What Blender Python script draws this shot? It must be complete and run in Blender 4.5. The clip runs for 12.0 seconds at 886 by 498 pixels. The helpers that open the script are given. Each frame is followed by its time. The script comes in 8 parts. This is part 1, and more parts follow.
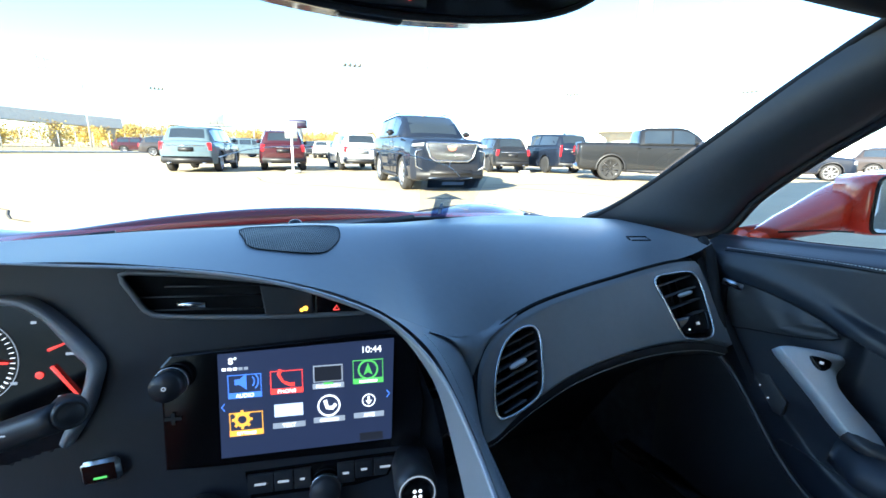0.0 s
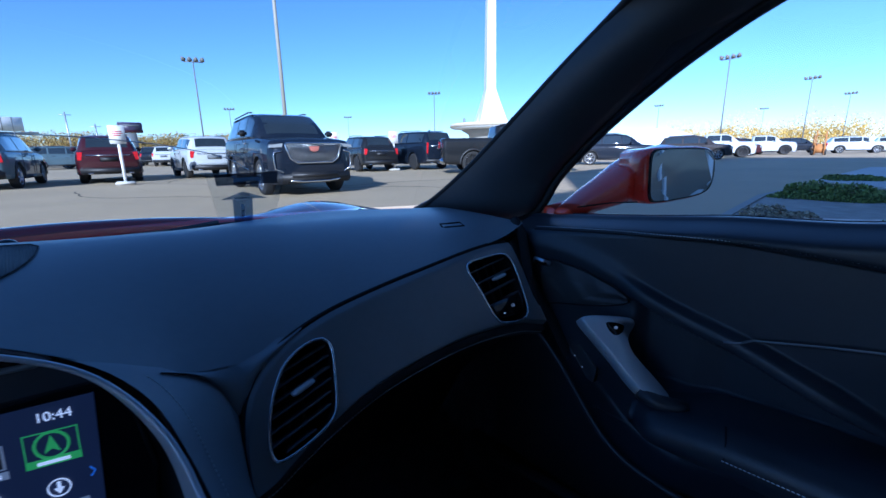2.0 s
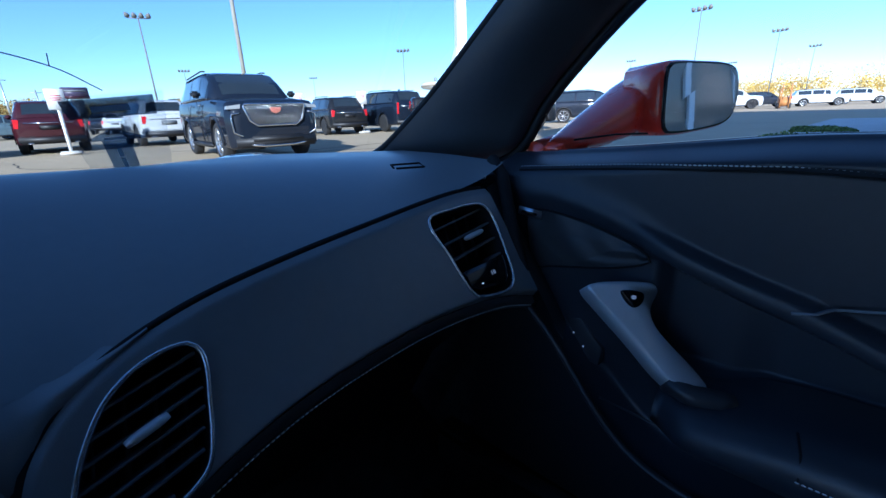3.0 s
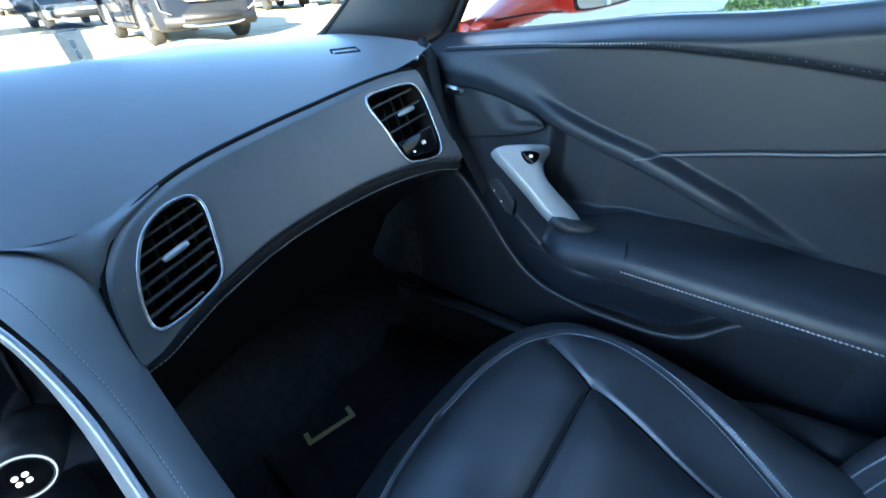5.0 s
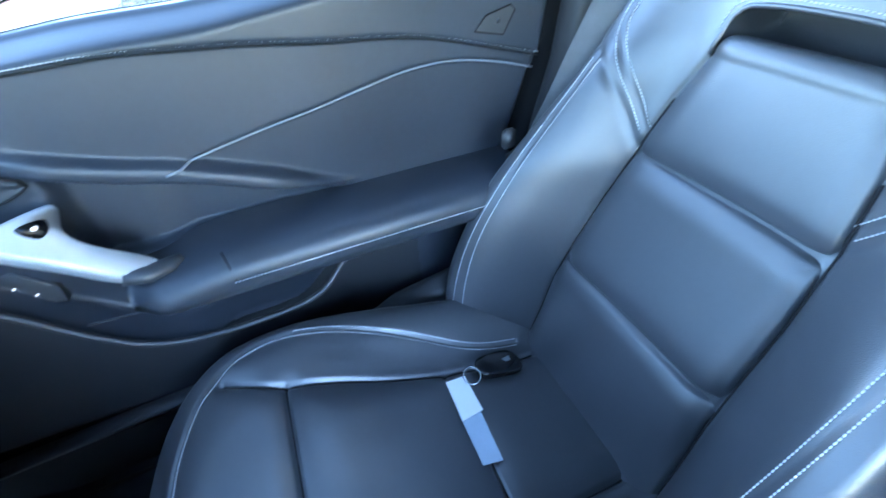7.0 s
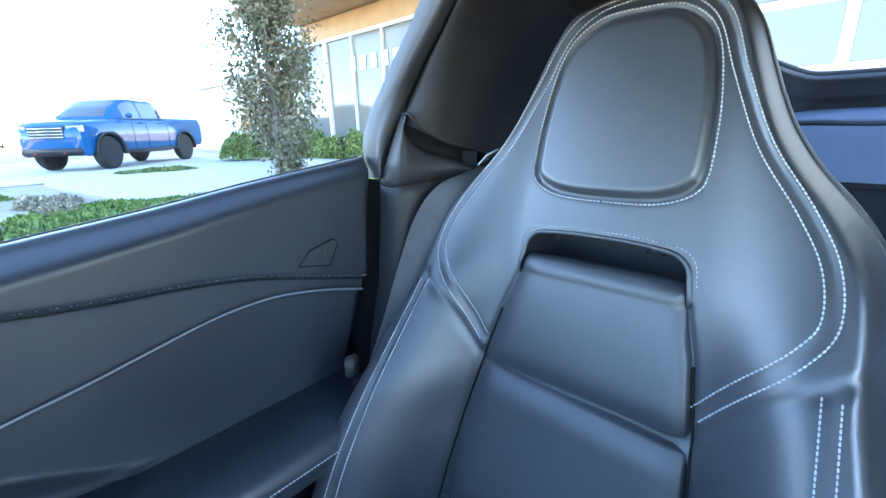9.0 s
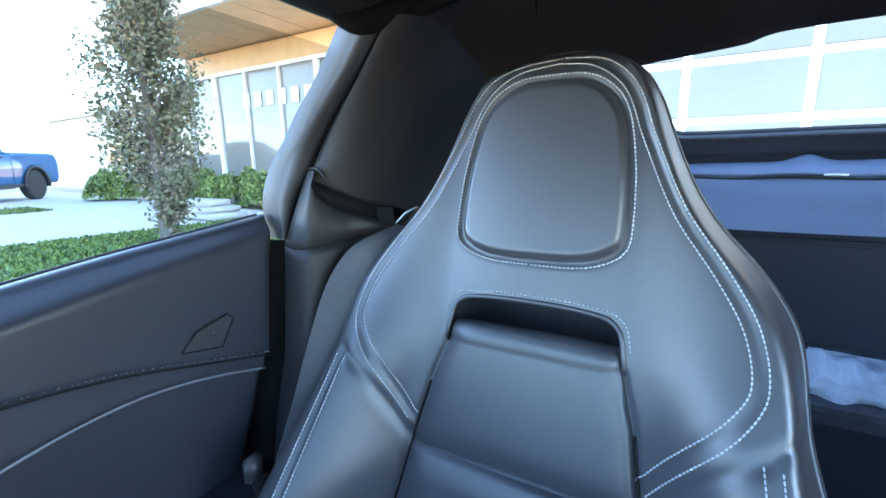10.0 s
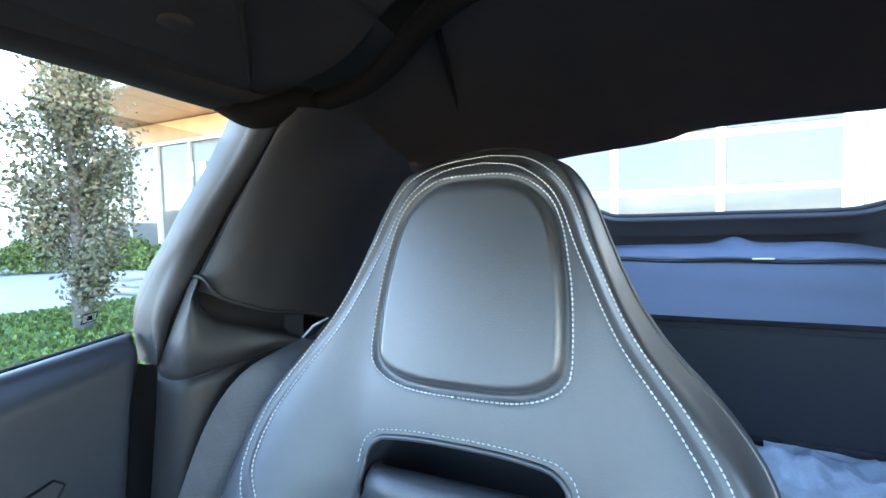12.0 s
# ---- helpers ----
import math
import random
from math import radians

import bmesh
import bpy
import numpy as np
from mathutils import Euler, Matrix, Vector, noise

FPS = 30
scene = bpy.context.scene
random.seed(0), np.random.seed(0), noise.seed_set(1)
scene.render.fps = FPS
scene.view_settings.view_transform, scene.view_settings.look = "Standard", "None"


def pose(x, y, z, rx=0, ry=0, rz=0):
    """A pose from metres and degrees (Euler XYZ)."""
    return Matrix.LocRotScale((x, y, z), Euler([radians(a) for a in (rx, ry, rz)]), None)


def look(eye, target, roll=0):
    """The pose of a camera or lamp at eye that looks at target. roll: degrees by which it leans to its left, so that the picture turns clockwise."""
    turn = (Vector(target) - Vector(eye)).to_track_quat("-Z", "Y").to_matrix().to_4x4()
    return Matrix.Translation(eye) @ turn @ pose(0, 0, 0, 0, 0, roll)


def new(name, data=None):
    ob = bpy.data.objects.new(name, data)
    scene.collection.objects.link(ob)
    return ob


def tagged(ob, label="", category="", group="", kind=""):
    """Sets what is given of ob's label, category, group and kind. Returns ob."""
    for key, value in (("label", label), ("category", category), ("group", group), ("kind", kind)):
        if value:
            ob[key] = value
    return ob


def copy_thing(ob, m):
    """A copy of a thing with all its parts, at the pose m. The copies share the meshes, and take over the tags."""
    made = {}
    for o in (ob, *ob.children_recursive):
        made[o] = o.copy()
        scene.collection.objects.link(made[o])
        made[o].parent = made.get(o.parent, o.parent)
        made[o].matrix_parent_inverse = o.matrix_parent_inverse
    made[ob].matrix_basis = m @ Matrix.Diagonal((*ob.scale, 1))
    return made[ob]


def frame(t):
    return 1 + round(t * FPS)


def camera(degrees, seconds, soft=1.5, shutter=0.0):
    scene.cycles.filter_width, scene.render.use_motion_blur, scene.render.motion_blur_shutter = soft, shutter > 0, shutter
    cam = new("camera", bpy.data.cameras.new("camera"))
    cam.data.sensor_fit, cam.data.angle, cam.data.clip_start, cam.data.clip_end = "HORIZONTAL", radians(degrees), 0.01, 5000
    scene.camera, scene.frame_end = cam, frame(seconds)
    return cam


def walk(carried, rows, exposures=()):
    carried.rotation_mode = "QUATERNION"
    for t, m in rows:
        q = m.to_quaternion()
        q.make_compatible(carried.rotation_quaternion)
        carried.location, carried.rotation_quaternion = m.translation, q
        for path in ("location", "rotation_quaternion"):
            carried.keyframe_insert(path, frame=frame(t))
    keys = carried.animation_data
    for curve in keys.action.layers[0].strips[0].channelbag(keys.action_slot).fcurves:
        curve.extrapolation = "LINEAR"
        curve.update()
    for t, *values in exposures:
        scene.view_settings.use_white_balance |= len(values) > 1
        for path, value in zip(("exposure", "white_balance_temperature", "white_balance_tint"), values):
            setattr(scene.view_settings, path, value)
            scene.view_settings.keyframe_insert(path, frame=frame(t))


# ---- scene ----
cam = camera(93.41, 12.0, soft=1.5, shutter=0.2)
PATH = [
    (0, (-0.1037, 0.2266, 0.9793), (0.3439, 1.0911, 0.7506), 1.25),
    (0.5, (-0.0761, 0.2238, 0.9897), (0.4377, 1.0590, 0.7936), 0.61),
    (1, (-0.0402, 0.2209, 0.9917), (0.5706, 0.9900, 0.8036), -0.27),
    (1.5, (-0.0052, 0.2153, 0.9855), (0.6569, 0.9356, 0.7787), -0.61),
    (2, (0.0501, 0.2224, 0.9572), (0.7263, 0.9224, 0.7273), -0.93),
    (2.5, (0.1813, 0.3273, 0.9116), (0.8747, 0.9883, 0.6249), -1.89),
    (2.7, (0.2001, 0.3360, 0.8934), (0.8944, 0.9858, 0.5839), -2.06),
    (4.3, (0.1587, 0.3069, 0.9248), (0.8664, 0.9383, 0.6079), -1.79),
    (4.5, (0.1486, 0.2615, 0.9406), (0.8534, 0.8769, 0.5877), -4.35),
    (4.7, (0.1311, 0.2289, 0.9289), (0.8038, 0.8146, 0.4767), -4.58),
    (5, (0.1211, 0.2098, 0.9156), (0.7697, 0.7354, 0.3651), -3.53),
    (5.5, (0.1278, 0.1803, 0.8658), (0.7140, 0.6622, 0.2146), -8.93),
    (6, (0.1130, 0.2342, 0.9056), (0.7974, 0.3788, 0.1910), 1.02),
    (6.5, (0.125, 0.218, 0.942), (1.486, 0.166, -0.523), -8.6),
    (7, (0.148, 0.195, 0.942), (1.559, -0.355, -0.364), -3.9),
    (7.5, (0.173, 0.162, 0.959), (1.529, -0.834, -0.123), -5.7),
    (7.7, (0.180, 0.164, 0.952), (1.540, -0.900, -0.050), -4.9),
    (9.3, (0.2134, 0.1647, 0.9638), (0.8591, -0.5587, 0.7193), -1.20),
    (9.5, (0.2125, 0.1518, 0.9548), (0.8484, -0.5864, 0.7298), -0.76),
    (10, (0.2572, 0.1330, 0.9852), (0.7392, -0.7198, 0.7841), -0.92),
    (10.5, (0.2567, 0.0991, 1.0053), (0.7369, -0.7646, 0.8523), -1.12),
    (11, (0.2509, 0.0629, 1.0243), (0.6613, -0.8456, 0.9456), -2.97),
    (11.5, (0.2537, 0.0477, 1.0279), (0.6342, -0.8763, 0.9877), -1.84),
    (12, (0.2593, 0.0467, 1.0249), (0.6460, -0.8742, 0.9766), -1.24),
]
EXPOSURE = [(0, 3.9, 6000, 6), (0.5, 3.02, 5600, 10), (1, 2.38, 4850, 24), (1.5, 1.95, 4600, 23), (2, 1.78, 4500, 18), (2.5, 1.73, 4500, 18), (2.7, 1.8, 4550, 17), (4.3, 3.35, 5600, 8), (4.7, 3.8, 5700, 8), (5, 5.0, 6300, 4), (5.5, 6.0, 6450, 2), (6, 6.2, 5350, -1), (6.5, 6.4, 5950, 5), (7, 6.25, 6400, 8), (7.5, 5.75, 6700, 12), (9.5, 5.2, 6600, 12), (10.5, 5.15, 6750, 13), (12, 5.3, 7050, 13)]
walk(cam, [(t, look(eye, target, roll)) for t, eye, target, roll in PATH], EXPOSURE)

# ---- sky, sun ----
SUN_EL, SUN_AZ = radians(24), math.atan2(-0.835, -0.550)
world = bpy.data.worlds.new("sky")
scene.world = world
world.use_nodes = True
wn = world.node_tree
sky = wn.nodes.new("ShaderNodeTexSky")
sky.sky_type, sky.sun_disc = "NISHITA", False
sky.sun_elevation, sky.sun_rotation = SUN_EL, SUN_AZ
sky.altitude = 1000
sky.air_density, sky.dust_density, sky.ozone_density = 1.0, 0.1, 2.6
wn.links.new(sky.outputs[0], wn.nodes["Background"].inputs[0])
wn.nodes["Background"].inputs[1].default_value = 0.09
sun_data = bpy.data.lights.new("sun", "SUN")
sun_data.energy, sun_data.angle, sun_data.color = 5.0, radians(0.53), (1.0, 0.85, 0.66)
sun = new("sun", sun_data)
sun.matrix_world = look((math.sin(SUN_AZ) * math.cos(SUN_EL) * 50, math.cos(SUN_AZ) * math.cos(SUN_EL) * 50, math.sin(SUN_EL) * 50), (0, 0, 0))


# ---- materials ----
def ramp_mix(nt, fac, a, b):
    mix = nt.nodes.new("ShaderNodeMix")
    mix.data_type = "RGBA"
    nt.links.new(fac, mix.inputs[0])
    mix.inputs[6].default_value, mix.inputs[7].default_value = a, b
    return mix.outputs[2]


def mat(name, col, rough=0.5, metal=0.0, var=0.25, scale=6.0, bump=0.0, bscale=300.0, grain="noise", coat=0.0, spec=0.5, emit=0.0, rvar=0.12, island=0.0, crough=0.04):
    m = bpy.data.materials.new(name)
    m.use_nodes = True
    nt = m.node_tree
    bs = nt.nodes["Principled BSDF"]
    tc = nt.nodes.new("ShaderNodeTexCoord")
    n1 = nt.nodes.new("ShaderNodeTexNoise")
    n1.inputs["Scale"].default_value, n1.inputs["Detail"].default_value = scale, 5
    n2 = nt.nodes.new("ShaderNodeTexNoise")
    n2.inputs["Scale"].default_value, n2.inputs["Detail"].default_value = scale * 14, 3
    add = nt.nodes.new("ShaderNodeMath")
    add.operation = "MULTIPLY_ADD"
    nt.links.new(tc.outputs["Object"], n1.inputs["Vector"])
    nt.links.new(tc.outputs["Object"], n2.inputs["Vector"])
    nt.links.new(n2.outputs["Fac"], add.inputs[0])
    add.inputs[1].default_value = 0.4
    nt.links.new(n1.outputs["Fac"], add.inputs[2])
    sub = nt.nodes.new("ShaderNodeMapRange")
    sub.inputs[1].default_value, sub.inputs[2].default_value = 0.35, 1.05
    nt.links.new(add.outputs[0], sub.inputs[0])
    lo = tuple(c * (1 - var) for c in col) + (1,)
    hi = tuple(min(1, c * (1 + var)) for c in col) + (1,)
    c_out = ramp_mix(nt, sub.outputs[0], lo, hi)
    if island:
        geo = nt.nodes.new("ShaderNodeNewGeometry")
        hsv = nt.nodes.new("ShaderNodeHueSaturation")
        mr = nt.nodes.new("ShaderNodeMapRange")
        mr.inputs[3].default_value, mr.inputs[4].default_value = 1 - island, 1 + island
        nt.links.new(geo.outputs["Random Per Island"], mr.inputs[0])
        nt.links.new(mr.outputs[0], hsv.inputs["Value"])
        nt.links.new(c_out, hsv.inputs["Color"])
        c_out = hsv.outputs[0]
    nt.links.new(c_out, bs.inputs["Base Color"])
    rr = nt.nodes.new("ShaderNodeMapRange")
    rr.inputs[3].default_value, rr.inputs[4].default_value = max(0.02, rough * (1 - rvar)), min(1, rough * (1 + rvar))
    nt.links.new(sub.outputs[0], rr.inputs[0])
    nt.links.new(rr.outputs[0], bs.inputs["Roughness"])
    bs.inputs["Metallic"].default_value = metal
    bs.inputs["Coat Weight"].default_value = coat
    bs.inputs["Coat Roughness"].default_value = crough
    bs.inputs["Specular IOR Level"].default_value = spec
    if emit:
        nt.links.new(c_out, bs.inputs["Emission Color"])
        bs.inputs["Emission Strength"].default_value = emit
    if bump:
        if grain == "voronoi":
            tx = nt.nodes.new("ShaderNodeTexVoronoi")
            tx.feature = "DISTANCE_TO_EDGE"
            out = tx.outputs["Distance"]
        elif grain == "wave":
            tx = nt.nodes.new("ShaderNodeTexWave")
            out = tx.outputs["Fac"]
        else:
            tx = nt.nodes.new("ShaderNodeTexNoise")
            tx.inputs["Detail"].default_value = 4
            out = tx.outputs["Fac"]
        tx.inputs["Scale"].default_value = bscale
        nt.links.new(tc.outputs["Object"], tx.inputs["Vector"])
        bp = nt.nodes.new("ShaderNodeBump")
        bp.inputs["Strength"].default_value = bump
        bp.inputs["Distance"].default_value = 0.3 / bscale
        nt.links.new(out, bp.inputs["Height"])
        nt.links.new(bp.outputs[0], bs.inputs["Normal"])
    return m


def glass_mat(name, tint=(0.9, 0.94, 0.92), gloss=0.09):
    m = bpy.data.materials.new(name)
    m.use_nodes = True
    nt = m.node_tree
    nt.nodes.remove(nt.nodes["Principled BSDF"])
    tr, gl, mx = (nt.nodes.new(k) for k in ("ShaderNodeBsdfTransparent", "ShaderNodeBsdfGlossy", "ShaderNodeMixShader"))
    tr.inputs[0].default_value = (*tint, 1)
    gl.inputs["Roughness"].default_value = 0.01
    mx.inputs[0].default_value = gloss
    nt.links.new(tr.outputs[0], mx.inputs[1])
    nt.links.new(gl.outputs[0], mx.inputs[2])
    nt.links.new(mx.outputs[0], nt.nodes["Material Output"].inputs[0])
    return m


LEATHER = mat("black_leather", (0.040, 0.043, 0.049), 0.38, var=0.22, scale=9, bump=0.42, bscale=560, grain="voronoi", spec=0.9, coat=0.7, crough=0.36)
LEATHER_PERF = mat("perforated_leather", (0.040, 0.043, 0.049), 0.40, var=0.2, scale=9, bump=0.40, bscale=480, grain="voronoi", spec=0.9, coat=0.6, crough=0.38)
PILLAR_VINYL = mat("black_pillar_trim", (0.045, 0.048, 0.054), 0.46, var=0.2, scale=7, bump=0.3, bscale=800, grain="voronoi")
# black vinyl lifted to a bluish grey; sky light is put into its colour
VINYL = mat("sky_lifted_black_vinyl", (0.180, 0.197, 0.212), 0.46, var=0.14, scale=7, bump=0.35, bscale=800, grain="voronoi", spec=0.9, coat=0.5, crough=0.38)
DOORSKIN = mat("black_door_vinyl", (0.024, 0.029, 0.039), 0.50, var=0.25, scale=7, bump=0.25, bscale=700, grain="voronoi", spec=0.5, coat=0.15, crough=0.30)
DARK_PLASTIC = mat("dark_plastic", (0.038, 0.039, 0.043), 0.42, var=0.2, scale=12, bump=0.15, bscale=900)
GLOSS_BLACK = mat("gloss_black_plastic", (0.006, 0.006, 0.007), 0.12, var=0.2, scale=12)
QUARTER = mat("black_quarter_trim", (0.022, 0.022, 0.024), 0.55, var=0.2, scale=7, bump=0.3, bscale=800, grain="voronoi")
HEADLINER = mat("headliner_fabric", (0.044, 0.042, 0.043), 0.95, var=0.18, scale=16, bump=0.5, bscale=1400, spec=0.2)
CARPET = mat("black_carpet", (0.044, 0.048, 0.056), 1.0, var=0.4, scale=40, bump=1.0, bscale=900, spec=0.1)
SLAT = mat("grey_vent_slat", (0.11, 0.115, 0.125), 0.38, var=0.1, scale=20, bump=0.1, bscale=900)
RUBBER = mat("black_rubber", (0.012, 0.012, 0.013), 0.7, var=0.2, scale=20, bump=0.2, bscale=200)
SILVER = mat("silver_satin_paint", (0.66, 0.68, 0.70), 0.34, metal=0.25, var=0.06, scale=30, bump=0.05, bscale=1500)
ALU = mat("brushed_aluminium", (0.62, 0.64, 0.66), 0.30, metal=1.0, var=0.08, scale=30, bump=0.08, bscale=1500)
CHROME = mat("satin_chrome", (0.70, 0.72, 0.75), 0.18, metal=1.0, var=0.06, scale=30)
STITCH = mat("grey_thread", (0.60, 0.61, 0.62), 0.8, var=0.15, scale=200)
VENT_RING = mat("polished_vent_ring", (0.86, 0.88, 0.90), 0.24, metal=0.85, var=0.04, scale=30)
SEAL = mat("matte_black_seal", (0.007, 0.007, 0.008), 0.95, var=0.1, scale=30, spec=0.15)
# near-black that paints the shade in seams, gaps and recesses
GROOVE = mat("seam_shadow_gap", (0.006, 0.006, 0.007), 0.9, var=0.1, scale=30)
BELT = mat("seat_belt_webbing", (0.035, 0.036, 0.038), 0.75, var=0.2, scale=30, bump=0.9, bscale=380, grain="wave")
CLOTH = mat("cargo_cover_cloth", (0.082, 0.102, 0.138), 0.85, var=0.15, scale=8, bump=0.4, bscale=900)
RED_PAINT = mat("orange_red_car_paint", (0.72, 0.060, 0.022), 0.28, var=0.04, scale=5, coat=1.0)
# the same red body paint, darkened to hold the bonnet's shade
SHADED_HOOD = mat("shaded_red_car_paint", (0.22, 0.012, 0.012), 0.25, var=0.05, scale=5, coat=1.0)
MIRROR = mat("mirror_glass", (0.86, 0.88, 0.90), 0.015, metal=1.0, var=0.01, scale=3, rvar=0.0)
WINDSHIELD = glass_mat("windshield_glass", (0.41, 0.45, 0.455), 0.035)
SIDE_GLASS = glass_mat("side_glass", (0.56, 0.59, 0.59), 0.03)
MATMARK = mat("olive_mat_mark", (0.84, 0.82, 0.50), 0.8, var=0.15, scale=60)
WHITE_CARD = mat("white_card", (0.90, 0.90, 0.89), 0.35, var=0.04, scale=20)
FROST = mat("frosted_plastic", (0.42, 0.50, 0.58), 0.25, var=0.08, scale=20)


def lamp_mat(name, col, strength):
    return mat(name, col, 0.4, var=0.02, emit=strength)


SCREEN_BG = lamp_mat("lit_screen_blue", (0.012, 0.018, 0.042), 0.16)
LIT_WHITE = lamp_mat("lit_white", (0.85, 0.88, 0.92), 0.16)
LIT_RED = lamp_mat("lit_red", (0.85, 0.06, 0.05), 0.13)
LIT_BLUE = lamp_mat("lit_blue", (0.08, 0.22, 0.75), 0.11)
LIT_GREEN = lamp_mat("lit_green", (0.10, 0.45, 0.10), 0.12)
LIT_ORANGE = lamp_mat("lit_orange", (0.75, 0.36, 0.05), 0.15)
LIT_AMBER = lamp_mat("lit_amber", (0.95, 0.38, 0.03), 0.42)
LIT_GREY = lamp_mat("lit_grey", (0.30, 0.34, 0.40), 0.09)
LIT_DARK = lamp_mat("lit_dark", (0.010, 0.012, 0.018), 0.138)


# ---- building helpers ----
def thing(name, label, category, group="", kind="", at=(0, 0, 0)):
    e = new(name)
    e.empty_display_size = 0.1
    e.location = at
    return tagged(e, label, category, group, kind)


def mesh_object(name, verts, faces, material, parent=None, label="", smooth=True, kind=""):
    me = bpy.data.meshes.new(name)
    me.from_pydata([tuple(v) for v in verts], [], faces)
    me.update()
    if smooth:
        me.polygons.foreach_set("use_smooth", [True] * len(me.polygons))
    me.materials.append(material)
    ob = new(name, me)
    if parent is not None:
        ob.parent = parent
        if parent.data is None:
            ob.matrix_parent_inverse = Matrix.Translation(parent.location).inverted()
    return tagged(ob, label, kind=kind)


def part(name, bm, material, parent, label="", smooth=True, kind=""):
    verts = [v.co[:] for v in bm.verts]
    bm.verts.index_update()
    faces = [[v.index for v in f.verts] for f in bm.faces]
    bm.free()
    return mesh_object(name, verts, faces, material, parent, label, smooth, kind)


def structure(name, bm_or_grid, material, label="", category="", smooth=True):
    if isinstance(bm_or_grid, tuple):
        ob = mesh_object(name, *bm_or_grid, material, None, "", smooth)
    else:
        ob = part(name, bm_or_grid, material, None, "", smooth)
    return tagged(ob, label, category, kind="structure")


def spline(pts, n):
    """n points along a smooth curve through pts."""
    p = np.array(pts, float)
    seg = np.r_[0, np.cumsum(np.linalg.norm(np.diff(p, axis=0), axis=1))]
    t = np.linspace(0, seg[-1], n)
    out = np.zeros((n, p.shape[1]))
    m = np.zeros_like(p)
    m[1:-1] = (p[2:] - p[:-2]) / (seg[2:] - seg[:-2])[:, None]
    m[0], m[-1] = (p[1] - p[0]) / seg[1], (p[-1] - p[-2]) / (seg[-1] - seg[-2])
    i = np.clip(np.searchsorted(seg, t, side="right") - 1, 0, len(p) - 2)
    h = (seg[i + 1] - seg[i])
    u = (t - seg[i]) / h
    h00, h10, h01, h11 = 2 * u**3 - 3 * u**2 + 1, u**3 - 2 * u**2 + u, -2 * u**3 + 3 * u**2, u**3 - u**2
    out = h00[:, None] * p[i] + (h10 * h)[:, None] * m[i] + h01[:, None] * p[i + 1] + (h11 * h)[:, None] * m[i + 1]
    return out


def closed_spline(pts, n):
    p = list(pts)
    q = spline([p[-1]] + p + [p[0], p[1]], 3 * n)
    a = int(np.argmin(np.linalg.norm(q[: len(q) // 2] - np.array(p[0]), axis=1)))
    rest = q[a + n // 2:]
    b = a + n // 2 + int(np.argmin(np.linalg.norm(rest - np.array(p[0]), axis=1)))
    return spline(q[a:b + 1], n + 1)[:-1]


def grid(rows):
    """Faces for rows of points, all equally long."""
    r = np.array(rows, float)
    a, b = r.shape[:2]
    f = [(i * b + j, i * b + j + 1, (i + 1) * b + j + 1, (i + 1) * b + j) for i in range(a - 1) for j in range(b - 1)]
    return r.reshape(-1, 3), f


def add_grid(bm, rows, close=False):
    vs = [[bm.verts.new(p) for p in row] for row in rows]
    n = len(rows[0])
    for i in range(len(rows) - 1):
        for j in range(n if close else n - 1):
            try:
                bm.faces.new((vs[i][j], vs[i][(j + 1) % n], vs[i + 1][(j + 1) % n], vs[i + 1][j]))
            except ValueError:
                pass
    return vs


def tube(pts, r, closed=False, seg=8, flat=1.0, up=None):
    """A bmesh tube along pts; r may be a list. flat squeezes it along the second axis."""
    p = np.array(pts, float)
    n = len(p)
    bm = bmesh.new()
    rr = np.full(n, r) if np.isscalar(r) else np.array(r)
    if closed:
        tan = np.roll(p, -1, 0) - np.roll(p, 1, 0)
    else:
        tan = np.gradient(p, axis=0)
    tan /= np.linalg.norm(tan, axis=1)[:, None] + 1e-12
    ref = np.array(up if up is not None else (0.31, 0.2, 0.93), float)
    rows = []
    side = np.cross(tan[0], ref)
    for k in range(n):
        if up is not None:
            side = np.cross(tan[k], ref)
        else:
            side = side - tan[k] * np.dot(side, tan[k])
        side /= np.linalg.norm(side) + 1e-12
        top = np.cross(side, tan[k])
        rows.append([p[k] + rr[k] * (math.cos(a) * side + flat * math.sin(a) * top) for a in np.linspace(0, 2 * math.pi, seg, endpoint=False)])
    if closed:
        rows.append(rows[0])
    vs = add_grid(bm, rows, True)
    if closed:
        bmesh.ops.remove_doubles(bm, verts=bm.verts, dist=1e-6)
    else:
        bm.faces.new(vs[0][::-1])
        bm.faces.new(vs[-1])
    return bm


def box(size, at=(0, 0, 0), bevel=0.0, turn=None, seg=2, bm=None):
    own = bm is None
    b2 = bmesh.new()
    bmesh.ops.create_cube(b2, size=1.0)
    bmesh.ops.scale(b2, vec=size, verts=b2.verts)
    if bevel:
        bmesh.ops.bevel(b2, geom=list(b2.edges), offset=bevel, segments=seg, affect="EDGES")
    m = Matrix.Translation(at) @ (turn if turn is not None else Matrix.Identity(4))
    bmesh.ops.transform(b2, matrix=m, verts=b2.verts)
    if own:
        return b2
    join(bm, b2)
    return bm


def join(bm, other):
    other.verts.index_update()
    vs = [bm.verts.new(v.co) for v in other.verts]
    for f in other.faces:
        bm.faces.new([vs[v.index] for v in f.verts])
    other.free()
    return bm


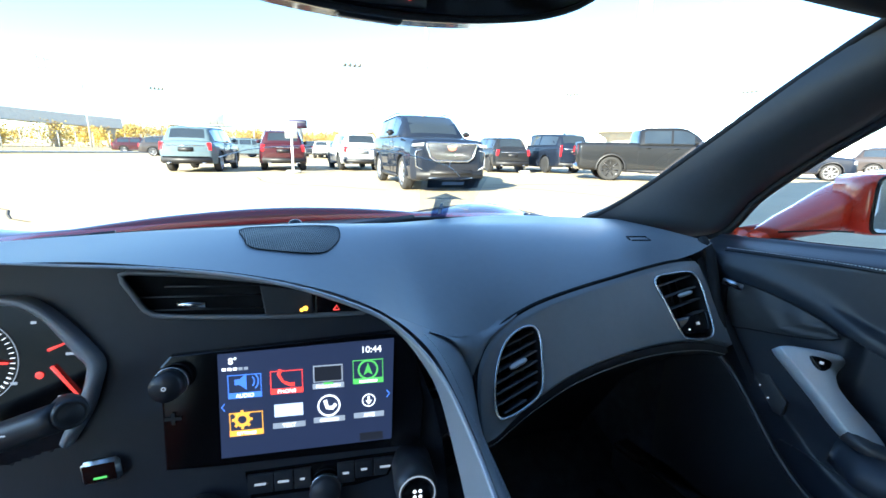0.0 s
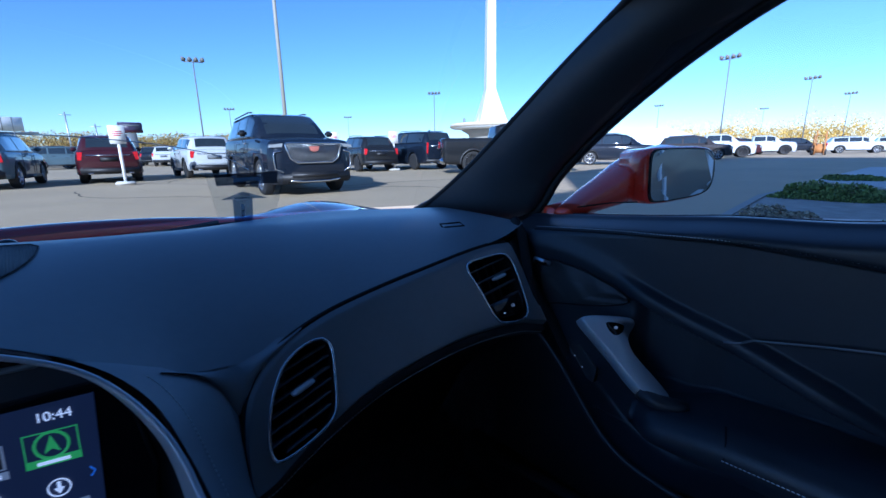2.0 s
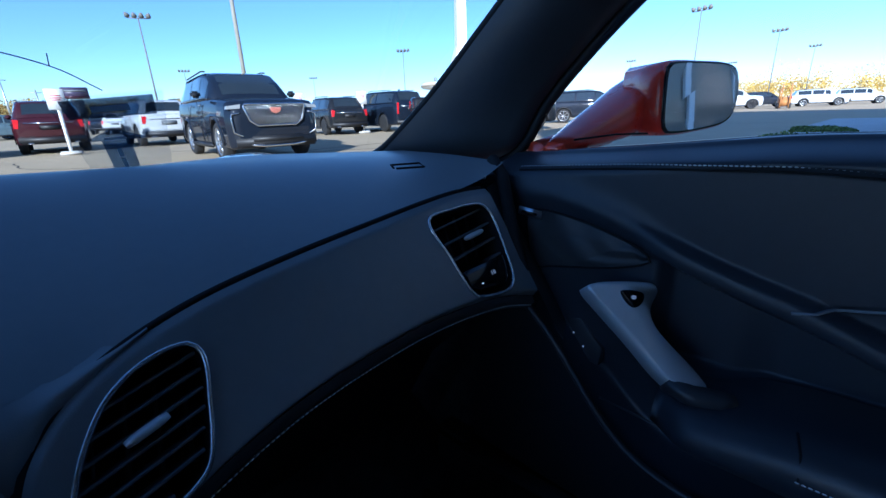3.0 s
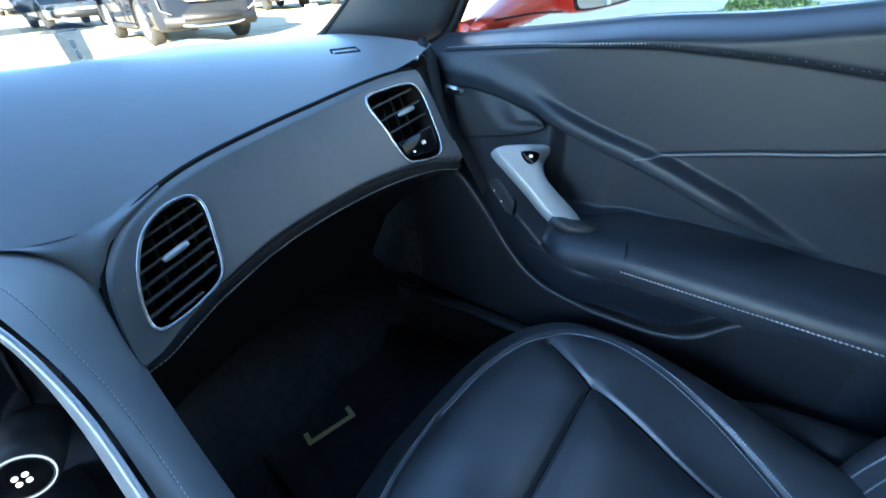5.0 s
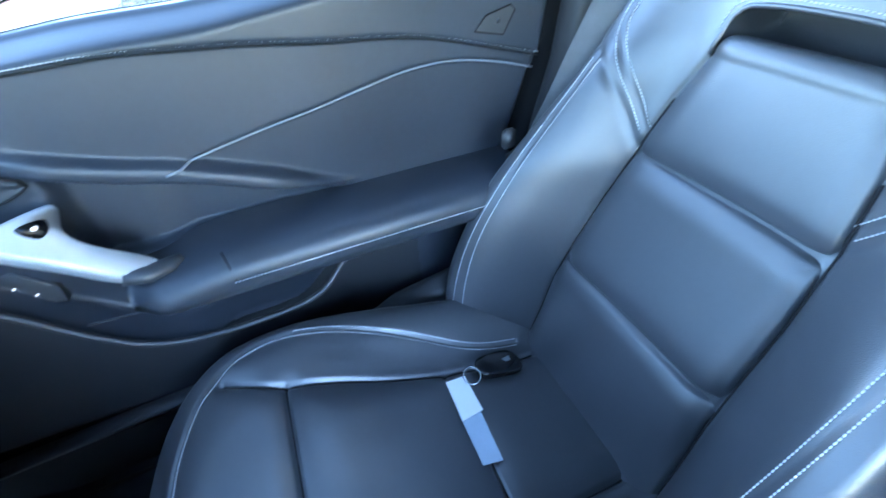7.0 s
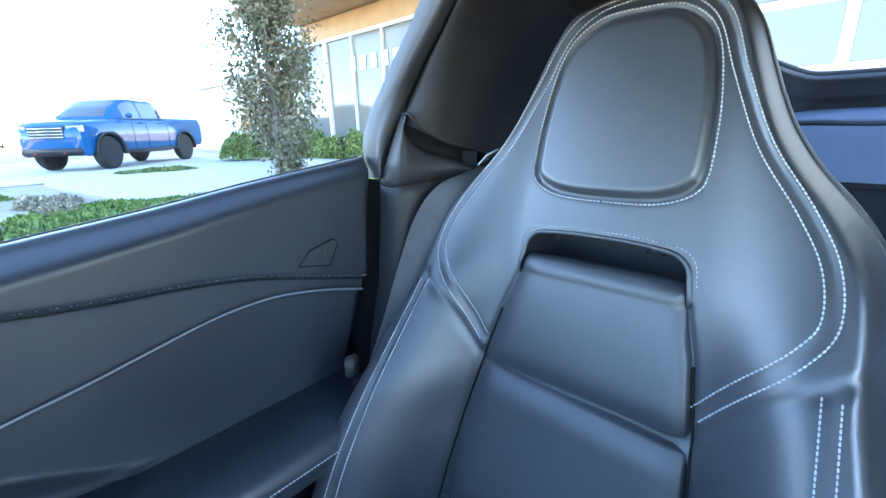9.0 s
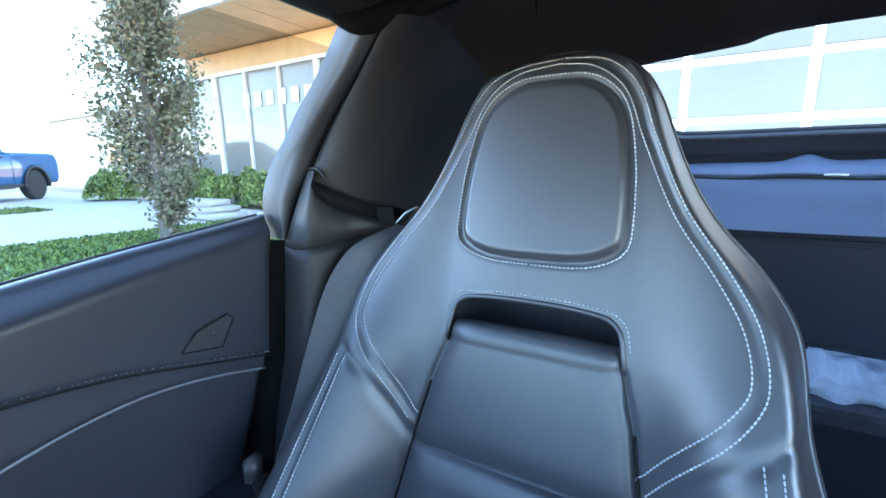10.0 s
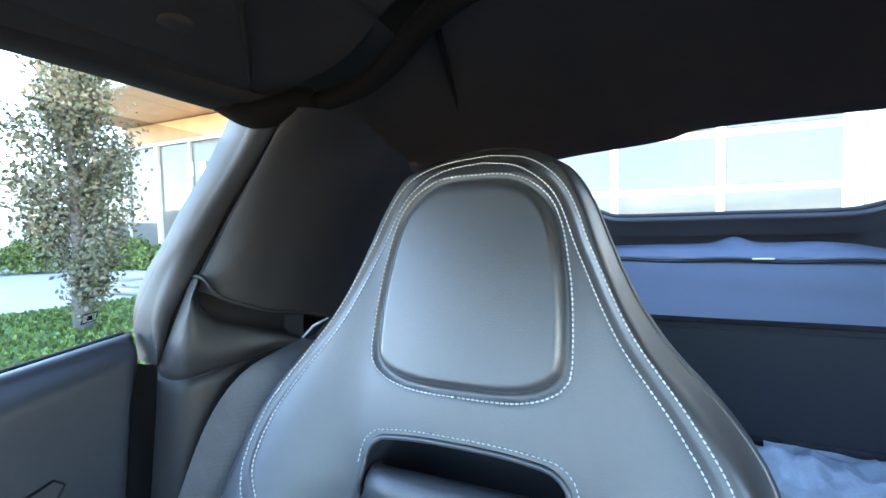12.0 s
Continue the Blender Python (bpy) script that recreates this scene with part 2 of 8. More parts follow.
def slab(outline, depth, normal, bevel=0.0, seg=2):
    """A plate with the closed 3D outline as its front, going depth back against normal."""
    bm = bmesh.new()
    n = np.array(normal, float)
    n /= np.linalg.norm(n)
    c = np.mean(outline, axis=0)
    rows = []
    if bevel:
        for k in range(seg + 1):
            a = k / seg * math.pi / 2
            rows.append([np.array(p) + (c - p) / max(np.linalg.norm(c - p), 1e-6) * bevel * (1 - math.sin(a)) - n * bevel * (1 - math.cos(a)) for p in outline])
    else:
        rows.append([np.array(p) for p in outline])
    rows.append([np.array(p) - n * depth for p in outline])
    vs = add_grid(bm, rows, True)
    bm.faces.new(vs[0])
    bm.faces.new(vs[-1][::-1])
    bmesh.ops.recalc_face_normals(bm, faces=bm.faces)
    return bm


def lathe(profile, seg=24, axis="z", caps=True):
    """profile: (radius, height) pairs, turned about the axis through the origin."""
    bm = bmesh.new()
    rows = []
    for r, h in profile:
        row = []
        for k in range(seg):
            a = 2 * math.pi * k / seg
            x, y = r * math.cos(a), r * math.sin(a)
            row.append({"z": (x, y, h), "y": (x, h, y), "x": (h, x, y)}[axis])
        rows.append(row)
    vs = add_grid(bm, rows, True)
    for row, rev in ((vs[0], True), (vs[-1], False)) if caps else ():
        try:
            bm.faces.new(row[::-1] if rev else row)
        except ValueError:
            pass
    bmesh.ops.remove_doubles(bm, verts=bm.verts, dist=1e-6)
    bmesh.ops.recalc_face_normals(bm, faces=bm.faces)
    return bm


def stitches(pts, pitch=0.0046, long=0.0033, r=0.0008, lift=(0, 0, 0)):
    """A row of thread stitches along a curve, as one mesh."""
    p = np.array(pts, float)
    seg = np.r_[0, np.cumsum(np.linalg.norm(np.diff(p, axis=0), axis=1))]
    bm = bmesh.new()
    lf = np.array(lift, float)
    at = lambda s: np.array([np.interp(s, seg, p[:, k]) for k in range(3)]) + lf
    s = 0.0
    while s + long < seg[-1]:
        a, b = at(s), at(s + long)
        t = (b - a) / (np.linalg.norm(b - a) + 1e-9)
        u = np.cross(t, (0.3, 0.5, 0.8))
        u /= np.linalg.norm(u)
        v = np.cross(t, u)
        rows = [[q + r * w * (math.cos(x) * u + math.sin(x) * v) for x in (0.8, 2.37, 3.94, 5.5)] for q, w in ((a, 0.5), (a * 0.7 + b * 0.3, 1), (a * 0.3 + b * 0.7, 1), (b, 0.5))]
        add_grid(bm, rows, True)
        s += pitch
    return bm


def poly_dist(q, poly, closed=False):
    """Distance of each 2D point of q to a polyline."""
    a = np.array(poly, float)
    if closed:
        a = np.vstack([a, a[:1]])
    best = np.full(len(q), 9.0)
    for s, e in zip(a[:-1], a[1:]):
        v = e - s
        w = np.clip(((q - s) @ v) / (v @ v + 1e-12), 0, 1)
        best = np.minimum(best, np.linalg.norm(q - s - w[:, None] * v, axis=1))
    return best


def inside(q, poly):
    a = np.array(poly, float)
    b = np.roll(a, -1, 0)
    hit = np.zeros(len(q), bool)
    for (x0, y0), (x1, y1) in zip(a, b):
        c = ((y0 > q[:, 1]) != (y1 > q[:, 1])) & (q[:, 0] < (x1 - x0) * (q[:, 1] - y0) / (y1 - y0 + 1e-12) + x0)
        hit ^= c
    return hit


def ease(x):
    x = np.clip(x, 0, 1)
    return x * x * (3 - 2 * x)


def words(text, size, material, parent, name, m, depth=0.0004, label=""):
    """Lettering as a thin mesh at the pose m."""
    cu = bpy.data.curves.new(name, "FONT")
    cu.body, cu.size, cu.extrude, cu.align_x, cu.align_y = text, size, depth, "CENTER", "CENTER"
    tmp = bpy.data.objects.new(name, cu)
    me = bpy.data.meshes.new_from_object(tmp)
    bpy.data.objects.remove(tmp)
    me.transform(m)
    me.materials.clear()
    me.materials.append(material)
    ob = new(name, me)
    ob.parent = parent
    if parent.data is None:
        ob.matrix_parent_inverse = Matrix.Translation(parent.location).inverted()
    return tagged(ob, label)


# ---- dashboard ----
dash = thing("dashboard", "black padded car dashboard with silver trim and air vents", "dashboard")
top_edge = spline([(-0.80, 0.74, 0.872), (-0.50, 0.74, 0.880), (-0.25, 0.735, 0.868), (-0.168, 0.722, 0.858), (-0.09, 0.70, 0.846), (-0.01, 0.682, 0.822), (0.04, 0.668, 0.798), (0.08, 0.662, 0.772), (0.125, 0.668, 0.748), (0.175, 0.672, 0.737),
                   (0.215, 0.676, 0.741), (0.25, 0.680, 0.752), (0.296, 0.684, 0.763), (0.369, 0.688, 0.773), (0.457, 0.689, 0.782), (0.554, 0.689, 0.791), (0.614, 0.686, 0.796), (0.66, 0.680, 0.806), (0.70, 0.676, 0.822)], 90)
def pad_drop(x, v):
    """Fall of the pad towards the glass, steeper on the driver's half."""
    side = float(ease((x - 0.10) / 0.40))
    return (1 - side) * 0.050 * max(0.0, (v - 0.42) / 0.58) ** 1.25 + side * 0.022 * max(0.0, v - 0.7) ** 2 / 0.09


rows = []
for v in np.linspace(0, 1, 40):
    row = []
    for x, y, z in top_edge:
        hz = 0.866 - 0.055 * max(0.0, x) - 0.01 * max(0, -x)
        fy = 1.15 - 0.16 * (x / 0.75) ** 2
        yy = y + (fy - y) * v
        zz = z + (hz - z) * float(np.sin(min(1, v / 0.5) * math.pi / 2)) - pad_drop(x, v)
        row.append((x + 0.055 * max(0, x) * v, yy, zz))
    rows.append(row)
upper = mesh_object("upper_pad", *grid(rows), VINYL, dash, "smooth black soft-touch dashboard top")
# demister slot and front ledge under the glass
rows = [[(x * 1.06, 1.15 - 0.16 * (x / 0.75) ** 2 + d, 0.866 - 0.055 * max(0, x) - 0.01 * max(0, -x) - pad_drop(x, 1) - e) for x in np.linspace(-0.82, 0.75, 40)] for d, e in ((0, 0), (0.03, 0.012), (0.06, 0.02), (0.16, 0.05))]
mesh_object("cowl_ledge", *grid(rows), DARK_PLASTIC, dash)


def face_y(x, z):
    return 0.617 + 0.65 * (z - 0.655 - 0.08 * (x - 0.18))


VENT1 = [(0.269, 0.738), (0.243, 0.737), (0.217, 0.725), (0.199, 0.706), (0.185, 0.682), (0.178, 0.661), (0.180, 0.649), (0.197, 0.648), (0.226, 0.654), (0.248, 0.662), (0.257, 0.671), (0.268, 0.700), (0.275, 0.727)]
VENT2 = [(0.535, 0.772), (0.579, 0.778), (0.631, 0.775), (0.641, 0.760), (0.636, 0.722), (0.626, 0.688), (0.610, 0.678), (0.561, 0.683), (0.549, 0.691), (0.541, 0.731)]


def cut(vf, keep):
    v, f = vf
    c = np.array([v[list(q)].mean(0) for q in f])
    return v, [q for q, k in zip(f, keep(c)) if k]


seam = spline([(0.153, 0.633), (0.158, 0.666), (0.170, 0.699), (0.188, 0.720), (0.214, 0.737), (0.249, 0.750), (0.296, 0.761), (0.369, 0.771), (0.457, 0.780), (0.554, 0.789), (0.614, 0.792), (0.66, 0.790)], 260)
low = spline([(0.156, 0.628), (0.175, 0.630), (0.20, 0.638), (0.24, 0.650), (0.319, 0.667), (0.402, 0.675), (0.496, 0.677), (0.599, 0.668), (0.66, 0.652)], 260)
rows = []
for v in np.linspace(0, 1, 60):
    lip = 0.012 * ease((0.10 - v) / 0.10) ** 2 + 0.004 * ease((v - 0.93) / 0.07) ** 2
    rows.append([(lo[0] + (hi[0] - lo[0]) * v, face_y(lo[0] + (hi[0] - lo[0]) * v, lo[1] + (hi[1] - lo[1]) * v) + lip - 0.004, lo[1] + (hi[1] - lo[1]) * v) for lo, hi in zip(low, seam)])
holes = [np.array(closed_spline(o, 60)) for o in (VENT1, VENT2)]
panel = cut(grid(rows), lambda c: ~(inside(c[:, [0, 2]], holes[0]) | inside(c[:, [0, 2]], holes[1])))
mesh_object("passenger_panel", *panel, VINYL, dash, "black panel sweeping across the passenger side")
low, seam = low[::4], seam[::4]
part("seam_gap", tube([(p[0], face_y(*p) + 0.004, p[1] + 0.001) for p in seam], 0.0032, seg=6), GROOVE, dash)
# pad filling the corner between the panel seam and the rail
up_c = spline([(0.105, 0.664, 0.758), (0.125, 0.668, 0.748), (0.150, 0.671, 0.741), (0.175, 0.672, 0.738), (0.200, 0.675, 0.740), (0.225, 0.677, 0.745), (0.250, 0.680, 0.752)], 40)
dn_c = spline([(0.105, 0.666, 0.756), (0.134, 0.668, 0.740), (0.152, 0.660, 0.715), (0.160, 0.646, 0.692), (0.172, 0.649, 0.702), (0.190, 0.660, 0.722), (0.250, 0.678, 0.749)], 40)
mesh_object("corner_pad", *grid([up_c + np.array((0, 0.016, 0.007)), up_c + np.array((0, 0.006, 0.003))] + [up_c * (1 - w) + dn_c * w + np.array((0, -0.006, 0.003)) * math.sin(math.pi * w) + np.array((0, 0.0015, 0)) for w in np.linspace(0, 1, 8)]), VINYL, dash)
# underside rolling into the footwell
rows = []
for k, (dy, dz) in enumerate(((0.006, 0), (0.002, -0.008), (0.012, -0.020), (0.045, -0.030), (0.10, -0.06), (0.20, -0.16), (0.30, -0.34), (0.33, -0.47))):
    rows.append([(p[0], face_y(*p) + dy, p[1] + dz) for p in low])
mesh_object("knee_panel", *grid(rows), DARK_PLASTIC, dash)
st = [(p[0], face_y(*p) + 0.0035, p[1] - 0.013) for p in low]
part("stitching", stitches(st), STITCH, dash, "light grey thread")
# end closing strip next to the door
part("end_gap", tube([(0.705, 0.70, 0.824), (0.690, 0.672, 0.805), (0.668, 0.64, 0.74), (0.660, 0.615, 0.68), (0.660, 0.605, 0.64)], 0.009, seg=8), GROOVE, dash)
rows = [[(0.66 + d, face_y(0.66, z) - 0.004 + 0.02 * d / 0.05, z) for z in np.linspace(0.60, 0.792, 10)] for d in (0, 0.02, 0.05)]
mesh_object("end_panel", *grid(rows), DARK_PLASTIC, dash)


def air_vent(outline, slats, name, label, tab, control=None):
    """A vent set in the passenger panel: chrome ring, dark recess, slats and a tab."""
    o = closed_spline([(x, face_y(x, z) - 0.006, z) for x, z in outline], 64)
    v = part(name, tube(o, 0.0018, closed=True, seg=8), VENT_RING, dash, label)
    n = np.array((0.052, 1, -0.65)) / np.linalg.norm((0.052, 1, -0.65))
    c = o.mean(0)
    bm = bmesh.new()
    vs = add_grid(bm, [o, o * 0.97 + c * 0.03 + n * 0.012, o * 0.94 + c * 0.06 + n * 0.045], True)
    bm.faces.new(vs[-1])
    # shade inside the vent is painted by this near-black lining
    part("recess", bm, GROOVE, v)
    o2 = np.array([(p[0], p[2]) for p in o])
    for k in range(slats):
        z = o2[:, 1].min() + (o2[:, 1].max() - o2[:, 1].min()) * (k + 0.8) / (slats + 0.6)
        skew = 0.20
        xs = np.linspace(o2[:, 0].min(), o2[:, 0].max(), 60)
        zs = z + skew * (xs - xs.mean())
        if control is not None:
            zs = z + 0.10 * (xs - xs.mean())
        ok = inside(np.stack([xs, zs], 1), o2 * 0.96 + o2.mean(0) * 0.04)
        if control is not None:
            ok &= zs > control
        if ok.sum() < 4:
            continue
        xs, zs = xs[ok], zs[ok]
        a = [np.array((x, face_y(x, zz), zz)) + n * 0.004 for x, zz in ((xs[0], zs[0]), (xs[-1], zs[-1]))]
        bm = bmesh.new()
        prof = [(-0.002, 0.0006), (-0.001, 0.0014), (0.016, 0.0011), (0.016, -0.0011), (-0.001, -0.0014), (-0.002, -0.0006)]
        up = np.array((0, 0.45, 0.89))
        fw = np.array((0, 0.89, -0.45))
        add_grid(bm, [[q + fw * s + up * w for s, w in prof] for q in a], True)
        part("slat", bm, SLAT, v, smooth=False)
    for k in range(4):
        w = (k + 1) / 5
        x = o2[:, 0].min() + (o2[:, 0].max() - o2[:, 0].min()) * w
        zz = np.linspace(o2[:, 1].min(), o2[:, 1].max(), 40)
        xs = x + (zz - zz.mean()) * 0.25
        ok = inside(np.stack([xs, zz], 1), o2 * 0.95 + o2.mean(0) * 0.05)
        if control is not None:
            ok &= zz > control
        if ok.sum() > 3:
            a = [np.array((xx, face_y(xx, q), q)) + n * 0.03 for xx, q in ((xs[ok][0], zz[ok][0]), (xs[ok][-1], zz[ok][-1]))]
            part("vane", tube(a, 0.002, seg=4), DARK_PLASTIC, v)
    tb = [np.array((x, face_y(x, z), z)) - n * 0.003 for x, z in tab]
    part("tab", tube([tb[0], tb[0] * 0.8 + tb[1] * 0.2, tb[0] * 0.2 + tb[1] * 0.8, tb[1]], [0.0034, 0.005, 0.005, 0.0034], seg=8, flat=0.7), SILVER, v, "bright adjusting tab")
    return v, n


v1, vn = air_vent(VENT1,
                  8, "centre_vent", "chrome ringed teardrop vent with dark slats", [(0.216, 0.694), (0.243, 0.700)])
v2, vn = air_vent(VENT2,
                  5, "side_vent", "chrome ringed vent with seat heater display", [(0.580, 0.741), (0.612, 0.744)], control=0.712)
ctl = [np.array((x, face_y(x, z), z)) - vn * 0.003 for x, z in ((0.553, 0.710), (0.631, 0.712), (0.622, 0.688), (0.609, 0.682), (0.563, 0.687), (0.553, 0.693))]
ctl_p = part("control", slab(ctl, 0.02, -vn, 0.002), GLOSS_BLACK, v2)
fx = Vector((1, -0.03, 0)).normalized()
fz = Vector((-vn[0], -vn[1], -vn[2]))
fyv = fz.cross(fx)
face_m = lambda x, z, d=0.004: Matrix.Translation(Vector((x, face_y(x, z), z)) + fz * d) @ Matrix((fx, fyv, fz)).transposed().to_4x4()
words("HI", 0.008, LIT_GREY, ctl_p, "display", face_m(0.597, 0.698))
part("dot", box((0.002, 0.002, 0.001), (0.572, face_y(0.572, 0.694) - 0.004, 0.694)), LIT_WHITE, v2)
# airbag slot emboss on the dash top
part("airbag_mark", tube([(0.545, 0.735, 0.828), (0.555, 0.752, 0.830), (0.600, 0.746, 0.828), (0.592, 0.728, 0.825), (0.548, 0.733, 0.8275)], 0.0014, seg=5), GROOVE, dash)

# ---- rail that runs from the dash down beside the console ----
edge_a = spline([(-0.01, 0.680, 0.822), (0.04, 0.668, 0.797), (0.070, 0.652, 0.776), (0.092, 0.625, 0.750), (0.104, 0.590, 0.715), (0.111, 0.548, 0.676), (0.110, 0.490, 0.632), (0.104, 0.420, 0.580), (0.096, 0.36, 0.537), (0.090, 0.26, 0.500), (0.090, 0.05, 0.485)], 60)
edge_b = spline([(0.08, 0.668, 0.775), (0.125, 0.674, 0.750), (0.158, 0.664, 0.718), (0.160, 0.635, 0.675), (0.156, 0.607, 0.632), (0.152, 0.560, 0.600), (0.148, 0.50, 0.565), (0.145, 0.44, 0.530), (0.140, 0.38, 0.500), (0.136, 0.27, 0.470), (0.134, 0.05, 0.460)], 60)
rows = []
for w in np.linspace(0, 1, 12):
    lift = 0.022 * math.sin(math.pi * w) ** 0.8
    rows.append([a * (1 - w) + b * w + np.array((0.2, -0.55, 0.8)) * lift * float(0.10 + 0.90 * ease((k - 6) / 30)) * min(1, k / 6) for k, (a, b) in enumerate(zip(edge_a, edge_b))])
for d, drop in ((0.0, 0.012), (-0.002, 0.05), (-0.004, 0.30)):
    rows.append([b + np.array((d, 0.01, -drop * min(1, k / 20))) for k, b in enumerate(edge_b)])
console = thing("centre_console", "black leather centre console with silver edge trim", "console", at=(0.0, 0.3, 0.2))
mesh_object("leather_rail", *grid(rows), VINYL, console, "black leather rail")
part("rail_stitching", stitches([a * 0.72 + b * 0.28 + np.array((0.2, -0.55, 0.8)) * 0.0190 * float(0.10 + 0.90 * ease((k - 6) / 30)) for k, (a, b) in enumerate(zip(edge_a, edge_b)) if k > 6], 0.0046, 0.003, 0.0005), STITCH, console)
arch = spline([(-0.30, 0.735, 0.872), (-0.25, 0.730, 0.866), (-0.168, 0.716, 0.857), (-0.09, 0.695, 0.844)] + [tuple(p - np.array((0.006, 0.006, 0.002))) for p in edge_a[::6]], 110)
part("silver_edge", tube(arch, np.r_[np.linspace(0.0010, 0.0022, 30), np.full(80, 0.0026)], seg=8), SILVER, dash, "thin bright trim edge")
at_ = np.gradient(arch, axis=0)
at_ /= np.linalg.norm(at_, axis=1)[:, None]
wide = np.cross(np.array((-0.96, 0.03, 0.27)), at_)
wide = -wide / np.linalg.norm(wide, axis=1)[:, None]
run = np.interp(arch[:, 2], [0.60, 0.655, 0.70, 0.735, 0.77, 0.80, 0.83], [0.060, 0.050, 0.032, 0.017, 0.008, 0.003, 0.002])
mesh_object("silver_trim", *grid([arch + wide * (run * f)[:, None] + np.array((-0.0012, 0, 0)) * math.sin(math.pi * f) for f in np.linspace(0, 1, 6)]), mat("satin_silver_plastic", (0.48, 0.50, 0.51), 0.42, metal=0.25, var=0.06, scale=20), dash, "satin silver trim sweeping down beside the screen")

# ---- centre stack ----
P0 = Vector((-0.0342, 0.6841, 0.7602))
SA = Vector((0.18, -0.052, 0)).normalized()
SB = Vector((0, 0.16, 1))
SB = (SB - SA * SB.dot(SA)).normalized()
SN = SA.cross(SB).normalized()      # towards the cabin
if SN.y > 0:
    SN = -SN
SK = 1.0271
stack = lambda u, v, d=0.0: np.array(P0 + (SA * u + SB * v + SN * d) * SK)
stack_m = lambda u, v, d=0.0: Matrix.Translation(Vector(stack(u, v, d))) @ Matrix((SA * SK, SB * SK, SN * SK)).transposed().to_4x4()
outline = [(-0.45, 0.09), (-0.226, 0.100), (-0.138, 0.092), (-0.058, 0.081), (0.028, 0.053), (0.077, 0.025), (0.112, -0.012), (0.138, -0.078), (0.150, -0.135), (0.160, -0.235), (-0.45, -0.235)]
vo = [(-0.184, 0.085), (-0.150, 0.085), (-0.123, 0.083), (-0.053, 0.074), (0.004, 0.062), (0.050, 0.045), (0.066, 0.036), (0.060, 0.033), (-0.049, 0.034), (-0.150, 0.040), (-0.162, 0.045), (-0.172, 0.060)]
us, vs_ = np.linspace(-0.45, 0.16, 200), np.linspace(-0.24, 0.12, 130)
uv = np.array([((a, b)) for a in (us[:-1] + us[1:]) / 2 for b in (vs_[:-1] + vs_[1:]) / 2])
HOOD_OUT = spline([(-0.40, 0.02), (-0.35, 0.055), (-0.3167, 0.0665), (-0.2867, 0.0667), (-0.2673, 0.0637), (-0.2505, 0.0531), (-0.2314, 0.034), (-0.2146, 0.013), (-0.2046, -0.0048), (-0.2093, -0.0279), (-0.2191, -0.0553), (-0.24, -0.09)], 60)
HOOD_IN = spline([(-0.39, 0.015), (-0.345, 0.047), (-0.315, 0.0575), (-0.2874, 0.0579), (-0.273, 0.0543), (-0.2564, 0.0415), (-0.2402, 0.0193), (-0.2284, 0.0017), (-0.2212, -0.0082), (-0.2226, -0.0205), (-0.2281, -0.0387), (-0.25, -0.085)], 60)
ok = inside(uv, outline) & ~inside(uv, closed_spline(vo, 60)) & ~inside(uv, np.vstack([HOOD_OUT, [(-0.45, -0.15)]]))
okg = np.pad(ok.reshape(199, 129).astype(int), 1)
touch = okg[:-1, :-1] + okg[1:, :-1] + okg[:-1, 1:] + okg[1:, 1:]
dense = lambda c, close: np.vstack([np.array(a)[None] * (1 - f) + np.array(b)[None] * f for a, b in zip(list(c), list(c)[1:] + ([list(c)[0]] if close else [])) for f in np.linspace(0, 1, 12)[:, None]])
border = np.vstack([dense(outline, True), dense(closed_spline(vo, 60), True), dense(np.vstack([HOOD_OUT, [(-0.45, -0.15)]]), True)])
node = np.array([[(a, b) for b in vs_] for a in us])
for i, j in zip(*np.nonzero((touch > 0) & (touch < 4))):
    gap = np.linalg.norm(border - node[i, j], axis=1)
    if gap.min() < 0.005:
        node[i, j] = border[np.argmin(gap)]
fp = [[stack(a, b, -0.008 - 0.05 * max(0, -a - 0.20)) for a, b in row] for row in node]
pv, pf = grid(fp)
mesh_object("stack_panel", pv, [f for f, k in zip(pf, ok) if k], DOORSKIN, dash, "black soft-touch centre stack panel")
bez = [(-0.152, -0.013), (-0.142, -0.002), (0.09, 0.010), (0.103, 0.006), (0.118, -0.024), (0.127, -0.076), (0.122, -0.128), (-0.10, -0.128), (-0.152, -0.126)]
bez_o = part("screen_bezel", slab([stack(u, v, 0.002) for u, v in bez], 0.014, SN, 0.003), GLOSS_BLACK, dash, "gloss black bezel", smooth=False)
scr = part("touchscreen", slab([stack(u, v, 0.0035) for u, v in ((-0.095, -0.003), (0.092, 0.003), (0.087, -0.116), (-0.096, -0.118))], 0.004, SN), SCREEN_BG, dash, "lit touchscreen with rows of app icons", smooth=False)
icons = [(-0.069, -0.037, "AUDIO", LIT_BLUE), (-0.026, -0.036, "PHONE", LIT_RED), (0.018, -0.034, "PROJECTION", LIT_DARK), (0.062, -0.032, "", LIT_GREEN),
         (-0.069, -0.079, "SETTINGS", LIT_ORANGE), (-0.025, -0.075, "TEXT", LIT_GREY), (0.018, -0.073, "", LIT_DARK), (0.062, -0.072, "APPS", LIT_DARK)]


def plate(u, v, w, h, m, parent, name, d=0.0045, turn=0.0):
    bm = box((w, h, 0.0006))
    bmesh.ops.transform(bm, matrix=stack_m(u, v, d) @ pose(0, 0, 0, 0, 0, turn), verts=bm.verts)
    return part(name, bm, m, parent, smooth=False)


